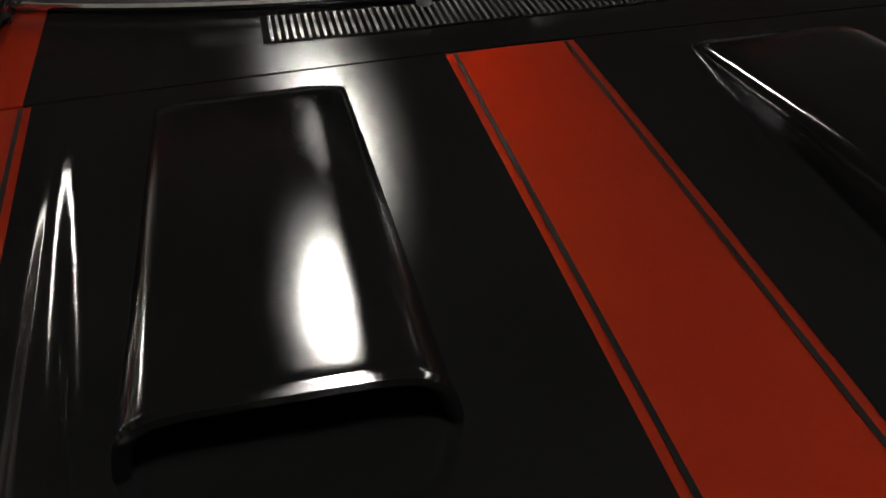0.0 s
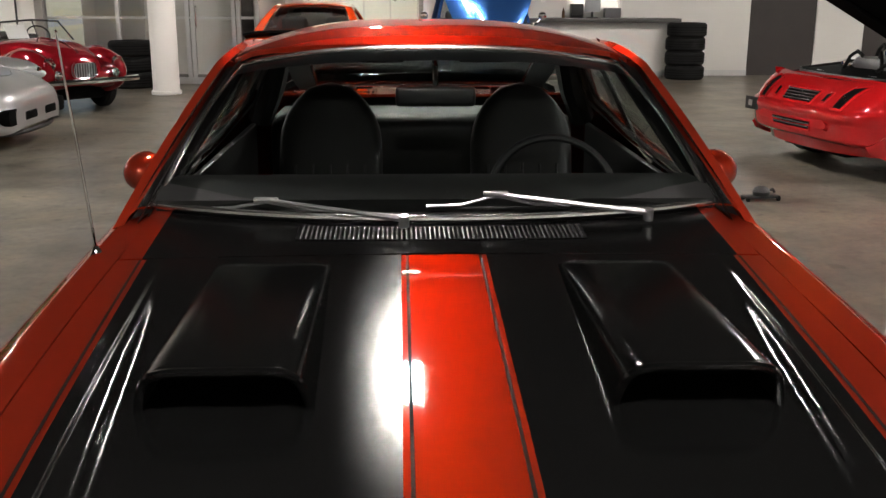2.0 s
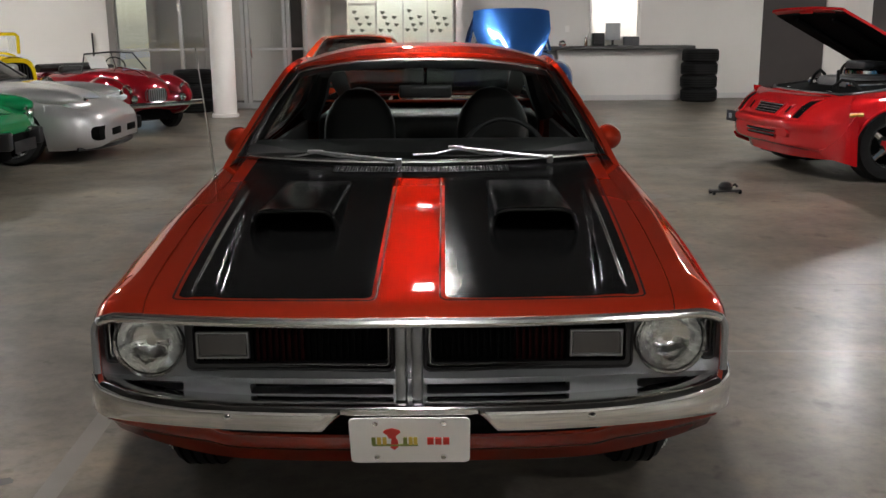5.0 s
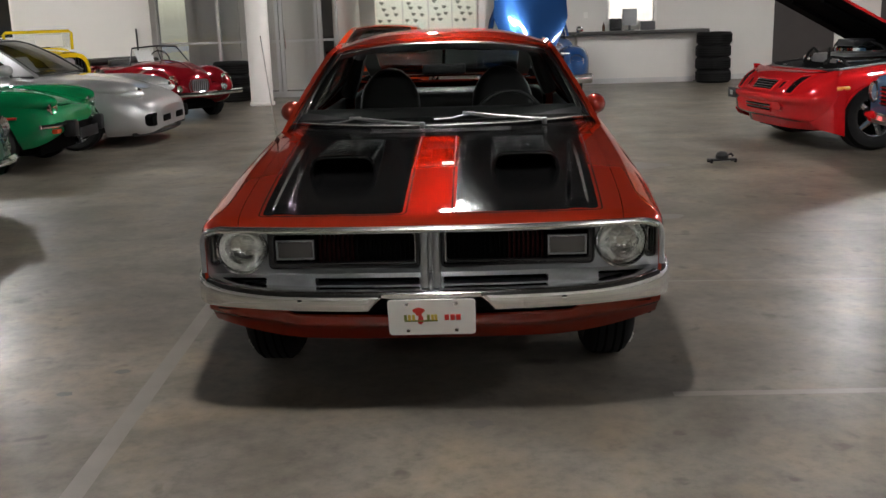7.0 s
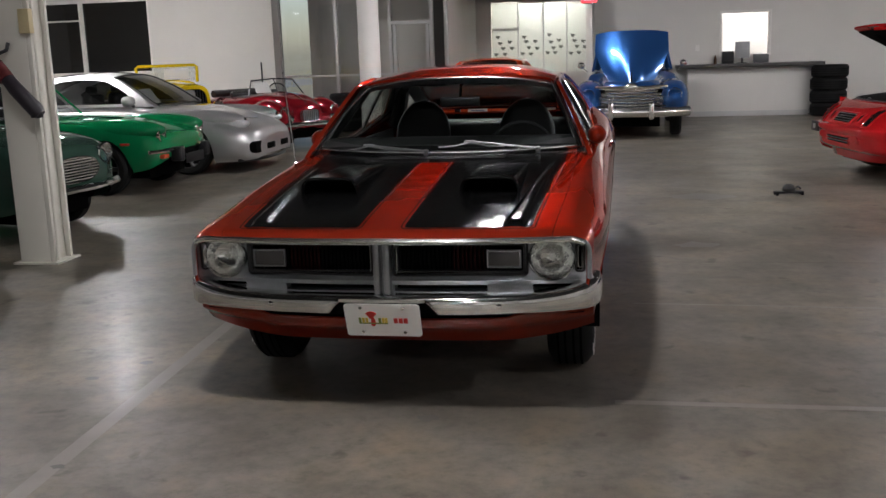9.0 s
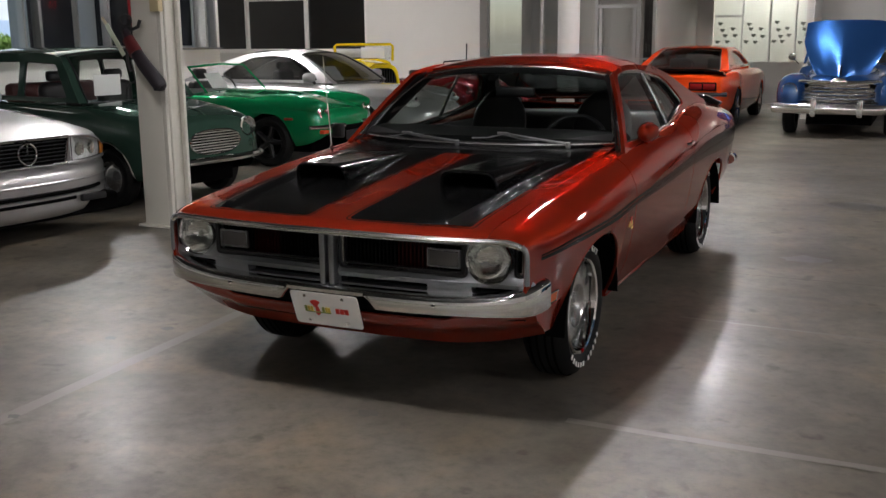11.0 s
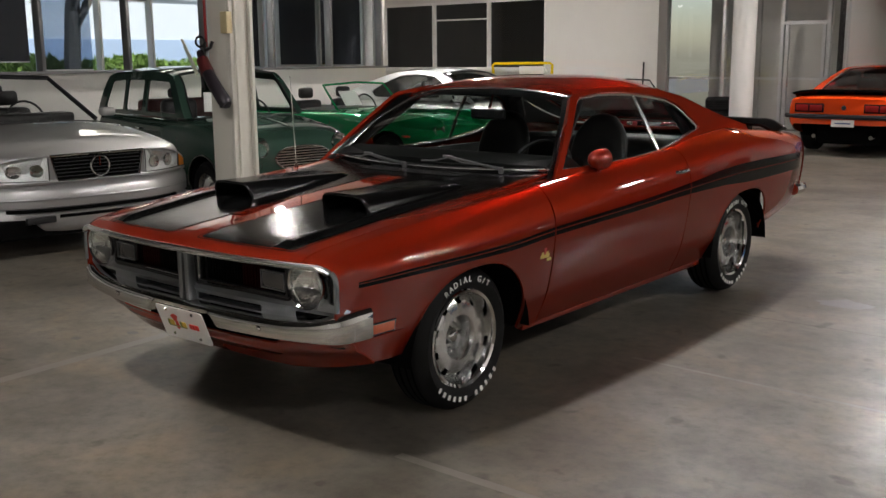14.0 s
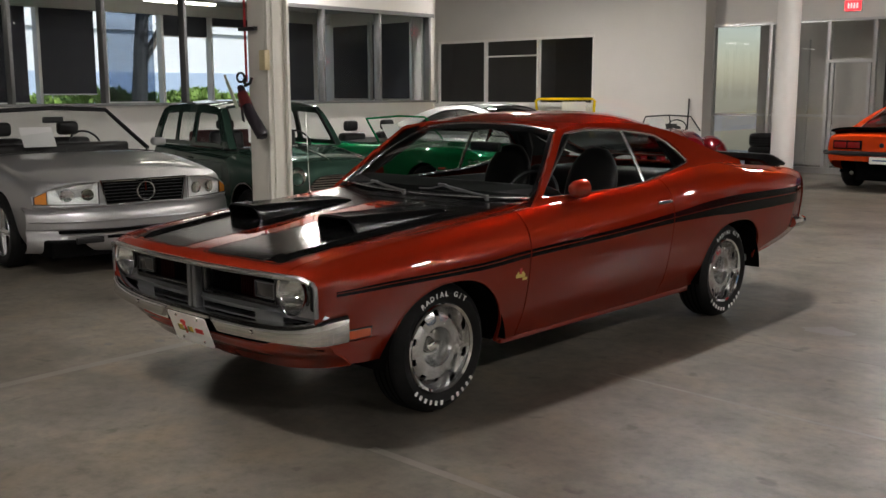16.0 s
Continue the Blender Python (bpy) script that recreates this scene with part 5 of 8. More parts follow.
        for k, z in ((0.062, zt + 0.010), (0.035, zt + 0.008), (0.012, zt + 0.003), (0.005, zt - 0.004), (0.0, zt - 0.014), (0.0, zb + 0.016), (0.008, zb + 0.004), (0.05, zb)):
            verts.append((x + n.x * k, y + n.y * k, z))
    m = 8
    for i in range(len(path) - 1):
        for j in range(m - 1):
            faces.append((i * m + j, i * m + j + 1, (i + 1) * m + j + 1, (i + 1) * m + j))
    thick(raw("front_bumper", verts, faces, M_CHROME, car, "chrome front bumper notched for the plate", angle=0.8), 0.003)
    for sx in (-0.46, 0.46):
        yb = -0.040 + 0.060 * (abs(sx) / 0.74) ** 2.6
        part("bumper_bolt", revolve([(0.011, 0), (0.010, -0.004), (0.005, -0.007), (0, -0.008)], 14, "y", (sx, yb, 0.497)), M_CHROME, car)
    part("plate_recess", boxed(-0.20, 0.20, 0.03, 0.06, 0.44, 0.508), M_DARK, car, smooth=False)
    # --- lower valance
    def valance(u, q):
        a = abs(u)
        zt = 0.452 - 0.016 * max(0, min(1, (0.66 - a) / 0.06)) + 0.022 * a ** 4
        zb = 0.320 + 0.055 * (max(0.0, a - 0.52) / 0.48) ** 1.8
        crease = 0.016 * math.exp(-((q - 0.32) / 0.12) ** 2)
        return Vector((0.806 * u, 0.012 + 0.10 * a ** 2.8 + 0.11 * q - crease, zt + (zb - zt) * q))
    v, f = patch(valance, lin(-1.01, 1.01, 61), lin(0, 1, 10))
    thick(raw("front_valance", v, f, M_ORANGE, car, "dark orange lower valance", angle=0.9), 0.008, 1)
    for s in (1, -1):
        def corner(a, q):
            p0 = valance(s * 1.01, q)
            z = 0.47 + (station(0.40)[7][1] + 0.004 - 0.47) * q
            p1 = body(s_for(0.40, z), 0.40, s, -0.004)
            return p0.lerp(p1, a) + Vector((s * 0.012 * math.sin(math.pi * a), 0, 0))
        v, f = patch(corner, lin(0, 1, 10), lin(0, 1, 10), flip=s < 0)
        thick(raw("valance_corner", v, f, M_ORANGE, car, "orange valance corner", angle=0.9), 0.006)
    # Black sheet added as shade in the gap between bumper and valance.
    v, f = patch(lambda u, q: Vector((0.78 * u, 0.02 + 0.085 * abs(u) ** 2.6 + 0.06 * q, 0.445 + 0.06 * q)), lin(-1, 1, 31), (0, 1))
    raw("bumper_gap_shade", v, f, M_DARK, car)
    # --- number plate with plain marks
    pl = new("number_plate")
    pl.parent = car
    pl.matrix_basis = pose(0.0, -0.022, 0.436, 20, 0, 0)
    tagged(pl, "white show plate with red and yellow marks")
    part("plate", prism(rrect(-0.152, 0.152, -0.076, 0.076, 0.014), "y", -0.002, 0.001), noisy(mat("plate_white", (0.72, 0.71, 0.68), 0.35), 20, 0.05), pl, smooth=False)
    red, yel, grn = mat("mark_red", (0.5, 0.03, 0.02), 0.4), mat("mark_yellow", (0.55, 0.40, 0.06), 0.4), mat("mark_green", (0.16, 0.2, 0.04), 0.4)
    part("red_mark", prism([(-0.045 + 0.018 * math.cos(a) * (1 + 0.35 * math.sin(3 * a)), 0.026 + 0.017 * math.sin(a)) for a in lin(0, 5.98, 20)], "y", -0.005, -0.002), red, pl, smooth=False)
    part("red_mark", prism([(-0.03, 0.0), (-0.035, 0.012), (-0.046, 0.012), (-0.05, -0.022), (-0.04, -0.03), (-0.03, -0.02)], "y", -0.0045, -0.002), red, pl, smooth=False)
    for i, x in enumerate((-0.092, -0.078, -0.064, -0.012, 0.002, 0.014)):
        part("bar_mark", boxed(x - 0.005, x + 0.005, -0.006, -0.002, -0.010, 0.012), grn if i % 3 == 0 else yel, pl, smooth=False)
    part("bar_mark", boxed(-0.095, 0.02, -0.0065, -0.002, -0.015, -0.011), grn, pl, smooth=False)
    for x in (0.052, 0.072, 0.092):
        part("bar_mark", boxed(x - 0.008, x + 0.008, -0.006, -0.002, -0.011, 0.011), red, pl, smooth=False)
    for x, z in ((-0.085, 0.06), (0.085, 0.06), (-0.085, -0.055), (0.085, -0.055)):
        part("bolt", revolve([(0.008, -0.002), (0.007, -0.006), (0, -0.007)], 12, "y", (x, 0, z)), M_CHROME, pl)


def underside(car):
    part("engine_bay", boxed(-0.50, 0.50, 0.16, 1.30, 0.335, 0.74), M_DARK, car, smooth=False)
    part("underbody", boxed(-0.74, 0.74, 1.20, 3.08, 0.285, 0.31), M_DARK, car, smooth=False)
    part("underbody", boxed(-0.50, 0.50, 3.08, 4.65, 0.30, 0.60), M_DARK, car, smooth=False)
    part("cowl_box", boxed(-0.70, 0.70, 1.20, 1.50, 0.30, 0.86), M_DARK, car, smooth=False)
    part("boot_box", boxed(-0.66, 0.66, 3.55, 4.66, 0.55, 0.90), M_DARK, car, smooth=False)
    for s in (1, -1):
        for c, r in ((0.80, 0.40), (3.50, 0.415)):
            v, f = patch(lambda a, q: Vector((s * (0.49 + 0.345 * q), c + r * math.cos(a), 0.285 + 0.93 * r * math.sin(a))), lin(0.05, math.pi - 0.05, 30), lin(0, 1, 4))
            raw("wheel_house", v, f, M_DARK, car, "dark wheel housing")
            o = [(c + r * math.cos(a), 0.285 + 0.93 * r * math.sin(a)) for a in lin(0.05, math.pi - 0.05, 30)]
            part("wheel_house_wall", prism(o, "x", s * 0.48, s * 0.49), M_DARK, car, smooth=False)
            lip = [(s * (body(s_for(y, arch(y)), y).x - 0.002), y, arch(y)) for y in [c + (0.383 if c < 1 else 0.398) * math.cos(a) for a in lin(0.03, math.pi - 0.03, 36)]]
            part("arch_lip", tube(lip, 0.005, 6), M_ORANGE, car, "rolled orange wheel arch lip")
        part("rocker", boxed(s * 0.725, s * 0.765, 1.25, 3.08, 0.255, 0.30, 0.01), M_ORANGE, car)
        part("suspension_strap", boxed(s * 0.70, s * 0.74, 3.90, 3.94, 0.34, 0.47, 0.004), M_ALU, car)


M_DASH = noisy(mat("matt_black_dash", (0.006, 0.006, 0.006), 0.8), 20, 0.3)


def cabin(car):
    part("cabin_floor", boxed(-0.70, 0.70, 1.45, 3.55, 0.312, 0.34), M_VINYL, car, smooth=False)
    part("firewall", boxed(-0.69, 0.69, 1.50, 1.54, 0.34, 0.90), M_DARK, car, smooth=False)
    v, f = patch(lambda u, q: Vector((0.69 * u, 1.56 + 0.30 * q, 0.925 + 0.035 * math.sin(math.pi * min(1, q * 1.2)) - 0.03 * q ** 3)), lin(-1, 1, 25), lin(0, 1, 8))
    thick(raw("dashboard", v, f, M_DASH, car, "black padded dashboard"), 0.05)
    part("dash_face", boxed(-0.67, 0.67, 1.80, 1.84, 0.68, 0.90, 0.01), M_VINYL, car)
    part("dash_shelf", boxed(-0.64, 0.64, 1.50, 1.62, 0.88, 0.915, 0.008), M_VINYL, car)
    for k in range(5):
        part("defrost_slot", boxed(-0.15 + 0.055 * k, -0.11 + 0.055 * k, 1.60, 1.62, 0.953, 0.957), M_DARK, car, smooth=False)
    # steering wheel
    c = Vector((0.355, 1.98, 0.885))
    ax = Matrix.Rotation(radians(-28), 3, "X")
    ring = [c + ax @ Vector((0.185 * math.cos(a), 0, 0.185 * math.sin(a))) for a in lin(0, 2 * math.pi * 35 / 36, 36)]
    sw = part("steering_wheel", tube(ring, 0.012, 8, True), M_BLACK, car, "thin black steering wheel")
    for a in (200, 340, 270):
        part("spoke", tube([c, c + ax @ Vector((0.18 * math.cos(radians(a)), 0, 0.18 * math.sin(radians(a))))], 0.009, 6), M_SILVER, sw)
    part("column", tube([c, c + Vector((0, -0.25, -0.12))], 0.03, 10), M_BLACK, sw)
    # seats
    for s in (1, -1):
        seat = new("front_seat")
        seat.parent = car
        seat.location = (s * 0.335, 2.30, 0.34)
        tagged(seat, "black vinyl high-back bucket seat")
        part("cushion", boxed(-0.23, 0.23, -0.26, 0.26, 0.02, 0.24, 0.07, 4), M_VINYL, seat)
        def back(u, q):
            w = 0.180 * (1 - 0.60 * (max(0, q - 0.60) / 0.40) ** 3)
            sgn = math.copysign(1, math.cos(u))
            x = w * sgn * abs(math.cos(u)) ** 0.55
            y = 0.21 + 0.16 * q + 0.055 * math.copysign(abs(math.sin(u)) ** 0.6, math.sin(u)) * (1 - 0.35 * q)
            return Vector((x, y, 0.2 + 0.60 * q))
        rows = lin(0, 1, 14)
        n = 24
        vv = [back(2 * math.pi * k / n, q) for q in rows for k in range(n)] + [Vector((0, 0.37, 0.818))]
        ff = [(i * n + k, i * n + (k + 1) % n, (i + 1) * n + (k + 1) % n, (i + 1) * n + k) for i in range(13) for k in range(n)] + [(13 * n + k, 13 * n + (k + 1) % n, 14 * n) for k in range(n)]
        raw("backrest", vv, ff, M_VINYL, seat, angle=1.0)
        for k in range(5):
            part("seam", tube([(-0.12 + 0.06 * k, 0.16 + 0.16 * q - 0.0, 0.2 + 0.575 * q) for q in lin(0.1, 0.6, 6)], 0.004, 5), M_BLACK, seat)
    part("rear_seat", boxed(-0.62, 0.62, 2.85, 3.2, 0.40, 0.60, 0.06, 3), M_VINYL, car)
    part("rear_seat_back", boxed(-0.62, 0.62, 3.16, 3.32, 0.50, 0.98, 0.06, 3), M_VINYL, car)
    part("parcel_shelf", boxed(-0.62, 0.62, 3.3, 3.72, 0.93, 0.96, 0.005), noisy(mat("grey_shelf_board", (0.15, 0.16, 0.155), 0.7), 20, 0.2), car)
    for s in (1, -1):
        part("door_trim", boxed(s * 0.69, s * 0.715, 1.55, 3.3, 0.34, 0.935, 0.008), M_VINYL, car)
        part("inner_pillar", tube([(s * 0.66, 3.2, 0.96), (s * 0.6, 3.15, 1.1), (s * 0.56, 3.05, 1.22)], 0.05, 8), M_BLACK, car)
        part("sun_visor", boxed(s * 0.08, s * 0.46, 2.06, 2.20, 1.268, 1.285, 0.006), M_VINYL, car)
    v, f = patch(lambda y, u: roof_at((ROOF_W - 0.012) * u, y) - Vector((0, 0, 0.03)), lin(2.06, 3.08, 16), lin(-1, 1, 21))
    raw("headliner", v, f, noisy(mat("dark_headliner", (0.03, 0.03, 0.03), 0.9), 30, 0.2), car)
    im = part("rear_view_mirror", boxed(-0.105, 0.125, 1.985, 2.01, 1.148, 1.205, 0.012, 3), M_BLACK, car, "black rear-view mirror")
    part("mirror_stem", tube([(0.01, 2.0, 1.19), (0.01, 2.03, 1.25), (0.01, 2.05, 1.285)], 0.008, 6), M_CHROME, im)


def fittings(car):
    # wipers lie on the foot of the screen
    for piv, jn, tips in (((-0.085, 1.415, 0.932), (-0.60, 0.045), ((-0.84, 0.0), (-0.34, 0.025))), ((0.50, 1.445, 0.938), (0.20, 0.085), ((-0.045, 0.05), (0.46, 0.04)))):
        piv = Vector(piv)
        off = Vector((0, -0.012, 0.014))
        j = SCREEN(jn[1], jn[0]) + off * 1.8
        w = part("wiper", tube([piv, piv + Vector((0, -0.004, 0.028))], 0.012, 12), M_WIPER, car, "bright metal windscreen wiper")
        mid = piv.lerp(j, 0.28) + Vector((0, -0.006, 0.014))
        part("arm", tube([piv + Vector((0, -0.004, 0.02)), mid, j], [0.009, 0.0065, 0.0045], 6), M_WIPER, w)
        a, b = (SCREEN(q, u) + off for u, q in tips)
        part("blade", tube([a, a.lerp(b, 0.25) + off * 0.3, j - off * 0.4, a.lerp(b, 0.75) + off * 0.3, b], 0.004, 6), M_WIPER, w)
        part("rubber", tube([a - off * 0.5, a.lerp(b, 0.5) - off * 0.5, b - off * 0.5], 0.004, 6), M_RUBBER, w)
        part("bridge", boxed(j.x - 0.03, j.x + 0.03, j.y - 0.008, j.y + 0.006, j.z - 0.005, j.z + 0.006, 0.004), M_WIPER, w)
    # aerial
    a = part("aerial_base", revolve([(0.026, 0), (0.024, 0.006), (0.012, 0.02), (0.006, 0.034)], 16, "z", (-0.765, 1.30, 0.888)), M_CHROME, car, "chrome aerial base")
    part("mast", tube([(-0.765, 1.30, 0.91), (-0.79, 1.31, 1.15), (-0.815, 1.32, 1.38)], [0.0035, 0.003, 0.002], 6), M_CHROME, a)
    part("tip", revolve([(0.0, -0.004), (0.004, 0.0), (0.0, 0.005)], 8, "z", (-0.815, 1.32, 1.382)), M_CHROME, a)
    for s in (1, -1):
        # bullet mirrors
        c = (s * 0.793, 1.86, 0.988)
        m = part("door_mirror", revolve([(0, -0.085), (0.018, -0.082), (0.036, -0.066), (0.047, -0.04), (0.0525, -0.005), (0.053, 0.022), (0.049, 0.026), (0.046, 0.02)], 28, "y", c), M_ORANGE, car, "orange bullet door mirror")
        part("mirror_glass", revolve([(0.047, 0.018), (0, 0.018)], 24, "y", c), mat("mirror_silver", (0.85, 0.85, 0.85), 0.02, 1.0), m)
        part("mirror_stem", tube([(s * 0.79, 1.85, 0.945), (s * 0.782, 1.84, 0.92), (s * 0.775, 1.83, 0.90)], [0.012, 0.014, 0.02], 10), M_ORANGE, m)
        # door handle and lock
        h = part("door_handle", tube([(s * 0.862, 2.53, 0.862), (s * 0.882, 2.55, 0.864), (s * 0.885, 2.60, 0.866), (s * 0.882, 2.645, 0.866), (s * 0.866, 2.66, 0.866)], [0.009, 0.010, 0.009, 0.009, 0.011], 8), M_CHROME, car, "chrome door handle")
        part("lock", cyl(0.011, 0.008, 14, "x", (s * 0.868 - 0.004, 2.64, 0.825)), M_CHROME, car)
        # side marker lamp
        def mk(y, z, o):
            return body(s_for(y, z), y, s, o)
        k = [(0.115, 0.478), (0.292, 0.478), (0.292, 0.522), (0.115, 0.522)]
        ring = [mk(y, z, 0.004) for y, z in k]
        part("marker_frame", tube(ring, 0.0045, 6, True), M_CHROME, car, "chrome frame of the side marker")
        v, f = patch(lambda y, z: mk(y, z, 0.004), lin(0.118, 0.289, 6), lin(0.481, 0.519, 3), flip=s < 0)
        raw("side_marker", v, f, M_AMBER, car, "amber side marker lens")
        # fender badge, plain marks
        yel, red = mat("badge_yellow", (0.6, 0.45, 0.12), 0.4), mat("badge_red", (0.45, 0.02, 0.02), 0.4)
        for dy, dz, wy, wz, mm in ((0, 0, 0.035, 0.009, yel), (0.0, 0.022, 0.009, 0.016, red), (0.035, -0.018, 0.018, 0.007, yel), (-0.02, 0.012, 0.008, 0.008, yel), (0.016, 0.012, 0.010, 0.007, yel)):
            v, f = patch(lambda y, z: mk(y, z, 0.0022), lin(1.27 + dy - wy, 1.27 + dy + wy, 4), lin(0.612 + dz - wz, 0.612 + dz + wz, 3), flip=s < 0)
            raw("fender_mark", v, f, mm, car, "small yellow and red fender mark")


front_end(COUPE)
underside(COUPE)
cabin(COUPE)
fittings(COUPE)
for sx in (1, -1):
    for wx, wy, wr, ww in ((0.70, 0.80, 0.306, 0.19), (0.69, 3.51, 0.308, 0.21)):
        tyre_writing(wheel(COUPE, sx * wx, wy, sx, wr, 0.203, ww), sx, ww / 2)


# ---- the other cars ----
def simple_wheel(car, x, y, r=0.31, rim=0.2, width=0.19, style="spokes", m_rim=None):
    w = new("wheel")
    w.parent = car
    s = 1 if x > 0 else -1
    w.location = (x, y, r)
    w.rotation_euler = (0, 0, 0 if s > 0 else math.pi)
    h = width / 2
    part("tyre", revolve([(rim, -h + 0.02), (rim + 0.03, -h), (r - 0.03, -h), (r, -h + 0.035), (r, h - 0.035), (r - 0.03, h), (rim + 0.03, h), (rim, h - 0.02)], 32, "x"), M_RUBBER, w)
    mm = m_rim or M_SILVER_WHEEL
    part("rim", revolve([(rim + 0.004, h - 0.015), (rim, h - 0.004), (rim - 0.015, h - 0.02), (rim - 0.02, -h + 0.02)], 32, "x"), mm, w)
    if style == "spokes":
        for k in range(5):
            a = 2 * math.pi * k / 5
            part("spoke", tube([(h - 0.035, 0, 0), (h - 0.02, rim * math.cos(a), rim * math.sin(a))], [0.04, 0.024], 6), mm, w)
        part("hub", revolve([(0.05, h - 0.04), (0.045, h - 0.012), (0, h - 0.008)], 16, "x"), mm, w)
    else:
        part("hub_cap", revolve([(rim - 0.012, h - 0.05), (0.12, h - 0.03), (0.09, h - 0.012), (0.04, h), (0, h + 0.004)], 28, "x"), mm, w)
    part("brake", revolve([(0, h - 0.09), (rim - 0.03, h - 0.09), (rim - 0.03, -h)], 24, "x"), M_DARK, w)
    return w


def car_section(st):
    y, w, zb, zt, r = st
    ze = zt - r
    zm = ze - 0.35 * (ze - zb)
    return [(0, zt), (0.55 * w, zt - 0.10 * r), (0.82 * w, zt - 0.38 * r), (0.955 * w, ze), (w, zm), (0.985 * w, zb + 0.3 * (zm - zb)), (0.93 * w, zb)]


def loft(car, stations, material, arches, name="body", top=None, label=""):
    """A closed car body: sections from the centre line to the sill, cut by the wheel arches."""
    ks = [s[0] for s in stations]
    L = ks[-1]

    def at(y):
        return [y] + [spline(ks, [s[i] for s in stations], y) for i in (1, 2, 3, 4)]

    def low(y):
        z = 0.0
        for c, r in arches:
            q = abs(y - c) / r
            if q < 1:
                z = max(z, 0.20 + (r + 0.09) * (1 - q ** 2.2) ** (1 / 2.2))
        return z

    ys = sorted(set([round(v, 3) for v in lin(0, L, 50)] + [round(v, 3) for v in (0.01, 0.025, 0.05, L - 0.05, L - 0.02)] + [round(c + r * math.cos(a), 3) for c, r in arches for a in lin(0, math.pi, 22)]))

    def fn(y, u):
        sec = car_section(at(y))
        s_end, z = 6.0, low(y)
        if z > sec[6][1] + 0.005:
            lo, hi = 2.0, 6.0
            for _ in range(18):
                m = (lo + hi) / 2
                if catmull(sec, m)[1] > z:
                    lo = m
                else:
                    hi = m
            s_end = lo
        x, zz = catmull(sec, abs(u) * s_end)
        return Vector((math.copysign(x, u) if u else 0.0, y, zz))

    v, f = patch(fn, ys, lin(-1, 1, 49))
    n = 49
    f += [tuple(range(n))[::-1], tuple(range(len(v) - n, len(v)))]
    b = raw(name, v, f, material, car, label, angle=0.9)
    for c, r in arches:
        for s in (1, -1):
            o = [(c + (r + 0.02) * math.cos(a), 0.26 + (r + 0.06) * math.sin(a)) for a in lin(0, math.pi, 20)]
            part("wheel_house", prism(o, "x", s * (at(c)[1] - 0.22), s * (at(c)[1] - 0.24)), M_DARK, car, smooth=False)
            v, f = patch(lambda a, q: Vector((s * (at(c)[1] - 0.23 + 0.2 * q), c + (r + 0.01) * math.cos(a), 0.24 + (r + 0.05) * math.sin(a))), lin(0, math.pi, 20), (0, 1))
            raw("arch_liner", v, f, M_DARK, car)
    part("chassis", boxed(-0.45, 0.45, 0.25, L - 0.25, 0.16, 0.45), M_DARK, car, smooth=False)

    def top_at(x, y, up=0.0):
        sec = car_section(at(y))
        lo, hi = 0.0, 4.0
        for _ in range(18):
            m = (lo + hi) / 2
            if catmull(sec, m)[0] < abs(x):
                lo = m
            else:
                hi = m
        return Vector((x, y, catmull(sec, lo)[1] + up))

    def side_at(y, z, s, out=0.0):
        sec = car_section(at(y))
        lo, hi = 1.5, 6.0
        for _ in range(18):
            m = (lo + hi) / 2
            if catmull(sec, m)[1] > z:
                lo = m
            else:
                hi = m
        return Vector((s * (catmull(sec, lo)[0] + out), y, z))

    return top_at, side_at


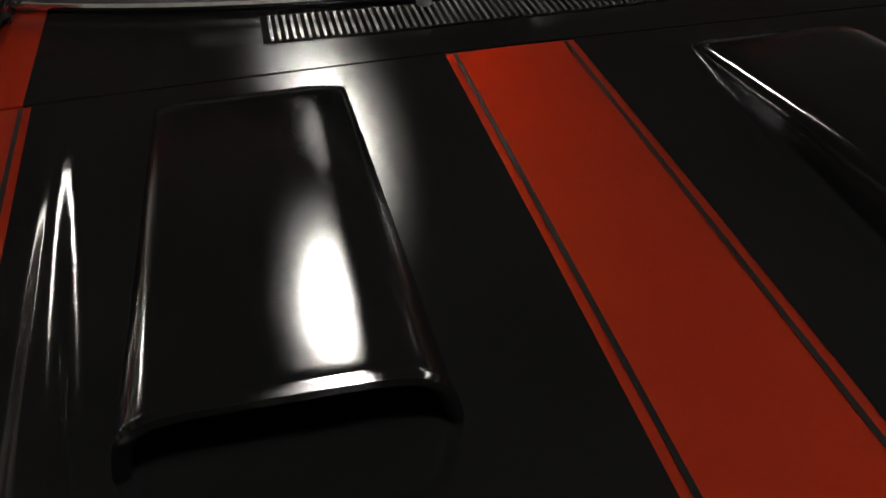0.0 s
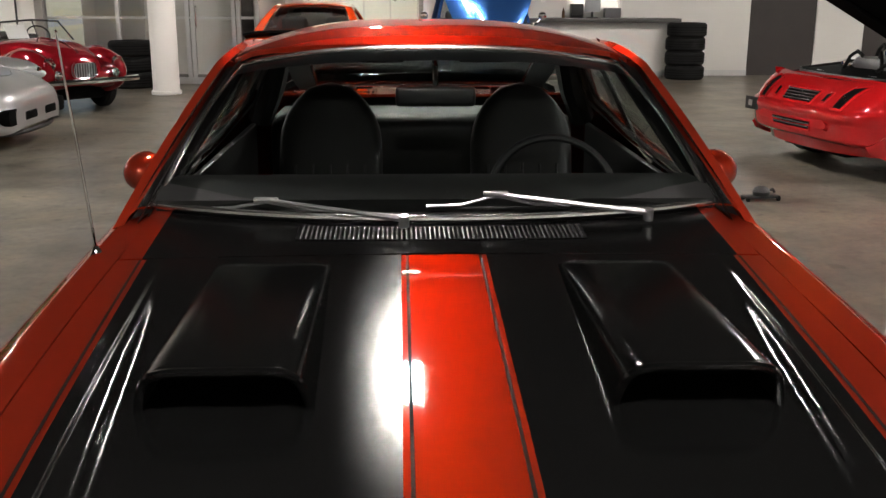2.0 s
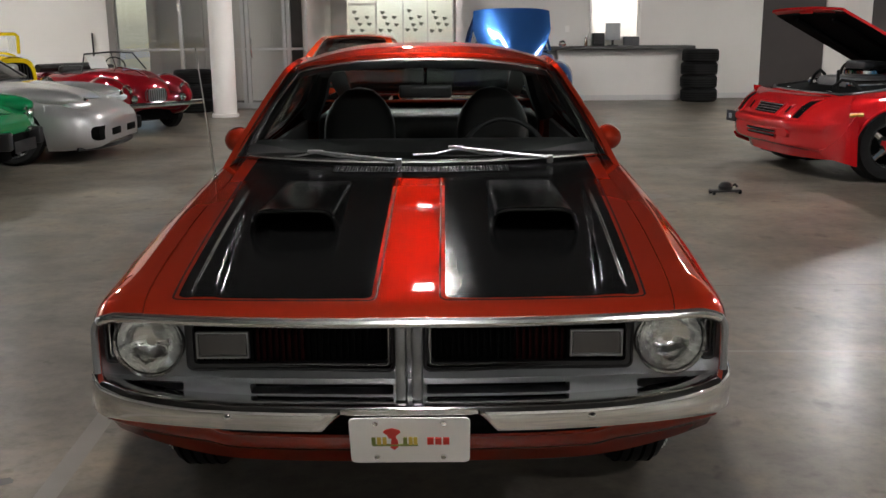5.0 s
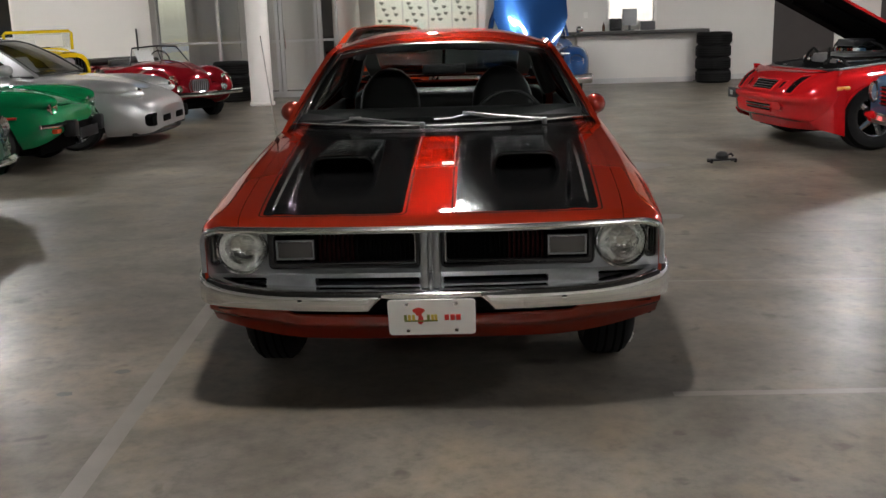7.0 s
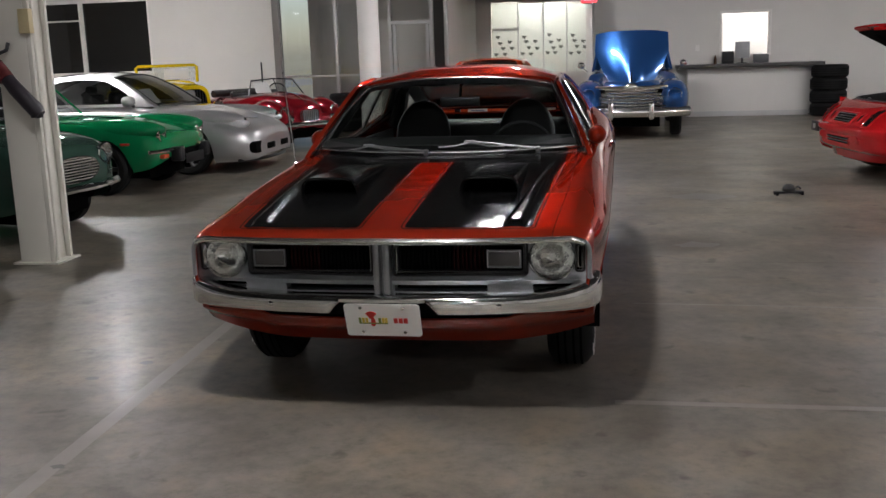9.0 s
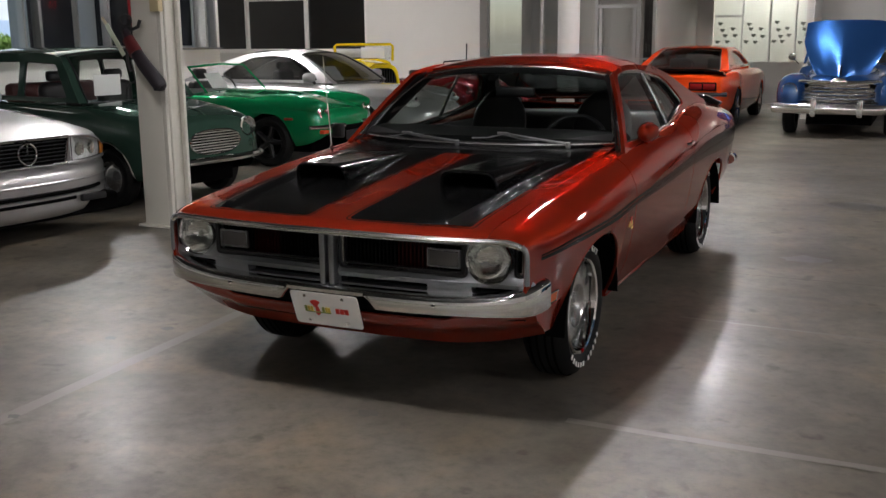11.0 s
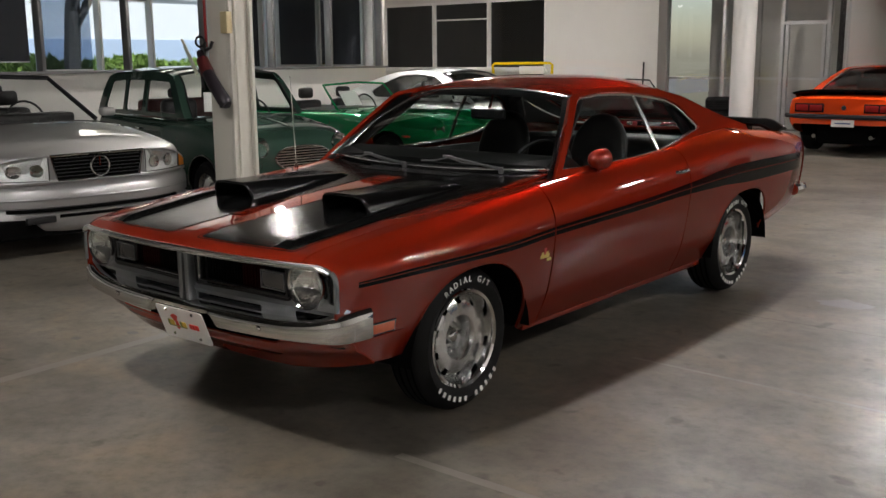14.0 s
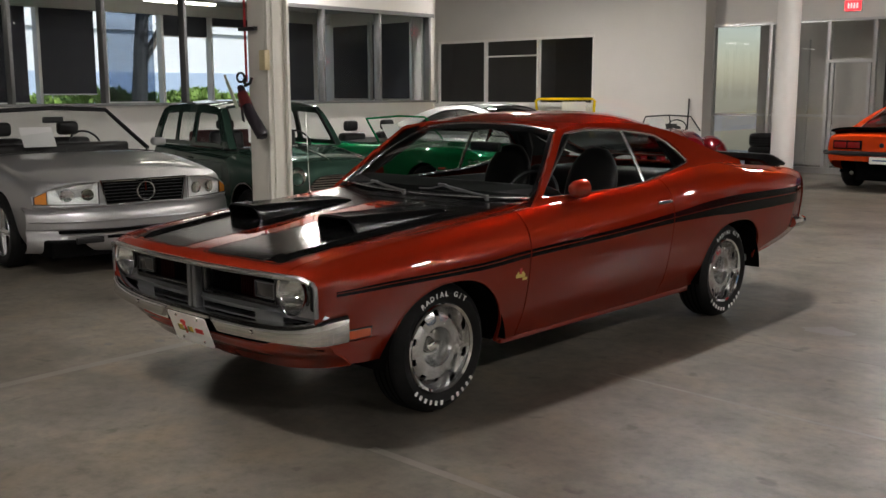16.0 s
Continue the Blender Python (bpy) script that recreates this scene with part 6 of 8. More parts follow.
def cabin_top(car, y0, y1, y2, y3, wb, wr, zb, zr, material, trim, b_pillars=(), bulge=0.03, pane=None):
    pane = pane or M_CLEAR
    """Roof, pillars and glass of a closed car."""
    v, f = patch(lambda y, u: Vector((wr * u, y, zr + bulge * (1 - u * u) * 0.8 - 0.02 * abs(2 * (y - y1) / (y2 - y1) - 1) ** 3)), lin(y1, y2, 14), lin(-1, 1, 17))
    thick(raw("roof", v, f, material, car, angle=0.9), 0.03)
    for s in (1, -1):
        A0, A1, B1, B0 = Vector((s * wb, y0, zb)), Vector((s * wr, y1, zr - 0.01)), Vector((s * wr, y2, zr - 0.015)), Vector((s * wb, y3, zb))
        part("windscreen_pillar", tube([A0, A0.lerp(A1, 0.5) + Vector((s * 0.012, -0.01, 0.01)), A1], 0.022, 8), material, car)
        part("rear_pillar", tube([B0, B0.lerp(B1, 0.5) + Vector((s * 0.015, 0.01, 0.02)), B1], [0.06, 0.05, 0.035], 8), material, car)
        part("roof_rail", tube([A1, A1.lerp(B1, 0.5) + Vector((s * 0.012, 0, 0.008)), B1], 0.024, 8), material, car)
        part("belt_trim", tube([A0, B0], 0.010, 6), trim, car)
        for yb in b_pillars:
            q = (yb - y0) / (y3 - y0)
            lowp = A0.lerp(B0, q)
            hi = A1.lerp(B1, max(0, min(1, (yb - y1) / (y2 - y1))))
            part("door_pillar", tube([lowp, hi], 0.02, 6), material, car)
        g = raw("side_glass", [A0, B0, B1, A1], [(0, 1, 2, 3)], pane, car, smooth=False)
        g.visible_shadow = False
    for nm, a, b, ya, yb in (("windscreen", wb, wr, y0, y1), ("rear_window", wb, wr, y3, y2)):
        v, f = patch(lambda q, u: Vector(((a + (b - a) * q) * u * 0.985, ya + (yb - ya) * q + (-0.05 if ya == y0 else 0.05) * (1 - u * u) * (1 - q), zb + (zr - zb) * q)), lin(0, 1, 8), lin(-1, 1, 13))
        raw(nm, v, f, pane, car, smooth=True).visible_shadow = False
        part(nm + "_seal", tube([v[0], v[6], v[12], v[-1], v[-7], v[-13]], 0.01, 6, True), trim, car)
    for s in (1, -1):
        part("seat_back", boxed(s * 0.33 - 0.2, s * 0.33 + 0.2, y1 + 0.35, y1 + 0.5, zb - 0.35, zb + 0.16, 0.06, 3), M_VINYL, car)
    part("dash", boxed(-wb + 0.04, wb - 0.04, y0 + 0.04, y0 + 0.3, zb - 0.2, zb - 0.005, 0.01), M_VINYL, car)


def rounded(poly, r=0.045):
    """A polygon with rounded corners."""
    out = []
    n = len(poly)
    for i in range(n):
        p, q, w = (Vector(poly[(i + k) % n]) for k in (-1, 0, 1))
        a, b = q + (p - q) * min(0.45, r / (p - q).length), q + (w - q) * min(0.45, r / (w - q).length)
        out += [tuple(a * (1 - t) ** 2 + q * 2 * t * (1 - t) + b * t * t) for t in (0, 0.33, 0.67, 1)]
    return out


def greenhouse(car, top, holes, y1, y2, wb, wr, material, trim, pane, bulge=0.04, frame_u=0.90):
    """Roof, pillars and glass of a closed car over one crowned surface; top: side outline (y, z) from cowl to tail."""
    ys, zs = [p[0] for p in top], [p[1] for p in top]
    y0, y3, zb, zm = ys[0], ys[-1], min(zs[0], zs[-1]), max(zs)

    def half(z):
        return wb - (wb - wr) * max(0.0, min(1.0, (z - zb) / (zm - zb))) ** 1.2

    def skin(y, u, down=0.0):
        z = spline(ys, zs, y)
        k = min(1.0, max(0.0, (z - zb) / 0.2))
        f = max(0.0, (y1 - y) / (y1 - y0))
        r = max(0.0, (y - y2) / (y3 - y2))
        return Vector((half(z) * u, y + 0.07 * (r - f) * (1 - u * u), z + bulge * k * (1 - abs(u) ** 2.6) - down))

    v, f = patch(lambda y, u: skin(y, u), lin(y1, y2, 20), lin(-1, 1, 25))
    thick(raw("roof", v, f, material, car, angle=0.9), 0.02)
    for nm, a, b in (("windscreen", y0, y1), ("rear_window", y2, y3)):
        v, f = patch(lambda y, u: skin(y, u, 0.004), lin(a, b, 10), lin(-frame_u, frame_u, 17))
        raw(nm, v, f, pane, car).visible_shadow = False
        e = [skin(a, u) for u in lin(-frame_u, frame_u, 9)] + [skin(y, frame_u) for y in lin(a, b, 7)[1:-1]] + [skin(b, u) for u in lin(frame_u, -frame_u, 9)] + [skin(y, -frame_u) for y in lin(b, a, 7)[1:-1]]
        part(nm + "_seal", tube(e, 0.010, 6, True), trim, car)
        for s in (1, -1):
            v, f = patch(lambda y, u: skin(y, s * u), lin(a, b, 10), lin(frame_u, 1.0, 4), flip=s < 0)
            thick(raw("windscreen_pillar" if a == y0 else "rear_pillar", v, f, material, car, angle=0.9), 0.02)
    side_line = [(y, spline(ys, zs, y)) for y in lin(y0, y3, 30)]
    for s in (1, -1):
        cut = [rounded(h) for h in holes]
        sh = sheet(side_line, cut, lambda y, z: Vector((s * half(z), y, z)), 0.07, "side_frame", material, car, -s, "painted window surround")
        thick(sh, 0.02)
        for c in cut:
            g = sheet(c, [], lambda y, z: Vector((s * (half(z) - 0.012), y, z)), 0.12, "side_glass", pane, car, s)
            g.visible_shadow = False
            part("window_trim", tube([(s * (half(z) + 0.002), y, z) for y, z in c], 0.006, 6, True), trim, car)
    for s in (1, -1):
        part("seat_back", boxed(s * 0.33 - 0.19, s * 0.33 + 0.19, y1 + 0.35, y1 + 0.5, zb - 0.35, zb + 0.16, 0.06, 3), M_VINYL, car)
        part("headrest", boxed(s * 0.33 - 0.1, s * 0.33 + 0.1, y1 + 0.4, y1 + 0.48, zb + 0.17, zb + 0.27, 0.03, 3), M_VINYL, car)
    part("dash", boxed(-wb + 0.06, wb - 0.06, y0 + 0.06, y0 + 0.3, zb - 0.2, zb - 0.005, 0.01), M_VINYL, car)
    c = Vector((0.33, y1 + 0.02, zb))
    part("steering_wheel", tube([c + Vector((0.17 * math.cos(q), 0.06 * math.sin(q), 0.15 * math.sin(q))) for q in lin(0, 6.0, 22)], 0.011, 6, True), M_BLACK, car)


def open_screen(car, y0, y1, wb, wr, zb, zr, trim, paper=True, bar=0.016):
    A, B, C, D = Vector((-wb, y0, zb)), Vector((-wr, y1, zr)), Vector((wr, y1, zr)), Vector((wb, y0, zb))
    mid = Vector((0, (y0 + y1) / 2 - 0.03, 0))
    fr = part("windscreen_frame", tube([A, A.lerp(B, 0.5), B, Vector((0, y1 - 0.05, zr + 0.025)), C, C.lerp(D, 0.5), D], bar, 8), trim, car)
    v, f = patch(lambda q, u: Vector(((wb + (wr - wb) * q) * u, y0 + (y1 - y0) * q - 0.05 * (1 - u * u), zb + (zr - zb) * q + 0.02 * (1 - u * u) * q)), lin(0, 1, 6), lin(-1, 1, 13))
    raw("windscreen", v, f, M_CLEAR, car).visible_shadow = False
    if paper:
        b = bmesh.new()
        m = Matrix.Translation((-wb * 0.35, y0 + 0.16, zb + 0.13)) @ Matrix.Rotation(radians(-35), 4, "X")
        bmesh.ops.create_cube(b, size=1, matrix=m @ Matrix.Diagonal((0.30, 0.003, 0.22, 1)))
        part("price_sheet", b, M_PAPER, car, "white price sheet behind the windscreen", smooth=False)


def cockpit(car, top_at, y0, y1, w, zb, seat_z):
    v, f = patch(lambda y, u: top_at(w * u, y, 0.006), lin(y0, y1, 12), lin(-1, 1, 13))
    raw("cockpit", v, f, M_VINYL, car, "black open cockpit", smooth=True)
    for s in (1, -1):
        part("seat", boxed(s * 0.34 - 0.21, s * 0.34 + 0.21, y0 + 0.55, y0 + 0.70, zb - 0.1, seat_z, 0.05, 3), M_VINYL, car, "black seat back")
        part("headrest", boxed(s * 0.34 - 0.11, s * 0.34 + 0.11, y0 + 0.60, y0 + 0.70, seat_z + 0.02, seat_z + 0.16, 0.04, 3), M_VINYL, car)
    c = Vector((0.34, y0 + 0.2, zb + 0.0))
    part("steering_wheel", tube([c + Vector((0.17 * math.cos(a), 0.06 * math.sin(a), 0.16 * math.sin(a))) for a in lin(0, 6.0, 22)], 0.011, 6, True), M_BLACK, car)


def round_lamp(car, p, r, d="y", name="headlamp", rim=None):
    hl = part(name, revolve([(0, 0.04), (r * 0.6, 0.03), (r * 0.92, 0.0)], 24, d, p), M_REFLECTOR, car, "round headlamp")
    part("lens", revolve([(r * 0.93, -0.002), (r * 0.6, -0.02), (0, -0.03)], 24, d, p), M_LENS, hl).visible_shadow = False
    part("ring", revolve([(r, 0.03), (r * 1.06, 0.0), (r * 0.98, -0.012), (r * 0.9, -0.002)], 28, d, p), rim or M_CHROME, hl)
    return hl


def blob(car, name, material, c, size, e=0.8, label="", n=28, m=16, squash=0.0):
    """A rounded swelling such as a fender."""
    def sg(v, k):
        return math.copysign(abs(v) ** k, v)
    verts, faces = [], []
    for i in range(m + 1):
        th = -math.pi / 2 + math.pi * i / m
        for j in range(n):
            ph = 2 * math.pi * j / n
            x, y, z = sg(math.cos(th), e) * sg(math.cos(ph), e), sg(math.cos(th), e) * sg(math.sin(ph), e), sg(math.sin(th), e)
            z2 = z * (1 - squash * max(0, y))
            verts.append((c[0] + size[0] * x, c[1] + size[1] * y, c[2] + size[2] * z2))
    for i in range(m):
        for j in range(n):
            faces.append((i * n + j, i * n + (j + 1) % n, (i + 1) * n + (j + 1) % n, (i + 1) * n + j))
    return raw(name, verts, faces, material, car, label, angle=0)


def blob_mesh(c, size):
    bm = bmesh.new()
    bmesh.ops.create_uvsphere(bm, u_segments=20, v_segments=12, radius=1.0, matrix=Matrix.Translation(c) @ Matrix.Diagonal((*size, 1)))
    return bm


def at_nose(x, y, heading):
    return pose(x, y, 0, 0, 0, heading + 90)


M_PAPER = noisy(mat("white_paper", (0.8, 0.8, 0.78), 0.7), 30, 0.04)
M_SILVERCAR = paint("silver_metallic_paint", (0.43, 0.425, 0.42), 0.7, 0.33)
M_AMBER2 = noisy(mat("yellow_amber_lens", (0.62, 0.22, 0.03), 0.2, 0, 0.6), 40, 0.2)


def silver_roadster():
    car = thing("roadster", at_nose(-3.66, 1.86, -5), "silver metallic two-seat roadster with its top down", "car", "cars parked in the row")
    top, side = loft(car, [(0, 0.47, 0.36, 0.755, 0.025), (0.06, 0.62, 0.34, 0.765, 0.03), (0.125, 0.74, 0.32, 0.775, 0.04), (0.19, 0.825, 0.3, 0.79, 0.05), (0.29, 0.872, 0.27, 0.81, 0.06), (0.6, 0.89, 0.22, 0.86, 0.07), (1.35, 0.905, 0.19, 0.935, 0.08), (3.0, 0.905, 0.19, 0.94, 0.09), (4.0, 0.88, 0.22, 0.91, 0.1), (4.45, 0.80, 0.4, 0.8, 0.12)], M_SILVERCAR, [(0.85, 0.36), (3.36, 0.36)])
    for x in (0.82, -0.82):
        simple_wheel(car, x, 0.85, 0.315, 0.215)
        simple_wheel(car, x, 3.36, 0.315, 0.215)
    # grille with bars and a plain ring
    part("grille_shade_back", prism([(-0.37, 0.755), (0.37, 0.755), (0.33, 0.575), (-0.33, 0.575)], "y", -0.012, 0.03), M_DARK, car, smooth=False)
    part("grille_frame", tube([(-0.375, -0.015, 0.76), (0.375, -0.015, 0.76), (0.335, -0.02, 0.57), (-0.335, -0.02, 0.57)], 0.010, 6, True), M_CHROME, car)
    for k in range(6):
        z = 0.60 + 0.027 * k
        part("grille_bar", boxed(-0.345 + 0.0, 0.345, -0.024, -0.013, z - 0.003, z + 0.003), M_BLACK, car, smooth=False)
    part("round_mark", tube([(0.075 * math.cos(a), -0.036, 0.665 + 0.075 * math.sin(a)) for a in lin(0, 2 * math.pi * 31 / 32, 32)], 0.007, 6, True), M_CHROME, car, "plain chrome ring")
    part("mark_bar", boxed(-0.006, 0.006, -0.04, -0.03, 0.665, 0.735), M_CHROME, car, smooth=False)
    def swept(ob):
        """Bends a flat front piece back round the corner of the nose."""
        for p in ob.data.vertices:
            p.co.y += 0.85 * max(0.0, abs(p.co.x) - 0.36) ** 2
        ob.data.update()
        return ob

    for s in (1, -1):
        xs_ = lin(0.395, 0.845, 10)
        ol = [(s * x, 0.578 + 0.02 * (x - 0.4)) for x in xs_] + [(s * x, 0.752 - 0.105 * ((x - 0.395) / 0.45) ** 3) for x in xs_[::-1]]
        hl = swept(part("headlamp", prism(ol, "y", -0.012, 0.06), M_LAMPW, car, "large clear swept-back headlamp", smooth=False))
        swept(part("lens", prism(ol, "y", -0.030, -0.024), M_LENS, hl, smooth=False)).visible_shadow = False
        swept(part("divider", boxed(s * 0.764, s * 0.768, -0.026, -0.012, 0.588, 0.69), M_BLACK, hl, smooth=False))
        swept(part("indicator", prism([(s * 0.772, 0.590), (s * 0.81, 0.591), (s * 0.843, 0.592), (s * 0.843, 0.643), (s * 0.81, 0.664), (s * 0.772, 0.684)], "y", -0.036, 0.02), M_AMBER2, hl, "amber indicator lens", smooth=False))
        swept(part("lamp_gasket", tube([(x, -0.016, z) for x, z in ol], 0.004, 6, True), M_BLACK, hl))
        for xx in (0.48, 0.63):
            swept(part("bulb", revolve([(0.052, -0.012), (0.046, -0.020), (0.03, -0.015), (0, -0.013)], 20, "y", (s * xx, 0, 0.655)), M_REFLECTOR, hl))
        swept(part("lamp_brow", tube([(s * x, -0.018, 0.758 - 0.105 * ((x - 0.395) / 0.45) ** 3) for x in lin(0.39, 0.84, 10)], 0.009, 6), M_SILVERCAR, car))
        swept(part("lamp_sill", tube([(s * x, -0.022, 0.568) for x in lin(0.34, 0.86, 10)], 0.012, 6), M_SILVERCAR, car))
        part("fog_lamp", boxed(s * 0.40, s * 0.62, -0.098, -0.06, 0.275, 0.325, 0.006), M_BLACK, car)
        part("door_mirror", boxed(s * 0.80, s * 0.94, 1.46, 1.56, 0.95, 1.03, 0.03, 3), M_SILVERCAR, car)
    bprof = [(0.06, 0.185), (0.02, 0.21), (0.0, 0.26), (0.0, 0.335), (0.014, 0.345), (0.014, 0.375), (-0.012, 0.385), (-0.016, 0.44), (-0.012, 0.50), (0.012, 0.535), (0.07, 0.553), (0.11, 0.556)]
    v, f = patch(lambda x, k: Vector((x, -0.085 + 0.33 * (abs(x) / 0.9) ** 3.0 + bprof[k][0], bprof[k][1])), lin(-0.9, 0.9, 41), range(len(bprof)))
    thick(raw("bumper", v, f, M_SILVERCAR, car, "silver front bumper", angle=0.9), 0.02, 1)
    part("rub_strip", tube([(x, -0.099 + 0.33 * (abs(x) / 0.9) ** 3.0, 0.445) for x in lin(-0.88, 0.88, 31)], 0.011, 6), M_SILVERCAR, car, "silver bumper rub strip")
    for z, w in ((0.362, 0.70), (0.312, 0.36)):
        part("lower_slot", tube([(x, -0.082 + 0.33 * (abs(x) / 0.9) ** 3.0, z) for x in lin(-w, w, 21)], 0.014, 6), M_DARK, car, "dark lower intake slot")
    part("splash_panel", boxed(-0.8, 0.8, -0.02, 0.3, 0.16, 0.3, 0.02), M_DARK, car, smooth=False)
    cockpit(car, top, 1.85, 3.05, 0.72, 0.93, 1.02)
    open_screen(car, 1.50, 2.03, 0.75, 0.56, 0.93, 1.30, M_BLACK, True, 0.022)
    part("dash", boxed(-0.66, 0.66, 1.72, 1.96, 0.90, 0.99, 0.03, 3), M_VINYL, car, "black dashboard")
    part("rear_view_mirror", boxed(-0.10, 0.10, 1.95, 1.98, 1.18, 1.24, 0.01), M_BLACK, car)
    part("hood_edge", tube([top(x, 1.38, 0.003) for x in lin(-0.8, 0.8, 15)], 0.005, 6), M_BLACK, car)


def green_wagon():
    m = paint("dark_green_paint", (0.026, 0.054, 0.040), 0.1, 0.35)
    car = thing("small_wagon", at_nose(-3.62, 3.95, -8), "small dark green estate car with chrome trim", "car", "cars parked in the row")
    top, side = loft(car, [(0, 0.40, 0.42, 0.60, 0.08), (0.04, 0.56, 0.36, 0.72, 0.10), (0.15, 0.64, 0.27, 0.81, 0.12), (0.5, 0.69, 0.23, 0.875, 0.12), (0.95, 0.705, 0.22, 0.915, 0.08), (2.85, 0.70, 0.22, 0.92, 0.06), (3.05, 0.64, 0.3, 0.84, 0.1)], m, [(0.62, 0.29), (2.55, 0.29)])
    for x in (0.60, -0.60):
        simple_wheel(car, x, 0.62, 0.26, 0.15, 0.15, "cap")
        simple_wheel(car, x, 2.55, 0.26, 0.15, 0.15, "cap")
    greenhouse(car, [(0.96, 0.905), (1.08, 1.06), (1.22, 1.24), (1.34, 1.318), (1.7, 1.34), (2.4, 1.335), (2.68, 1.30), (2.80, 1.16), (2.90, 0.905)],
               [[(1.13, 0.945), (1.33, 1.245), (1.78, 1.265), (1.78, 0.945)], [(1.86, 0.945), (1.86, 1.265), (2.24, 1.262), (2.24, 0.945)], [(2.29, 0.945), (2.29, 1.262), (2.62, 1.245), (2.75, 0.945)]],
               1.30, 2.66, 0.66, 0.575, m, M_BLACK, M_CLEAR, 0.055)
    part("grille_shade_back", prism([(0.30 * math.copysign(abs(math.cos(a)) ** 0.7, math.cos(a)), 0.56 + 0.105 * math.sin(a)) for a in lin(0, 6.1, 30)], "y", -0.01, 0.05), M_DARK, car, smooth=False)
    part("grille_frame", tube([(0.30 * math.copysign(abs(math.cos(a)) ** 0.7, math.cos(a)), -0.012, 0.56 + 0.105 * math.sin(a)) for a in lin(0, 2 * math.pi * 31 / 32, 32)], 0.010, 6, True), M_CHROME, car)
    for k in range(8):
        z = 0.475 + 0.024 * k
        w = 0.295 * math.sqrt(max(0, 1 - ((z - 0.56) / 0.108) ** 2)) ** 0.7
        part("grille_bar", boxed(-w, w, -0.02, -0.008, z - 0.005, z + 0.005), M_CHROME, car, smooth=False)
    for s in (1, -1):
        round_lamp(car, (s * 0.445, 0.015, 0.665), 0.088)
        round_lamp(car, (s * 0.47, 0.01, 0.51), 0.035, "y", "indicator")
        part("door_line", tube([side(1.1, z, s, 0.002) for z in (0.30, 0.5, 0.7, 0.86)], 0.003, 4), M_BLACK, car)
        part("door_line", tube([side(1.98, z, s, 0.002) for z in (0.30, 0.5, 0.7, 0.86)], 0.003, 4), M_BLACK, car)
        part("door_handle", tube([side(1.85, 0.78, s, 0.02), side(1.95, 0.78, s, 0.02)], 0.01, 6), M_CHROME, car)
        part("arch_trim", tube([side(0.62 + 0.30 * math.cos(a), 0.24 + 0.34 * math.sin(a), s, 0.006) for a in lin(0.1, 3.04, 18)], 0.008, 6), M_CHROME, car)
    part("bumper", tube([(x, -0.045 + 0.12 * (abs(x) / 0.66) ** 3, 0.40) for x in lin(-0.66, 0.66, 21)], 0.03, 8), M_CHROME, car)
    part("hood_moulding", tube([top(0, y, 0.008) for y in lin(0.1, 0.9, 9)], 0.006, 6), M_CHROME, car)
    part("interior_trim", boxed(-0.5, 0.5, 2.2, 2.35, 0.6, 1.05, 0.05), noisy(mat("dark_red_vinyl", (0.08, 0.012, 0.01), 0.5), 20, 0.2), car, "dark red seat back")
    part("price_sheet", boxed(-0.35, -0.05, 1.16, 1.164, 0.95, 1.14), M_PAPER, car, smooth=False)


def green_roadster():
    m = paint("emerald_green_paint", (0.005, 0.16, 0.055), 0.1, 0.3)
    car = thing("green_roadster", at_nose(-3.98, 6.95, 0), "emerald green open sports car with chrome bumper", "car", "cars parked in the row")
    top, side = loft(car, [(0, 0.42, 0.40, 0.56, 0.05), (0.05, 0.60, 0.34, 0.64, 0.06), (0.25, 0.68, 0.26, 0.72, 0.07), (0.75, 0.72, 0.22, 0.80, 0.06), (1.5, 0.735, 0.21, 0.835, 0.06), (3.3, 0.71, 0.22, 0.83, 0.08), (3.72, 0.6, 0.38, 0.74, 0.1)], m, [(0.68, 0.33), (2.78, 0.33)])
    for x in (0.63, -0.63):
        simple_wheel(car, x, 0.68, 0.29, 0.19, 0.16, "spokes", M_BLACK)
        simple_wheel(car, x, 2.78, 0.29, 0.19, 0.16, "spokes", M_BLACK)
    for s in (1, -1):
        blob(car, "front_wing", m, (s * 0.50, 0.62, 0.70), (0.19, 0.62, 0.125), 0.9, "green front wing crown")
        round_lamp(car, (s * 0.50, 0.045, 0.645), 0.082)
        part("bumper", tube([(s * x, -0.05 + 0.16 * (x / 0.7) ** 3, 0.47) for x in lin(0.20, 0.70, 10)], 0.026, 8), M_CHROME, car, "chrome quarter bumper")
        part("overrider", boxed(s * 0.30, s * 0.40, -0.12, 0.02, 0.34, 0.50, 0.02), M_BLACK, car, "black bumper overrider")
        part("indicator", boxed(s * 0.47, s * 0.59, -0.01, 0.05, 0.39, 0.435, 0.01), M_AMBER, car, "amber indicator lens")
        part("side_marker", tube([side(0.34, 0.56, s, 0.004), side(0.44, 0.56, s, 0.004)], 0.014, 6), mat("red_marker", (0.4, 0.02, 0.01), 0.3), car)
        part("door_line", tube([side(1.62, z, s, 0.002) for z in (0.28, 0.5, 0.7, 0.79)], 0.003, 4), M_BLACK, car)
    part("grille", boxed(-0.36, 0.36, -0.015, 0.06, 0.34, 0.46, 0.01), M_DARK, car)
    part("number_plate", boxed(-0.24, 0.24, -0.10, -0.09, 0.30, 0.41, 0.004), M_BLACK, car)
    cockpit(car, top, 1.80, 2.80, 0.58, 0.83, 0.93)
    open_screen(car, 1.60, 1.90, 0.60, 0.55, 0.83, 1.13, m, True, 0.014)


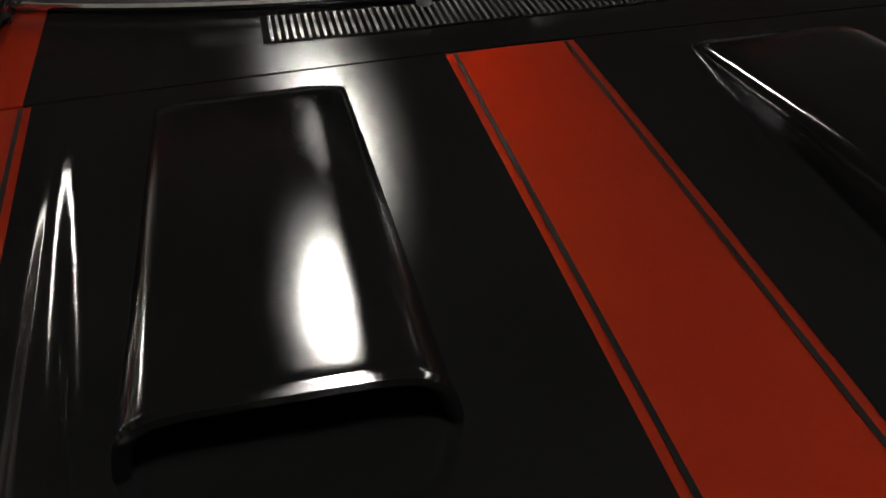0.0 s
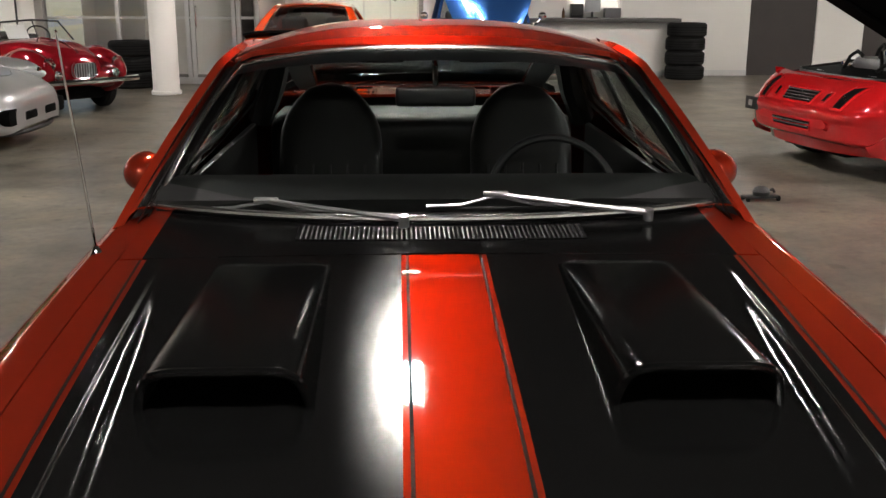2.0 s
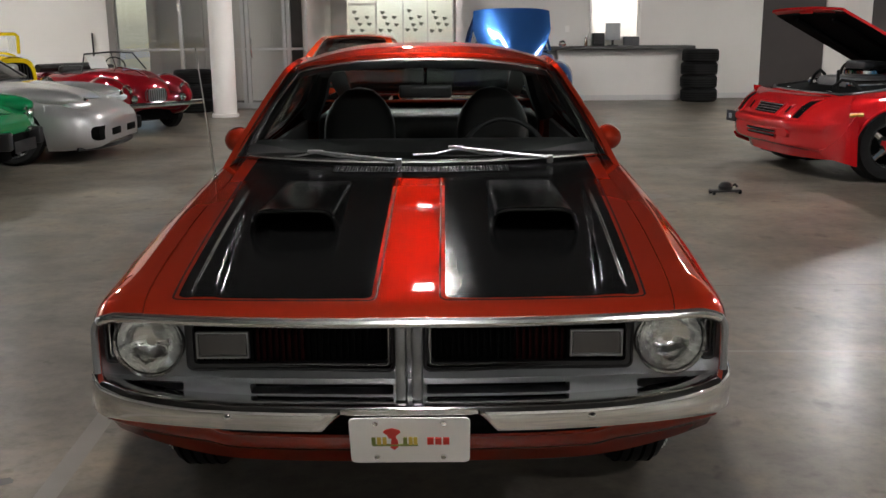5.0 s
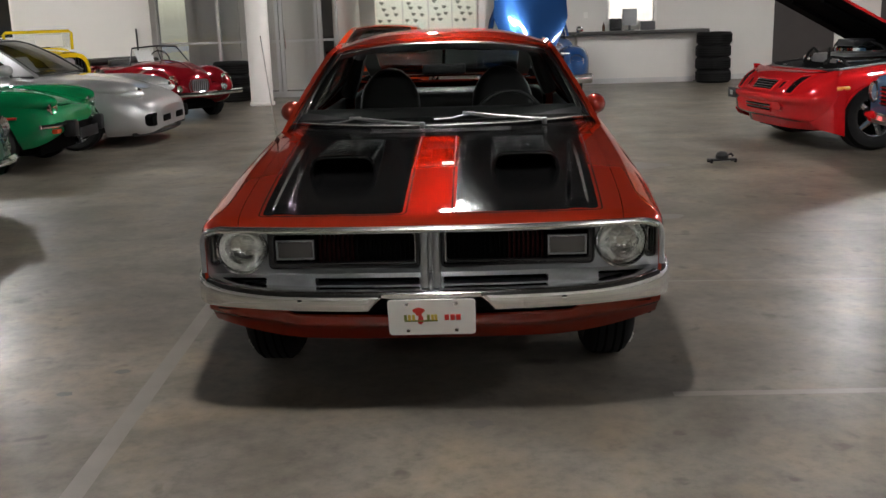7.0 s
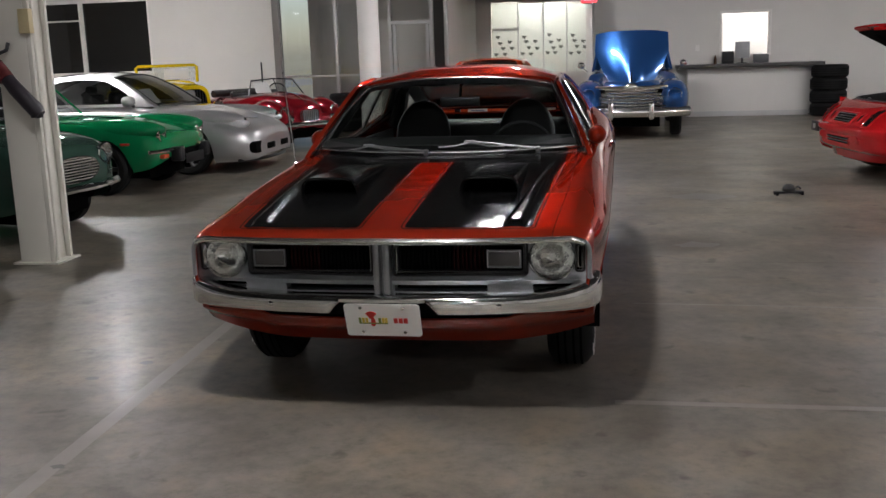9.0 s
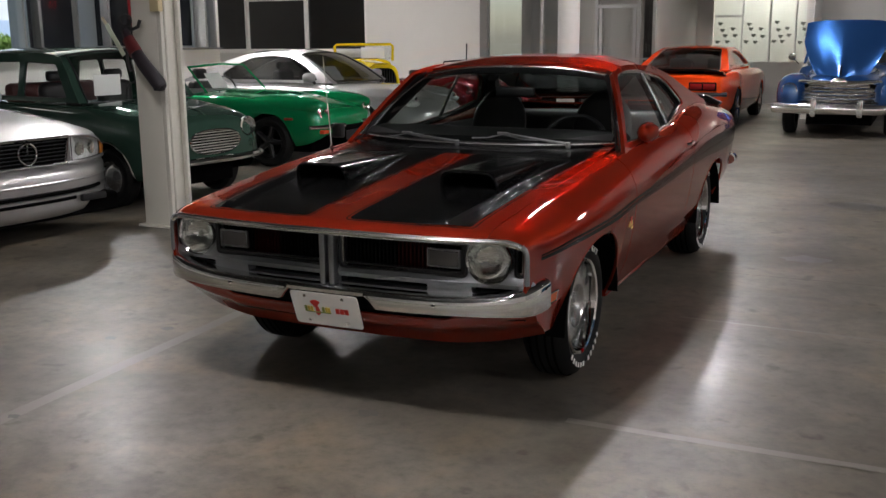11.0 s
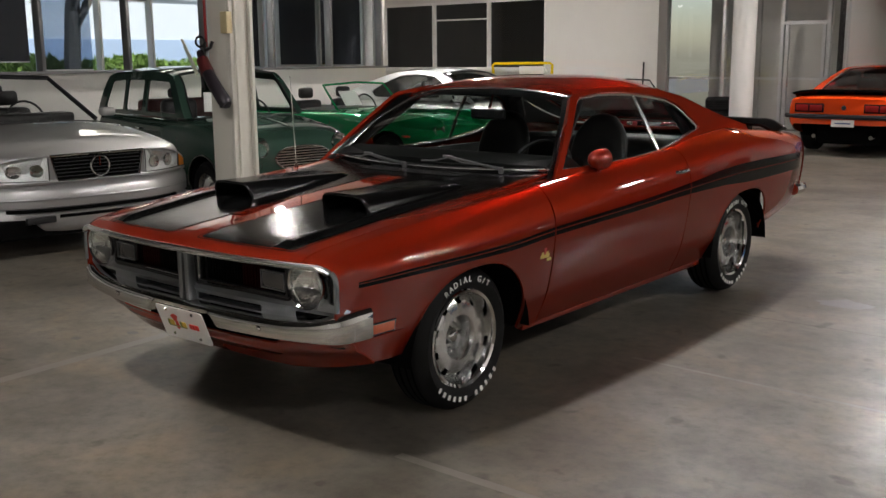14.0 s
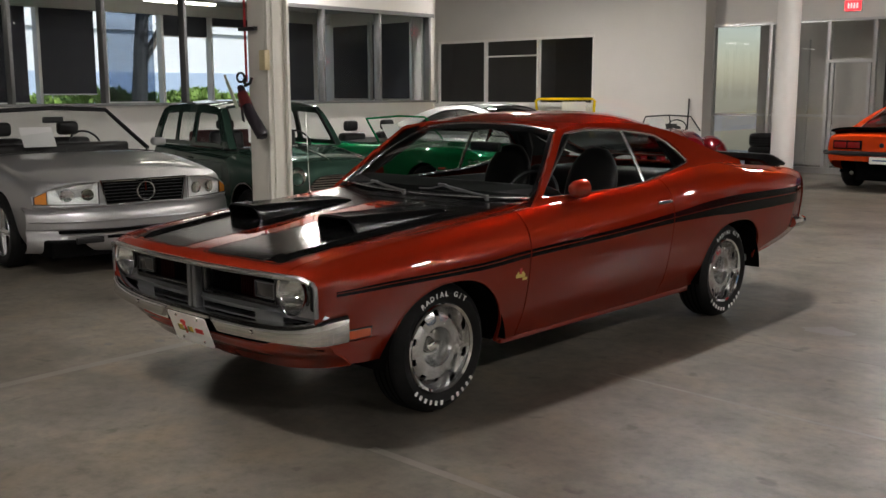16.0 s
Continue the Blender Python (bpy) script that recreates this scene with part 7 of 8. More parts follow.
def silver_coupe():
    car = thing("sports_coupe", at_nose(-3.58, 8.92, 0), "silver rear-engined sports coupe with dark glass", "car", "cars parked in the row")
    top, side = loft(car, [(0, 0.48, 0.22, 0.46, 0.10), (0.05, 0.68, 0.18, 0.53, 0.12), (0.2, 0.81, 0.16, 0.62, 0.13), (0.5, 0.865, 0.15, 0.725, 0.13), (0.9, 0.875, 0.15, 0.81, 0.10), (1.35, 0.875, 0.15, 0.86, 0.09), (2.2, 0.87, 0.16, 0.90, 0.10), (3.2, 0.90, 0.17, 0.92, 0.14), (3.9, 0.88, 0.2, 0.84, 0.15), (4.42, 0.70, 0.3, 0.62, 0.14)], M_SILVERCAR, [(0.92, 0.36), (3.28, 0.37)])
    for x in (0.78, -0.78):
        simple_wheel(car, x, 0.92, 0.32, 0.235)
        simple_wheel(car, x, 3.28, 0.32, 0.235)
    greenhouse(car, [(1.36, 0.87), (1.70, 1.09), (2.02, 1.235), (2.35, 1.275), (2.75, 1.255), (3.2, 1.14), (3.6, 0.99), (3.9, 0.87)],
               [[(1.60, 0.905), (1.82, 1.07), (2.08, 1.195), (2.4, 1.225), (2.72, 1.20), (3.0, 1.10), (3.2, 0.98), (3.1, 0.905)]],
               2.0, 2.8, 0.72, 0.54, M_SILVERCAR, M_BLACK, M_DUSK, 0.04)
    for s in (1, -1):
        hl = blob(car, "headlamp", M_LAMP, (s * 0.615, 0.37, 0.625), (0.125, 0.235, 0.072), 1.0, "clear swept-back headlamp")
        part("inner_lamp", revolve([(0.055, 0), (0.045, -0.02), (0, -0.03)], 18, "y", (s * 0.60, 0.20, 0.645)), M_REFLECTOR, hl)
        blob(car, "front_wing", M_SILVERCAR, (s * 0.62, 0.92, 0.68), (0.20, 0.72, 0.135), 1.0)
        part("air_intake", prism(rrect(s * 0.62 - 0.13, s * 0.62 + 0.13, 0.25, 0.40, 0.05), "y", 0.022, 0.18, 0.006), M_DARK, car, "black front air intake")
        part("lower_duct", boxed(s * 0.10, s * 0.42, -0.006, 0.2, 0.27, 0.36, 0.02), M_DARK, car)
        blob(car, "door_mirror", M_SILVERCAR, (s * 0.92, 1.62, 0.95), (0.11, 0.07, 0.065), 0.8, "silver door mirror")
        part("mirror_foot", tube([(s * 0.78, 1.62, 0.87), (s * 0.86, 1.62, 0.93)], 0.02, 6), M_BLACK, car)
        part("door_line", tube([side(1.55, z, s, 0.002) for z in (0.28, 0.5, 0.7, 0.8)], 0.003, 4), M_BLACK, car)
        part("door_line", tube([side(2.7, z, s, 0.002) for z in (0.28, 0.5, 0.7, 0.82)], 0.003, 4), M_BLACK, car)
    part("chin_lip", tube([(x, 0.03 + 0.22 * (abs(x) / 0.8) ** 3, 0.165) for x in lin(-0.8, 0.8, 15)], 0.022, 6), M_BLACK, car, "black chin lip")
    part("hood_line", tube([top(x, 0.28 + 0.35 * (x / 0.55) ** 2, 0.002) for x in lin(-0.55, 0.55, 17)], 0.003, 4), M_BLACK, car)
    b = bmesh.new()
    bmesh.ops.create_cube(b, size=1, matrix=Matrix.Translation((-0.25, 1.66, 0.985)) @ Matrix.Rotation(radians(-38), 4, "X") @ Matrix.Diagonal((0.36, 0.003, 0.24, 1)))
    part("price_sheet", b, M_PAPER, car, "white price sheet behind the windscreen", smooth=False)


def yellow_rod():
    m = paint("bright_yellow_paint", (0.72, 0.52, 0.01), 0.0, 0.3)
    car = thing("hot_rod", at_nose(-5.42, 10.42, -45) @ Matrix.Scale(0.95, 4), "bright yellow open hot rod with a framed windscreen", "car", "cars parked in the row")
    v, f = patch(lambda y, u: Vector(((0.27 + 0.15 * y) * math.copysign(abs(math.sin(u * math.pi / 2)) ** 0.8, u), y, 0.62 + (0.52 + 0.04 * y) * abs(math.cos(u * math.pi / 2)) ** 0.45)), lin(0.03, 1.0, 14), lin(-1, 1, 25))
    raw("hood", v, f, m, car, "yellow hood", angle=1.0)
    shell_o = [(0.29 * math.copysign(abs(math.cos(a)) ** 0.5, math.cos(a)), 0.70 + 0.42 * math.copysign(abs(math.sin(a)) ** 0.6, math.sin(a))) for a in lin(0, 2 * math.pi * 31 / 32, 32)]
    shell_i = [(x * 0.86, (z - 0.70) * 0.87 + 0.695) for x, z in shell_o]
    part("grille_shell", frame_ring(shell_o, shell_i, "y", -0.03, 0.06), m, car)
    part("grille", prism(shell_i, "y", 0.0, 0.04), M_DARK, car, "black radiator grille", smooth=False)
    for k in range(11):
        x = -0.22 + 0.044 * k
        part("grille_bar", boxed(x - 0.004, x + 0.004, -0.012, 0.0, 0.36, 1.04), M_BLACK, car, smooth=False)
    top, side = loft(car, [(0, 0.40, 0.45, 1.10, 0.1), (0.1, 0.50, 0.40, 1.19, 0.1), (0.6, 0.62, 0.36, 1.17, 0.08), (1.4, 0.66, 0.36, 1.10, 0.08), (1.85, 0.60, 0.42, 0.98, 0.12)], m, [], "tub", label="yellow body tub")
    for o in [c for c in car.children if c.name.startswith(("tub", "chassis"))]:
        o.location.y = 0.95
    fr = [(-0.50, 1.03, 1.15), (-0.52, 1.06, 1.40), (-0.48, 1.07, 1.43), (0.48, 1.07, 1.43), (0.52, 1.06, 1.40), (0.50, 1.03, 1.15)]
    part("windscreen_frame", tube(fr, 0.024, 8), m, car, "yellow windscreen frame")
    part("windscreen", boxed(-0.5, 0.5, 1.045, 1.05, 1.17, 1.40), M_CLEAR, car, smooth=False).visible_shadow = False
    part("price_sheet", boxed(-0.06, 0.36, 1.035, 1.038, 1.20, 1.38), M_PAPER, car, "white price sheet on the windscreen", smooth=False)
    part("seat", boxed(-0.48, 0.48, 1.75, 1.9, 0.9, 1.2, 0.05), M_VINYL, car)
    for s in (1, -1):
        simple_wheel(car, s * 0.72, 0.15, 0.30, 0.19, 0.15, "cap")
        simple_wheel(car, s * 0.76, 2.25, 0.37, 0.2, 0.25, "cap")
        round_lamp(car, (s * 0.42, -0.02, 0.78), 0.085)
        part("lamp_bracket", tube([(s * 0.25, 0.05, 0.62), (s * 0.42, 0.02, 0.70)], 0.014, 6), M_CHROME, car)
        part("axle", tube([(0, 0.15, 0.30), (s * 0.66, 0.15, 0.30)], 0.03, 8), M_CHROME, car)


def red_roadster():
    m = paint("dark_red_paint", (0.15, 0.005, 0.009), 0.15, 0.3)
    car = thing("vintage_roadster", at_nose(-3.93, 11.43, -41) @ Matrix.Scale(0.92, 4), "dark red vintage roadster with chrome bumper", "car", "cars parked in the row")
    top, side = loft(car, [(0, 0.26, 0.36, 0.66, 0.14), (0.05, 0.33, 0.33, 0.75, 0.2), (0.25, 0.40, 0.30, 0.85, 0.26), (0.6, 0.46, 0.29, 0.93, 0.27), (1.0, 0.56, 0.28, 0.95, 0.22), (1.5, 0.66, 0.28, 0.90, 0.16), (2.5, 0.68, 0.28, 0.87, 0.14), (3.1, 0.58, 0.32, 0.80, 0.2), (3.5, 0.36, 0.38, 0.66, 0.22)], m, [])
    for s in (1, -1):
        blob(car, "front_fender", m, (s * 0.53, 0.52, 0.52), (0.215, 0.64, 0.33), 1.0, "rounded dark red front fender", squash=0.2)
        blob(car, "rear_fender", m, (s * 0.60, 2.80, 0.50), (0.20, 0.62, 0.33), 0.95, "rounded dark red rear fender")
        blob(car, "lower_wing", m, (s * 0.36, 0.16, 0.45), (0.27, 0.20, 0.15), 0.9, "dark red lower front wing")
        part("running_board", boxed(s * 0.50, s * 0.74, 1.0, 2.4, 0.28, 0.32, 0.01), m, car)
        simple_wheel(car, s * 0.60, 0.55, 0.30, 0.2, 0.15, "cap")
        simple_wheel(car, s * 0.62, 2.85, 0.30, 0.2, 0.15, "cap")
        round_lamp(car, (s * 0.50, -0.055, 0.655), 0.078)
        round_lamp(car, (s * 0.42, -0.10, 0.52), 0.055, "y", "fog_lamp")
        part("bumper_bracket", boxed(s * 0.25, s * 0.30, -0.12, 0.3, 0.40, 0.45), M_BLACK, car, smooth=False)
    part("grille", prism(rrect(-0.17, 0.17, 0.46, 0.66, 0.07), "y", -0.05, 0.03), M_SILVER, car)
    for k in range(9):
        part("grille_bar", boxed(-0.15 + 0.0375 * k - 0.005, -0.15 + 0.0375 * k + 0.005, -0.06, -0.04, 0.475, 0.645), M_BLACK, car, smooth=False)
    part("grille_frame", tube([(x, -0.055, z) for x, z in rrect(-0.175, 0.175, 0.455, 0.665, 0.07)], 0.008, 6, True), m, car)
    part("bumper", tube([(x, -0.18 + 0.08 * (abs(x) / 0.78) ** 2, 0.43) for x in lin(-0.76, 0.76, 15)], 0.036, 8), M_CHROME, car, "straight chrome bumper bar")
    v, f = patch(lambda y, u: top(0.5 * u, y, 0.006), lin(1.25, 2.3, 12), lin(-1, 1, 13))
    raw("cockpit", v, f, M_VINYL, car, "black open cockpit")
    for s in (1, -1):
        part("seat", boxed(s * 0.28 - 0.2, s * 0.28 + 0.2, 1.85, 1.98, 0.8, 0.97, 0.05, 3), M_VINYL, car, "black low seat back")
    part("steering_wheel", tube([Vector((0.27 + 0.17 * math.cos(q), 1.5 + 0.05 * math.sin(q), 0.97 + 0.12 * math.sin(q))) for q in lin(0, 6.0, 22)], 0.011, 6, True), M_BLACK, car)
    open_screen(car, 1.08, 1.22, 0.56, 0.42, 0.90, 1.16, M_BLACK, True, 0.013)
    part("screen_post", tube([(0, 1.03, 0.93), (0, 1.16, 1.18)], 0.01, 6), M_BLACK, car)
    part("hood_strip", tube([top(0, y, 0.006) for y in lin(0.08, 1.0, 9)], 0.007, 6), M_CHROME, car)
    part("rolled_hood", tube([(x, 2.42 + 0.1 * (1 - (x / 0.6) ** 2), 0.92) for x in lin(-0.58, 0.58, 11)], 0.07, 8), M_VINYL, car, "folded black soft top")


def blue_sedan():
    m = paint("blue_metallic_paint", (0.018, 0.065, 0.20), 0.6, 0.3)
    car = thing("vintage_sedan", at_nose(1.10, 12.15, -91), "metallic blue forties sedan with its hood raised", "car")
    top, side = loft(car, [(0, 0.30, 0.35, 0.80, 0.1), (0.1, 0.42, 0.32, 0.88, 0.1), (1.2, 0.58, 0.30, 0.98, 0.1), (1.6, 0.76, 0.30, 1.02, 0.1), (3.6, 0.78, 0.30, 1.0, 0.14), (4.5, 0.5, 0.4, 0.8, 0.2)], m, [])
    cabin_top(car, 1.55, 1.95, 3.0, 3.9, 0.66, 0.52, 1.02, 1.58, m, M_CHROME, (2.4,), 0.06)
    for s in (1, -1):
        blob(car, "front_fender", m, (s * 0.66, 0.55, 0.60), (0.24, 0.72, 0.30), 0.8, "bulging blue front fender")
        blob(car, "rear_fender", m, (s * 0.68, 3.55, 0.58), (0.22, 0.65, 0.30), 0.8, "bulging blue rear fender")
        simple_wheel(car, s * 0.70, 0.55, 0.34, 0.2, 0.17, "cap")
        simple_wheel(car, s * 0.70, 3.55, 0.34, 0.2, 0.17, "cap")
        round_lamp(car, (s * 0.665, -0.125, 0.68), 0.10)
        part("bumper_guard", boxed(s * 0.27, s * 0.35, -0.34, -0.22, 0.31, 0.58, 0.03, 3), M_BRIGHT, car)
        part("door_mirror", revolve([(0.06, 0), (0.055, -0.02), (0, -0.03)], 16, "y", (s * 0.86, 1.6, 1.12)), M_CHROME, car)
        part("mirror_arm", tube([(s * 0.75, 1.62, 1.0), (s * 0.86, 1.61, 1.10)], 0.008, 6), M_CHROME, car)
    for k in range(5):
        z = 0.53 + 0.052 * k
        w = 0.62 - 0.055 * k
        part("grille_bar", tube([(x, -0.13 + 0.16 * (abs(x) / 0.6) ** 2, z) for x in lin(-w, w, 13)], 0.024, 8), M_BRIGHT, car, "chrome grille bar")
    part("grille_crest", blob_mesh((0, -0.17, 0.80), (0.11, 0.05, 0.06)), M_BRIGHT, car, "chrome grille crest")
    part("grille_brow", tube([(x, -0.16 + 0.20 * (abs(x) / 0.6) ** 2, 0.79) for x in lin(-0.55, 0.55, 15)], 0.03, 8), M_BRIGHT, car, "chrome bar over the grille")
    part("grille_shade_back", boxed(-0.5, 0.5, 0.06, 0.12, 0.42, 0.82), M_DARK, car, smooth=False)
    part("bumper", tube([(x, -0.24 + 0.16 * (abs(x) / 0.85) ** 2.5, 0.42) for x in lin(-0.88, 0.88, 21)], 0.078, 12), M_BRIGHT, car, "heavy chrome bumper")
    part("lower_trim", tube([(x, -0.12 + 0.16 * (abs(x) / 0.8) ** 2.5, 0.50) for x in lin(-0.8, 0.8, 21)], 0.022, 8), M_CHROME, car)
    # raised hood: a pointed shell standing up from the cowl
    def lid(q, u):
        w = 0.30 + 0.29 * min(1, q * 1.6) ** 0.7 - 0.02 * q
        crease = 0.10 * (1 - q) * max(0, 1 - abs(u) * 2.2)
        return Vector((w * u, 0.16 + 0.62 * q + 0.12 * u * u - crease - 0.05 * (1 - u * u), 0.86 + 0.80 * q - 0.04 * u ** 4 * q))
    v, f = patch(lid, lin(0, 1, 18), lin(-1, 1, 25))
    thick(raw("raised_hood", v, f, m, car, "raised blue hood standing open", angle=1.0), 0.02, 1)
    part("hood_ornament", tube([lid(0.02, 0) + Vector((0, -0.03, 0)), lid(0.2, 0) + Vector((0, -0.03, 0))], [0.02, 0.008], 8), M_CHROME, car)
    part("hood_prop", tube([(0.3, 0.9, 0.95), (0.3, 0.72, 1.5)], 0.01, 6), M_BLACK, car)
    part("engine", boxed(-0.25, 0.25, 0.4, 1.1, 0.7, 0.98, 0.04), M_DARK, car)


def orange_pony():
    m = paint("bright_orange_paint", (0.62, 0.055, 0.008), 0.1, 0.32)
    car = thing("pony_car", at_nose(-1.35, 16.95, 90), "bright orange pony car with black stripes, seen from behind", "car")
    L = 4.65
    top, side = loft(car, [(0, 0.72, 0.4, 0.74, 0.06), (0.1, 0.84, 0.3, 0.82, 0.07), (1.2, 0.88, 0.22, 0.92, 0.07), (2.4, 0.875, 0.22, 0.94, 0.08), (3.4, 0.88, 0.24, 0.95, 0.08), (4.3, 0.84, 0.33, 0.90, 0.07), (4.6, 0.80, 0.42, 0.86, 0.05), (L, 0.76, 0.46, 0.83, 0.04)], m, [(0.85, 0.37), (3.6, 0.37)])
    for x in (0.76, -0.76):
        simple_wheel(car, x, 0.85, 0.32, 0.19, 0.2)
        simple_wheel(car, x, 3.6, 0.32, 0.19, 0.22)
    greenhouse(car, [(1.45, 0.92), (1.7, 1.09), (1.95, 1.21), (2.3, 1.255), (2.75, 1.245), (3.1, 1.19), (3.5, 1.06), (3.85, 0.92)],
               [[(1.66, 0.96), (1.95, 1.15), (2.3, 1.205), (2.72, 1.195), (2.95, 1.12), (3.02, 0.975), (2.9, 0.96)]],
               1.95, 3.0, 0.72, 0.53, m, M_CHROME, M_DUSK, 0.045, frame_u=0.84)
    for a, b in ((0.07, 0.46), (-0.46, -0.07)):
        v, f = patch(lambda y, x: top(x, y, 0.005), lin(3.8, 4.45, 10), lin(a, b, 6))
        raw("deck_stripe", v, f, M_STRIPE, car, "black deck stripe")
    v, f = patch(lambda u, q: Vector((0.78 * u, 4.38 + 0.22 * q - 0.05 * u ** 4, 0.868 + 0.062 * math.sin(1.7 * q) - 0.05 * u ** 6)), lin(-1, 1, 25), lin(0, 1, 7))
    thick(raw("spoiler", v, f, M_STRIPE, car, "black boot spoiler", angle=1.0), 0.03)
    for s in (1, -1):
        tl = part("tail_lamp", boxed(s * 0.28, s * 0.70, L - 0.01, L + 0.022, 0.63, 0.76, 0.012), M_DARK, car, "dark tail lamp recess")
        for k in range(2):
            part("lens", boxed(s * (0.30 + 0.2 * k), s * (0.48 + 0.2 * k), L + 0.02, L + 0.03, 0.65, 0.74, 0.006), mat("tail_lens_red", (0.22, 0.008, 0.008), 0.25), tl)
    part("round_mark", revolve([(0.035, 0), (0.03, 0.01), (0, 0.012)], 20, "y", (0, L + 0.002, 0.70)), M_BLACK, car)
    part("rear_bumper", tube([(x, L + 0.06 - 0.12 * (abs(x) / 0.85) ** 3, 0.575) for x in lin(-0.85, 0.85, 21)], 0.034, 8), M_BLACK, car, "black rear bumper")
    part("number_plate", boxed(-0.16, 0.16, L + 0.01, L + 0.02, 0.43, 0.53, 0.003), M_PAPER, car, "pale plate with plain bars")
    part("plate_bar", boxed(-0.11, 0.11, L + 0.021, L + 0.023, 0.47, 0.49), mat("plate_blue", (0.1, 0.14, 0.3), 0.5), car, smooth=False)
    for s in (1, -1):
        part("exhaust", tube([(s * 0.4, L - 0.2, 0.30), (s * 0.4, L + 0.02, 0.29)], 0.03, 10), M_CHROME, car)


def red_coupe():
    m = paint("bright_red_paint", (0.42, 0.009, 0.011), 0.1, 0.3)
    car = thing("red_coupe", at_nose(3.18, 7.28, -170), "bright red sports coupe with its hood open", "car")
    top, side = loft(car, [(0, 0.50, 0.40, 0.50, 0.05), (0.06, 0.52, 0.36, 0.51, 0.06), (0.24, 0.74, 0.30, 0.64, 0.07), (0.35, 0.89, 0.27, 0.775, 0.07), (0.8, 0.915, 0.22, 0.83, 0.07), (1.6, 0.91, 0.22, 0.90, 0.07), (3.4, 0.91, 0.24, 0.92, 0.1), (4.6, 0.84, 0.35, 0.88, 0.1), (4.85, 0.78, 0.45, 0.8, 0.08)], m, [(0.80, 0.38), (3.68, 0.38)])
    for x in (0.80, -0.80):
        simple_wheel(car, x, 0.80, 0.335, 0.2, 0.22)
        simple_wheel(car, x, 3.68, 0.335, 0.2, 0.22)
    greenhouse(car, [(1.72, 0.90), (2.0, 1.08), (2.25, 1.20), (2.6, 1.245), (3.05, 1.22), (3.6, 1.04), (4.0, 0.90)],
               [[(1.95, 0.95), (2.2, 1.12), (2.5, 1.19), (2.95, 1.17), (3.2, 1.08), (3.3, 0.96)]], 2.25, 3.1, 0.74, 0.55, m, M_BLACK, M_DUSK, 0.035)
    # moulded nose: sloping upper face, bumper ridge, lower face
    prof = [(0.34, 0.765), (0.27, 0.745), (0.14, 0.685), (0.055, 0.60), (0.03, 0.565), (-0.01, 0.545), (-0.025, 0.525), (-0.022, 0.49), (0.0, 0.455), (0.006, 0.41), (0.014, 0.36), (0.03, 0.315), (0.09, 0.285)]

    def nose(u, q, out=0.0):
        k = q * (len(prof) - 1)
        d, z = catmull(prof, k)
        d2, z2 = catmull(prof, min(k + 0.05, len(prof) - 1.001))
        n = Vector((0, -(z - z2), -(d2 - d) if z > z2 else 0)).normalized() if z != z2 else Vector((0, -1, 0))
        a = abs(u)
        x = 0.905 * math.sin(math.pi / 2 * a) * (1 - 0.03 * (0.55 - z) ** 2)
        y = 0.37 * (1 - math.cos(math.pi / 2 * a)) ** 1.7 + d * (1 - a ** 5)
        return Vector((math.copysign(x, u) if u else 0.0, y + n.y * out, z + 0.025 * a ** 2 * max(0, (z - 0.55) / 0.2) + n.z * out))

    def q_at(z):
        lo, hi = 0.0, 1.0
        for _ in range(24):
            mid = (lo + hi) / 2
            if catmull(prof, mid * (len(prof) - 1))[1] > z:
                lo = mid
            else:
                hi = mid
        return lo

    v, f = patch(lambda u, q: nose(u, q), lin(-1, 1, 49), lin(0, 1, 40))
    thick(raw("nose_panel", v, f, m, car, "red moulded nose", angle=1.0), 0.012, -1)

    def inset(name, quad, mm, label="", rim=0.010):
        """A dark recess with a rolled red rim; quad: (u, z) corners."""
        A, B, C, D = quad
        def at(i, j, out):
            p = [A[k] + (B[k] - A[k]) * i for k in (0, 1)]
            r = [D[k] + (C[k] - D[k]) * i for k in (0, 1)]
            return nose(p[0] + (r[0] - p[0]) * j, q_at(p[1] + (r[1] - p[1]) * j), out)
        v, f = patch(lambda i, j: at(i, j, 0.007), lin(0, 1, 13), lin(0, 1, 13))
        ob = raw(name, v, f, mm, car, label)
        ring = [at(i, 0, 0.003) for i in lin(0, 0.9, 8)] + [at(1, j, 0.003) for j in lin(0, 0.9, 6)] + [at(i, 1, 0.003) for i in lin(1, 0.1, 8)] + [at(0, j, 0.003) for j in lin(1, 0.1, 6)]
        part("rim", tube(ring, rim, 6, True), m, ob)
        return ob, at

    gr, at = inset("grille", ((-0.17, 0.675), (0.17, 0.675), (0.145, 0.575), (-0.145, 0.575)), M_DARK, "black grille opening")
    for k in range(4):
        j = 0.16 + 0.22 * k
        part("grille_bar", tube([at(i, j, 0.014) for i in lin(0.02, 0.98, 9)], 0.004, 6), M_BLACK, gr)
    lo_, at = inset("lower_intake", ((-0.21, 0.445), (0.21, 0.445), (0.19, 0.365), (-0.19, 0.365)), M_DARK, "black lower intake")
    for k in range(2):
        part("intake_bar", tube([at(i, 0.33 + 0.33 * k, 0.01) for i in lin(0.02, 0.98, 9)], 0.004, 6), M_BLACK, lo_)
    for s in (1, -1):
        hl, at = inset("headlamp", ((s * 0.385, 0.715), (s * 0.51, 0.735), (s * 0.455, 0.56), (s * 0.36, 0.56)), M_DARK, "slanted headlamp recess", 0.012)
        c = at(0.5, 0.55, -0.01)
        part("lens", revolve([(0.062, 0), (0.05, -0.014), (0.0, -0.02)], 20, "y", c), M_LENS, hl).visible_shadow = False
        part("reflector", revolve([(0.06, 0.0), (0.03, 0.03), (0, 0.04)], 20, "y", c), M_REFLECTOR, hl)
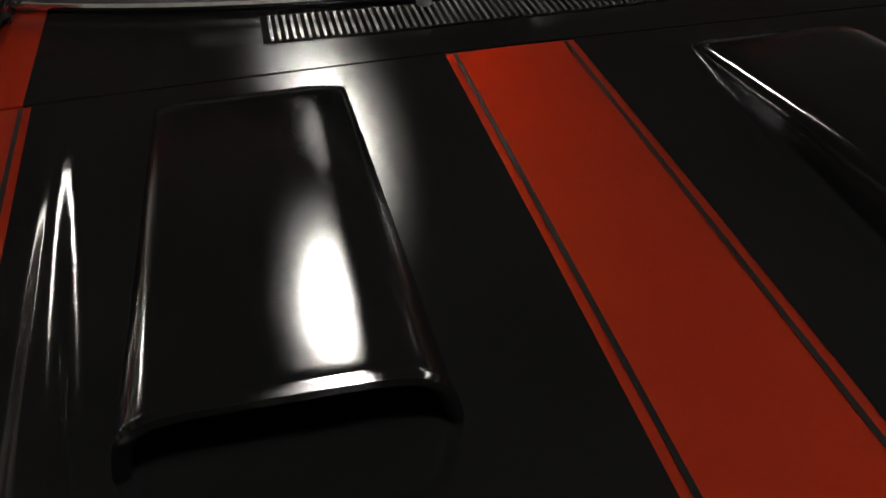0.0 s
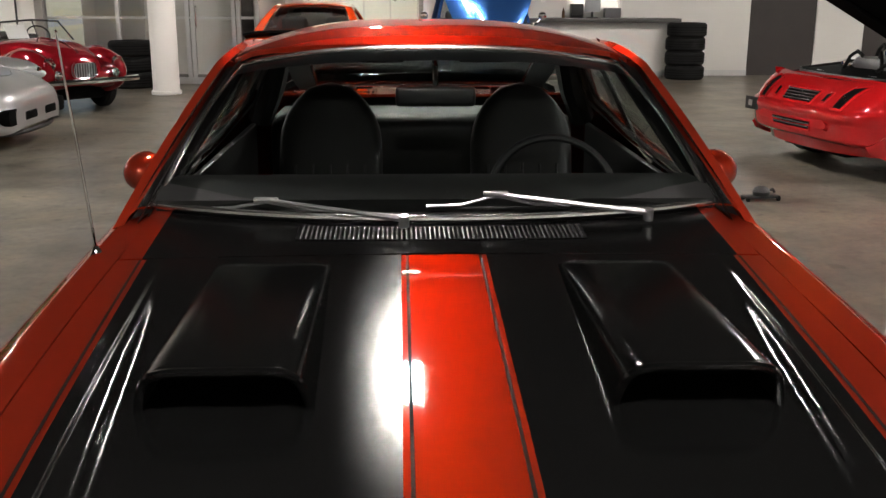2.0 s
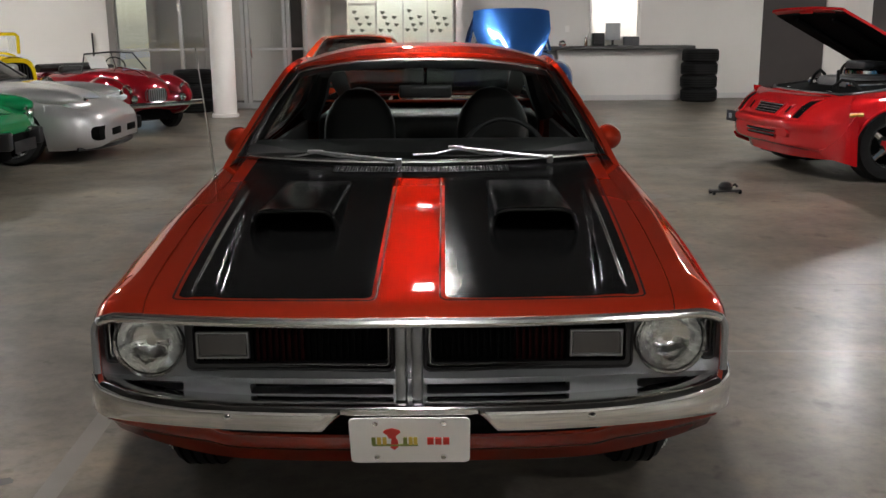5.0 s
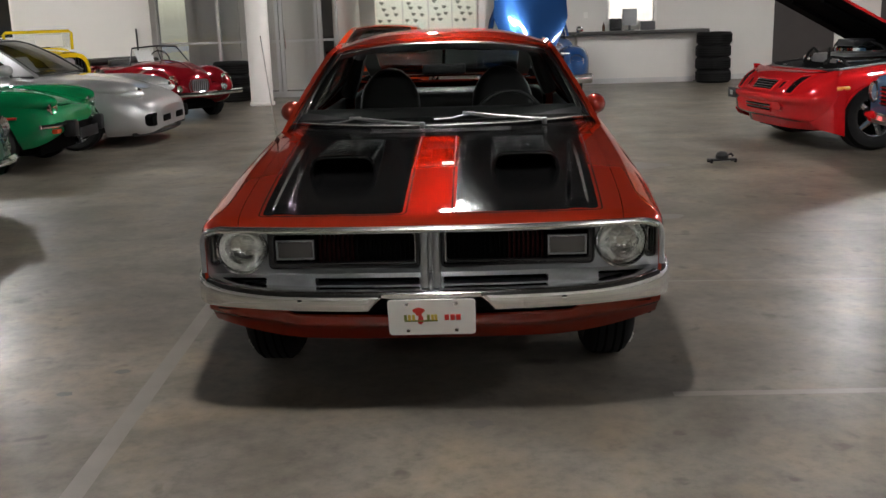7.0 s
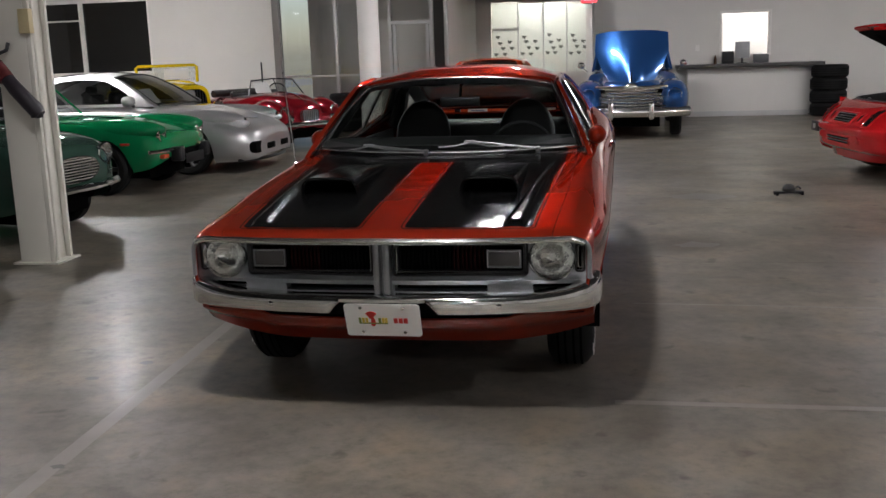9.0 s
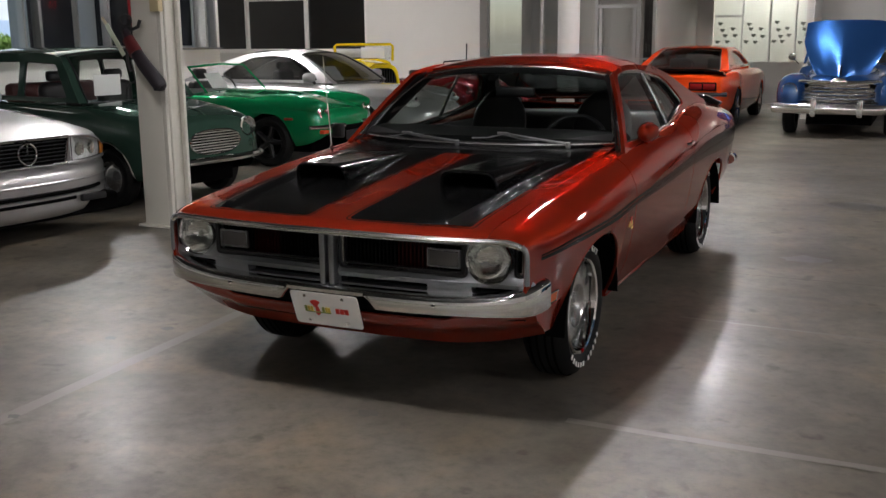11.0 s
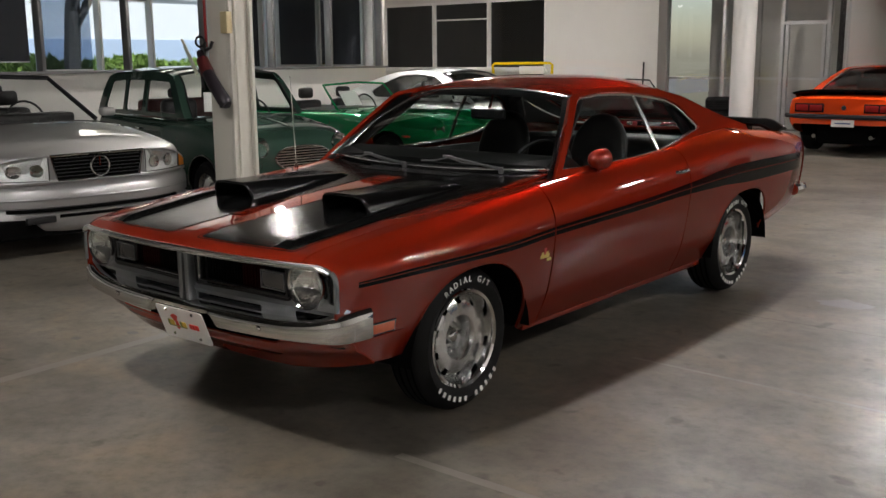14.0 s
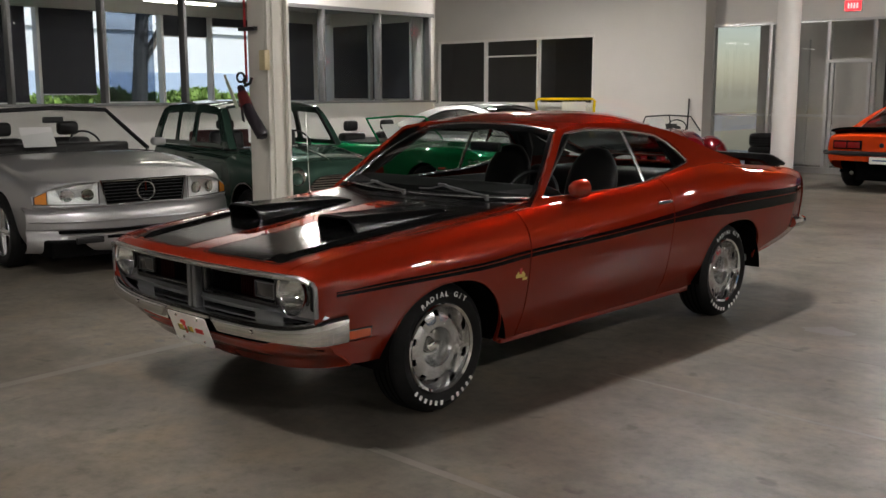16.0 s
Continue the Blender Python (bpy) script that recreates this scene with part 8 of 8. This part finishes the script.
        inset("turn_lamp", ((s * 0.235, 0.66), (s * 0.285, 0.675), (s * 0.27, 0.60), (s * 0.23, 0.595)), M_DARK, "small dark turn lamp", 0.008)
        part("side_marker", tube([side(0.37, 0.62, s, 0.006), side(0.50, 0.625, s, 0.006)], 0.019, 6), mat("yellow_marker", (0.6, 0.28, 0.01), 0.3), car, "amber side marker")
        # spat that flares down ahead of the front wheel
        def spat(a, j):
            y = 0.14 + 0.31 * a
            zt = 0.31 + 0.33 * a ** 1.5
            zb = 0.265 - 0.105 * a ** 0.7
            base = side(max(0.36, y), 0.45, s).x if y > 0.36 else nose(s * (0.74 + 0.26 * (y - 0.14) / 0.22), 0.7).x
            yy = y + 0.03 * j * (1 - a)
            return Vector((base + s * (0.004 + 0.05 * a * j), yy, zt + (zb - zt) * j))
        v, f = patch(spat, lin(0, 1, 16), lin(0, 1, 8), flip=s > 0)
        thick(raw("wheel_spat", v, f, m, car, "flared red spat ahead of the wheel", angle=1.0), 0.02, 0)
        part("arch_lip", tube([side(0.80 + 0.385 * math.cos(a), 0.20 + 0.47 * math.sin(a) ** 0.9, s, 0.004) for a in lin(0.12, math.pi - 0.12, 24)], 0.014, 6), m, car, "raised wheel arch lip")
    v, f = patch(lambda u, q: Vector((0.82 * u, 0.11 + 0.22 * abs(u) ** 3 + 0.03 * q, 0.30 - 0.09 * q)), lin(-1, 1, 25), lin(0, 1, 4))
    thick(raw("front_dam", v, f, m, car, "red chin dam", angle=1.0), 0.02, 1)
    pl = part("front_plate", boxed(-0.75, -0.55, 0.0, 0.015, 0.44, 0.55, 0.004), M_BLACK, car, "dark front plate at the corner")
    part("plate_mark", boxed(-0.69, -0.63, -0.004, -0.0005, 0.47, 0.52), M_ALU, pl, smooth=False)
    # open hood and engine
    v, f = patch(lambda y, u: top(0.68 * u, y, 0.006), lin(0.40, 1.55, 14), lin(-1, 1, 13))
    raw("engine_bay", v, f, M_DARK, car, "black open engine bay")
    part("bay_edge", tube([top(-0.70, 1.55, 0.012)] + [top(-0.70, y, 0.012) for y in lin(1.3, 0.5, 5)] + [nose(u, 0.0) + Vector((0, 0.06, 0.012)) for u in lin(-0.45, 0.45, 7)] + [top(0.70, y, 0.012) for y in lin(0.5, 1.55, 6)], 0.014, 6), M_BLACK, car, "black rubber edge of the engine bay")
    lidm = M_DARK
    c, s_ = math.cos(radians(27)), math.sin(radians(27))

    def lid(q, u):
        d = 1.38 * q
        return Vector((0.68 * u * (1 - 0.06 * q), 1.62 - d * c, 0.93 + d * s_ + 0.02 * (1 - u * u)))
    v, f = patch(lid, lin(0, 1, 16), lin(-1, 1, 15))
    thick(raw("open_hood", v, f, m, car, "raised hood with a black underside"), 0.025, 1)
    v, f = patch(lambda q, u: lid(q, u * 0.97) - Vector((0, 0, 0.045)), lin(0.02, 0.97, 12), lin(-1, 1, 13))
    thick(raw("hood_underside", v, f, lidm, car, "black underside of the hood"), 0.012)
    for u in (-0.5, 0.5):
        part("hood_rib", tube([lid(q, u) - Vector((0, 0, 0.06)) for q in (0.08, 0.5, 0.92)], 0.022, 6), lidm, car)
    part("hood_latch", tube([lid(0.97, -0.1) - Vector((0, 0, 0.03)), lid(1.0, 0) + Vector((0, -0.05, -0.05)), lid(0.97, 0.1) - Vector((0, 0, 0.03))], 0.018, 6), m, car)
    part("engine", boxed(-0.26, 0.26, 0.72, 1.3, 0.80, 0.92, 0.03), noisy(mat("engine_metal", (0.25, 0.25, 0.25), 0.35, 0.8), 12, 0.3), car, "grey metal engine top")
    part("air_cleaner", cyl(0.19, 0.07, 28, "z", (0, 1.05, 0.92), 0.02), M_CHROME, car, "chrome air cleaner")
    part("scoop_box", boxed(-0.17, 0.17, 0.95, 1.2, 0.985, 1.06, 0.02), M_BLACK, car)
    for x in (-0.34, 0.34):
        part("valve_cover", boxed(x - 0.08, x + 0.08, 0.7, 1.25, 0.80, 0.89, 0.025), M_CHROME, car)
    for a, b in (((0.3, 0.6, 0.80), (0.05, 0.75, 0.93)), ((-0.3, 0.65, 0.80), (-0.1, 0.7, 0.93)), ((0.5, 1.2, 0.86), (0.15, 1.05, 1.0)), ((0.55, 0.7, 0.80), (0.3, 0.55, 0.83)), ((-0.5, 1.1, 0.86), (-0.2, 1.0, 0.97))):
        A, B = Vector(a), Vector(b)
        part("hose", tube([A, A.lerp(B, 0.35) + Vector((0, 0, 0.08)), A.lerp(B, 0.7) + Vector((0, 0, 0.08)), B], 0.016, 6), M_RUBBER, car)
    part("radiator_tank", boxed(-0.42, 0.42, 0.46, 0.52, 0.74, 0.80, 0.015), M_ALU, car)
    part("prop_rod", tube([(0.6, 1.2, 0.86), (0.64, 1.1, 0.98), (0.6, 1.22, 1.16)], 0.010, 6), M_BLACK, car)


def blue_coupe():
    m = paint("slate_blue_paint", (0.05, 0.13, 0.24), 0.5, 0.32)
    car = thing("blue_coupe", at_nose(3.86, 5.32, 180), "slate blue car with round headlamps and chrome bumper", "car")
    top, side = loft(car, [(0, 0.70, 0.40, 0.74, 0.06), (0.06, 0.80, 0.34, 0.80, 0.08), (0.4, 0.87, 0.26, 0.86, 0.1), (1.5, 0.90, 0.24, 0.94, 0.1), (3.4, 0.90, 0.25, 0.95, 0.1), (4.6, 0.82, 0.4, 0.85, 0.12)], m, [(0.85, 0.38), (3.5, 0.38)])
    for x in (0.78, -0.78):
        simple_wheel(car, x, 0.85, 0.33, 0.2, 0.2)
        simple_wheel(car, x, 3.5, 0.33, 0.2, 0.2)
    cabin_top(car, 1.6, 2.1, 3.0, 3.7, 0.72, 0.56, 0.94, 1.33, m, M_CHROME, (), 0.03)
    part("grille", boxed(-0.44, 0.44, -0.02, 0.05, 0.52, 0.70, 0.01), M_DARK, car)
    for k in range(5):
        part("grille_bar", boxed(-0.44, 0.44, -0.03, -0.015, 0.54 + 0.035 * k, 0.55 + 0.035 * k), M_CHROME, car, smooth=False)
    for s in (1, -1):
        round_lamp(car, (s * 0.62, -0.01, 0.63), 0.095)
    part("bumper", tube([(x, -0.09 + 0.14 * (abs(x) / 0.86) ** 3, 0.42) for x in lin(-0.86, 0.86, 21)], 0.05, 8), M_CHROME, car)


silver_roadster()
green_wagon()
green_roadster()
silver_coupe()
yellow_rod()
red_roadster()
blue_sedan()
orange_pony()
red_coupe()
blue_coupe()


# ---- loose things ----
def counter():
    c = thing("service_counter", pose(0, 0, 0), "white service counter with a dark worktop", "counter")
    part("base", boxed(2.25, 4.55, 16.62, 16.985, 0, 0.95, 0.006), M_WALL, c, smooth=False)
    part("worktop", boxed(2.02, 4.80, 16.42, 16.99, 0.95, 1.02, 0.008), noisy(mat("dark_laminate", (0.05, 0.048, 0.045), 0.4), 12, 0.2), c, "dark laminate worktop")
    part("kick_board", boxed(2.27, 4.53, 16.60, 16.62, 0, 0.1), M_ALU, c, smooth=False)
    mo = thing("monitor", pose(3.18, 16.75, 1.02), "grey computer monitor on the counter", "monitor")
    part("screen", boxed(-0.02, 0.26, 0.0, 0.04, 0.1, 0.42, 0.01), noisy(mat("monitor_grey", (0.35, 0.36, 0.36), 0.5), 10, 0.1), mo)
    part("foot", boxed(0.03, 0.21, -0.06, 0.1, 0.0, 0.015), M_BLACK, mo)
    part("stem", boxed(0.1, 0.14, 0.02, 0.04, 0.01, 0.15), M_BLACK, mo)
    pr = thing("printer", pose(2.92, 16.72, 1.02), "small black printer on the counter", "printer")
    part("body", boxed(0, 0.22, 0, 0.2, 0, 0.24, 0.015), M_BLACK, pr)
    part("tray", boxed(0.02, 0.2, -0.06, 0.02, 0.04, 0.06, 0.004), M_BLACK, pr)
    pr = thing("card_reader", pose(3.52, 16.72, 1.02), "low dark box on the counter", "box")
    part("body", boxed(0, 0.28, 0, 0.18, 0, 0.17, 0.01), noisy(mat("dark_grey_box", (0.08, 0.08, 0.085), 0.5), 10, 0.1), pr)
    bt = thing("bottle", pose(2.78, 16.7, 1.02), "small brown bottle on the counter", "bottle")
    part("glass", revolve([(0, 0), (0.03, 0), (0.03, 0.1), (0.012, 0.14), (0.012, 0.17), (0, 0.17)], 14), mat("brown_glass", (0.08, 0.04, 0.02), 0.2), bt)
    slab("wall_switch", 2.42, 2.50, 16.988, 17.0, 1.28, 1.40, M_WHITE, "white wall switch plate")


def tyre_stacks():
    first = None
    rnd = random.Random(7)
    for x, y, n in ((4.86, 16.28, 4), (-4.22, 14.75, 3)):
        for k in range(n):
            p = pose(x + rnd.uniform(-0.015, 0.015), y + rnd.uniform(-0.015, 0.015), 0.24 * k, 0, 0, rnd.uniform(0, 90))
            if first is None:
                first = thing("loose_tyre", p, "loose black tyre lying in a stack", "tyre", "stacked tyres")
                part("rubber", revolve([(0.20, 0.03), (0.23, 0.0), (0.30, 0.003), (0.335, 0.04), (0.335, 0.20), (0.30, 0.237), (0.23, 0.24), (0.20, 0.21), (0.19, 0.12), (0.20, 0.03)], 36), M_RUBBER, first)
                for z in (0.08, 0.12, 0.16):
                    part("tread_groove", revolve([(0.3355, z - 0.006), (0.337, z), (0.3355, z + 0.006)], 36), M_DARK, first)
            else:
                copy_thing(first, p)


def floor_gadget():
    g = thing("floor_dolly", pose(2.50, 6.0, 0, 0, 0, 8) @ Matrix.Scale(0.78, 4), "small black wheeled gadget lying on the floor", "dolly")
    part("plate", boxed(-0.17, 0.17, -0.06, 0.06, 0.025, 0.05, 0.01), M_BLACK, g)
    part("body", revolve([(0, 0.05), (0.075, 0.05), (0.08, 0.085), (0.06, 0.12), (0.03, 0.135), (0, 0.137)], 20), M_BLACK, g)
    part("lever", tube([(0.06, 0, 0.08), (0.12, 0.02, 0.10), (0.15, 0.03, 0.07)], 0.014, 6), M_BLACK, g)
    for x in (-0.15, 0.15):
        for y in (-0.05, 0.05):
            part("caster", cyl(0.025, 0.02, 14, "x", (x - 0.01, y, 0.025)), M_RUBBER, g)


def column_fittings():
    red = noisy(mat("red_hose_rubber", (0.30, 0.012, 0.015), 0.45), 14, 0.2)
    r = thing("hose_reel_line", pose(0, 0, 0), "red air hose hanging down the column", "hose")
    part("hose", tube([(-3.44, 2.78, H), (-3.44, 2.775, 3.0), (-3.43, 2.77, 2.1), (-3.42, 2.765, 1.56)], 0.011, 8), red, r)
    part("clip", boxed(-3.50, -3.30, 2.745, 2.81, 2.0, 2.03, 0.004), M_BLACK, r)
    part("clip_end", revolve([(0.02, 0), (0.02, 0.03), (0, 0.03)], 10, "z", (-3.28, 2.77, 2.0)), M_BLACK, r)
    g = thing("air_tool", pose(0, 0, 0), "black and red air tool hanging on the column", "tool")
    part("hook", tube([(-3.43, 2.765, 1.60), (-3.40, 2.73, 1.56), (-3.36, 2.71, 1.53), (-3.31, 2.72, 1.55), (-3.30, 2.735, 1.60)], 0.014, 8), M_BLACK, g)
    part("body", tube([(-3.42, 2.70, 1.52), (-3.35, 2.68, 1.42), (-3.24, 2.67, 1.28), (-3.10, 2.67, 1.13), (-3.07, 2.67, 1.10)], [0.03, 0.042, 0.052, 0.056, 0.038], 14), noisy(mat("dark_tool_body", (0.014, 0.010, 0.014), 0.45), 12, 0.3), g)
    part("grip", tube([(-3.385, 2.69, 1.46), (-3.30, 2.672, 1.35)], [0.047, 0.055], 12), noisy(mat("maroon_grip", (0.085, 0.008, 0.008), 0.5), 14, 0.3), g, "dark red grip")
    part("collar", revolve([(0.042, -0.02), (0.044, 0.02), (0.03, 0.03)], 16, "z", (-3.10, 2.67, 1.10)), M_BLACK, g)
    part("strap", tube([(-3.60, 2.66, 1.62), (-3.52, 2.655, 1.52), (-3.44, 2.65, 1.42)], 0.011, 6), noisy(mat("beige_strap", (0.5, 0.43, 0.3), 0.7), 20, 0.1), g, "beige strap")
    part("loop", tube([(-3.40 + 0.055 * math.cos(q), 2.69, 1.60 + 0.04 * math.sin(q)) for q in lin(0, 6.0, 18)], 0.010, 6, True), M_BLACK, g, "black hanging loop")
    part("trigger", tube([(-3.44, 2.72, 1.36), (-3.42, 2.71, 1.27), (-3.40, 2.71, 1.22)], 0.012, 6), M_BLACK, g)
    part("tag", prism([(-3.56, 1.56), (-3.53, 1.58), (-3.38, 1.35), (-3.41, 1.33)], "y", 2.64, 2.646), noisy(mat("pale_tag", (0.5, 0.55, 0.42), 0.6), 20, 0.1), g, "pale hanging tag", smooth=False)


def exit_signs():
    glow = mat("exit_red", (0.6, 0.02, 0.02), 0.4, emit=(1.0, 0.03, 0.04), power=3.0)
    pale = mat("exit_bright", (0.9, 0.4, 0.4), 0.4, emit=(1.0, 0.25, 0.25), power=3.0)
    for x, y, z in ((-3.06, 15.36, 2.88), (0.36, 15.36, 2.25)):
        s = thing("exit_sign", pose(x, y, z), "small glowing red exit sign on the wall", "sign")
        part("housing", boxed(-0.15, 0.15, -0.03, 0.02, -0.02, 0.17, 0.006), M_WHITE, s)
        part("face", boxed(-0.14, 0.14, -0.036, -0.031, -0.01, 0.16), glow, s, "glowing red face", smooth=False)
        for k in range(4):
            part("bar", boxed(-0.09 + 0.05 * k, -0.06 + 0.05 * k, -0.04, -0.0365, 0.03, 0.12), pale, s, smooth=False)


def leaning_pole():
    p = thing("broom", pose(0, 0, 0), "dark broom leaning on the wall", "broom")
    part("stick", tube([(-5.88, 14.72, 0.05), (-5.98, 14.97, 1.34)], 0.016, 8), M_BLACK, p)
    part("head", boxed(-6.05, -5.72, 14.66, 14.76, 0, 0.09, 0.02), M_BLACK, p)


counter()
tyre_stacks()
floor_gadget()
column_fittings()
exit_signs()
leaning_pole()
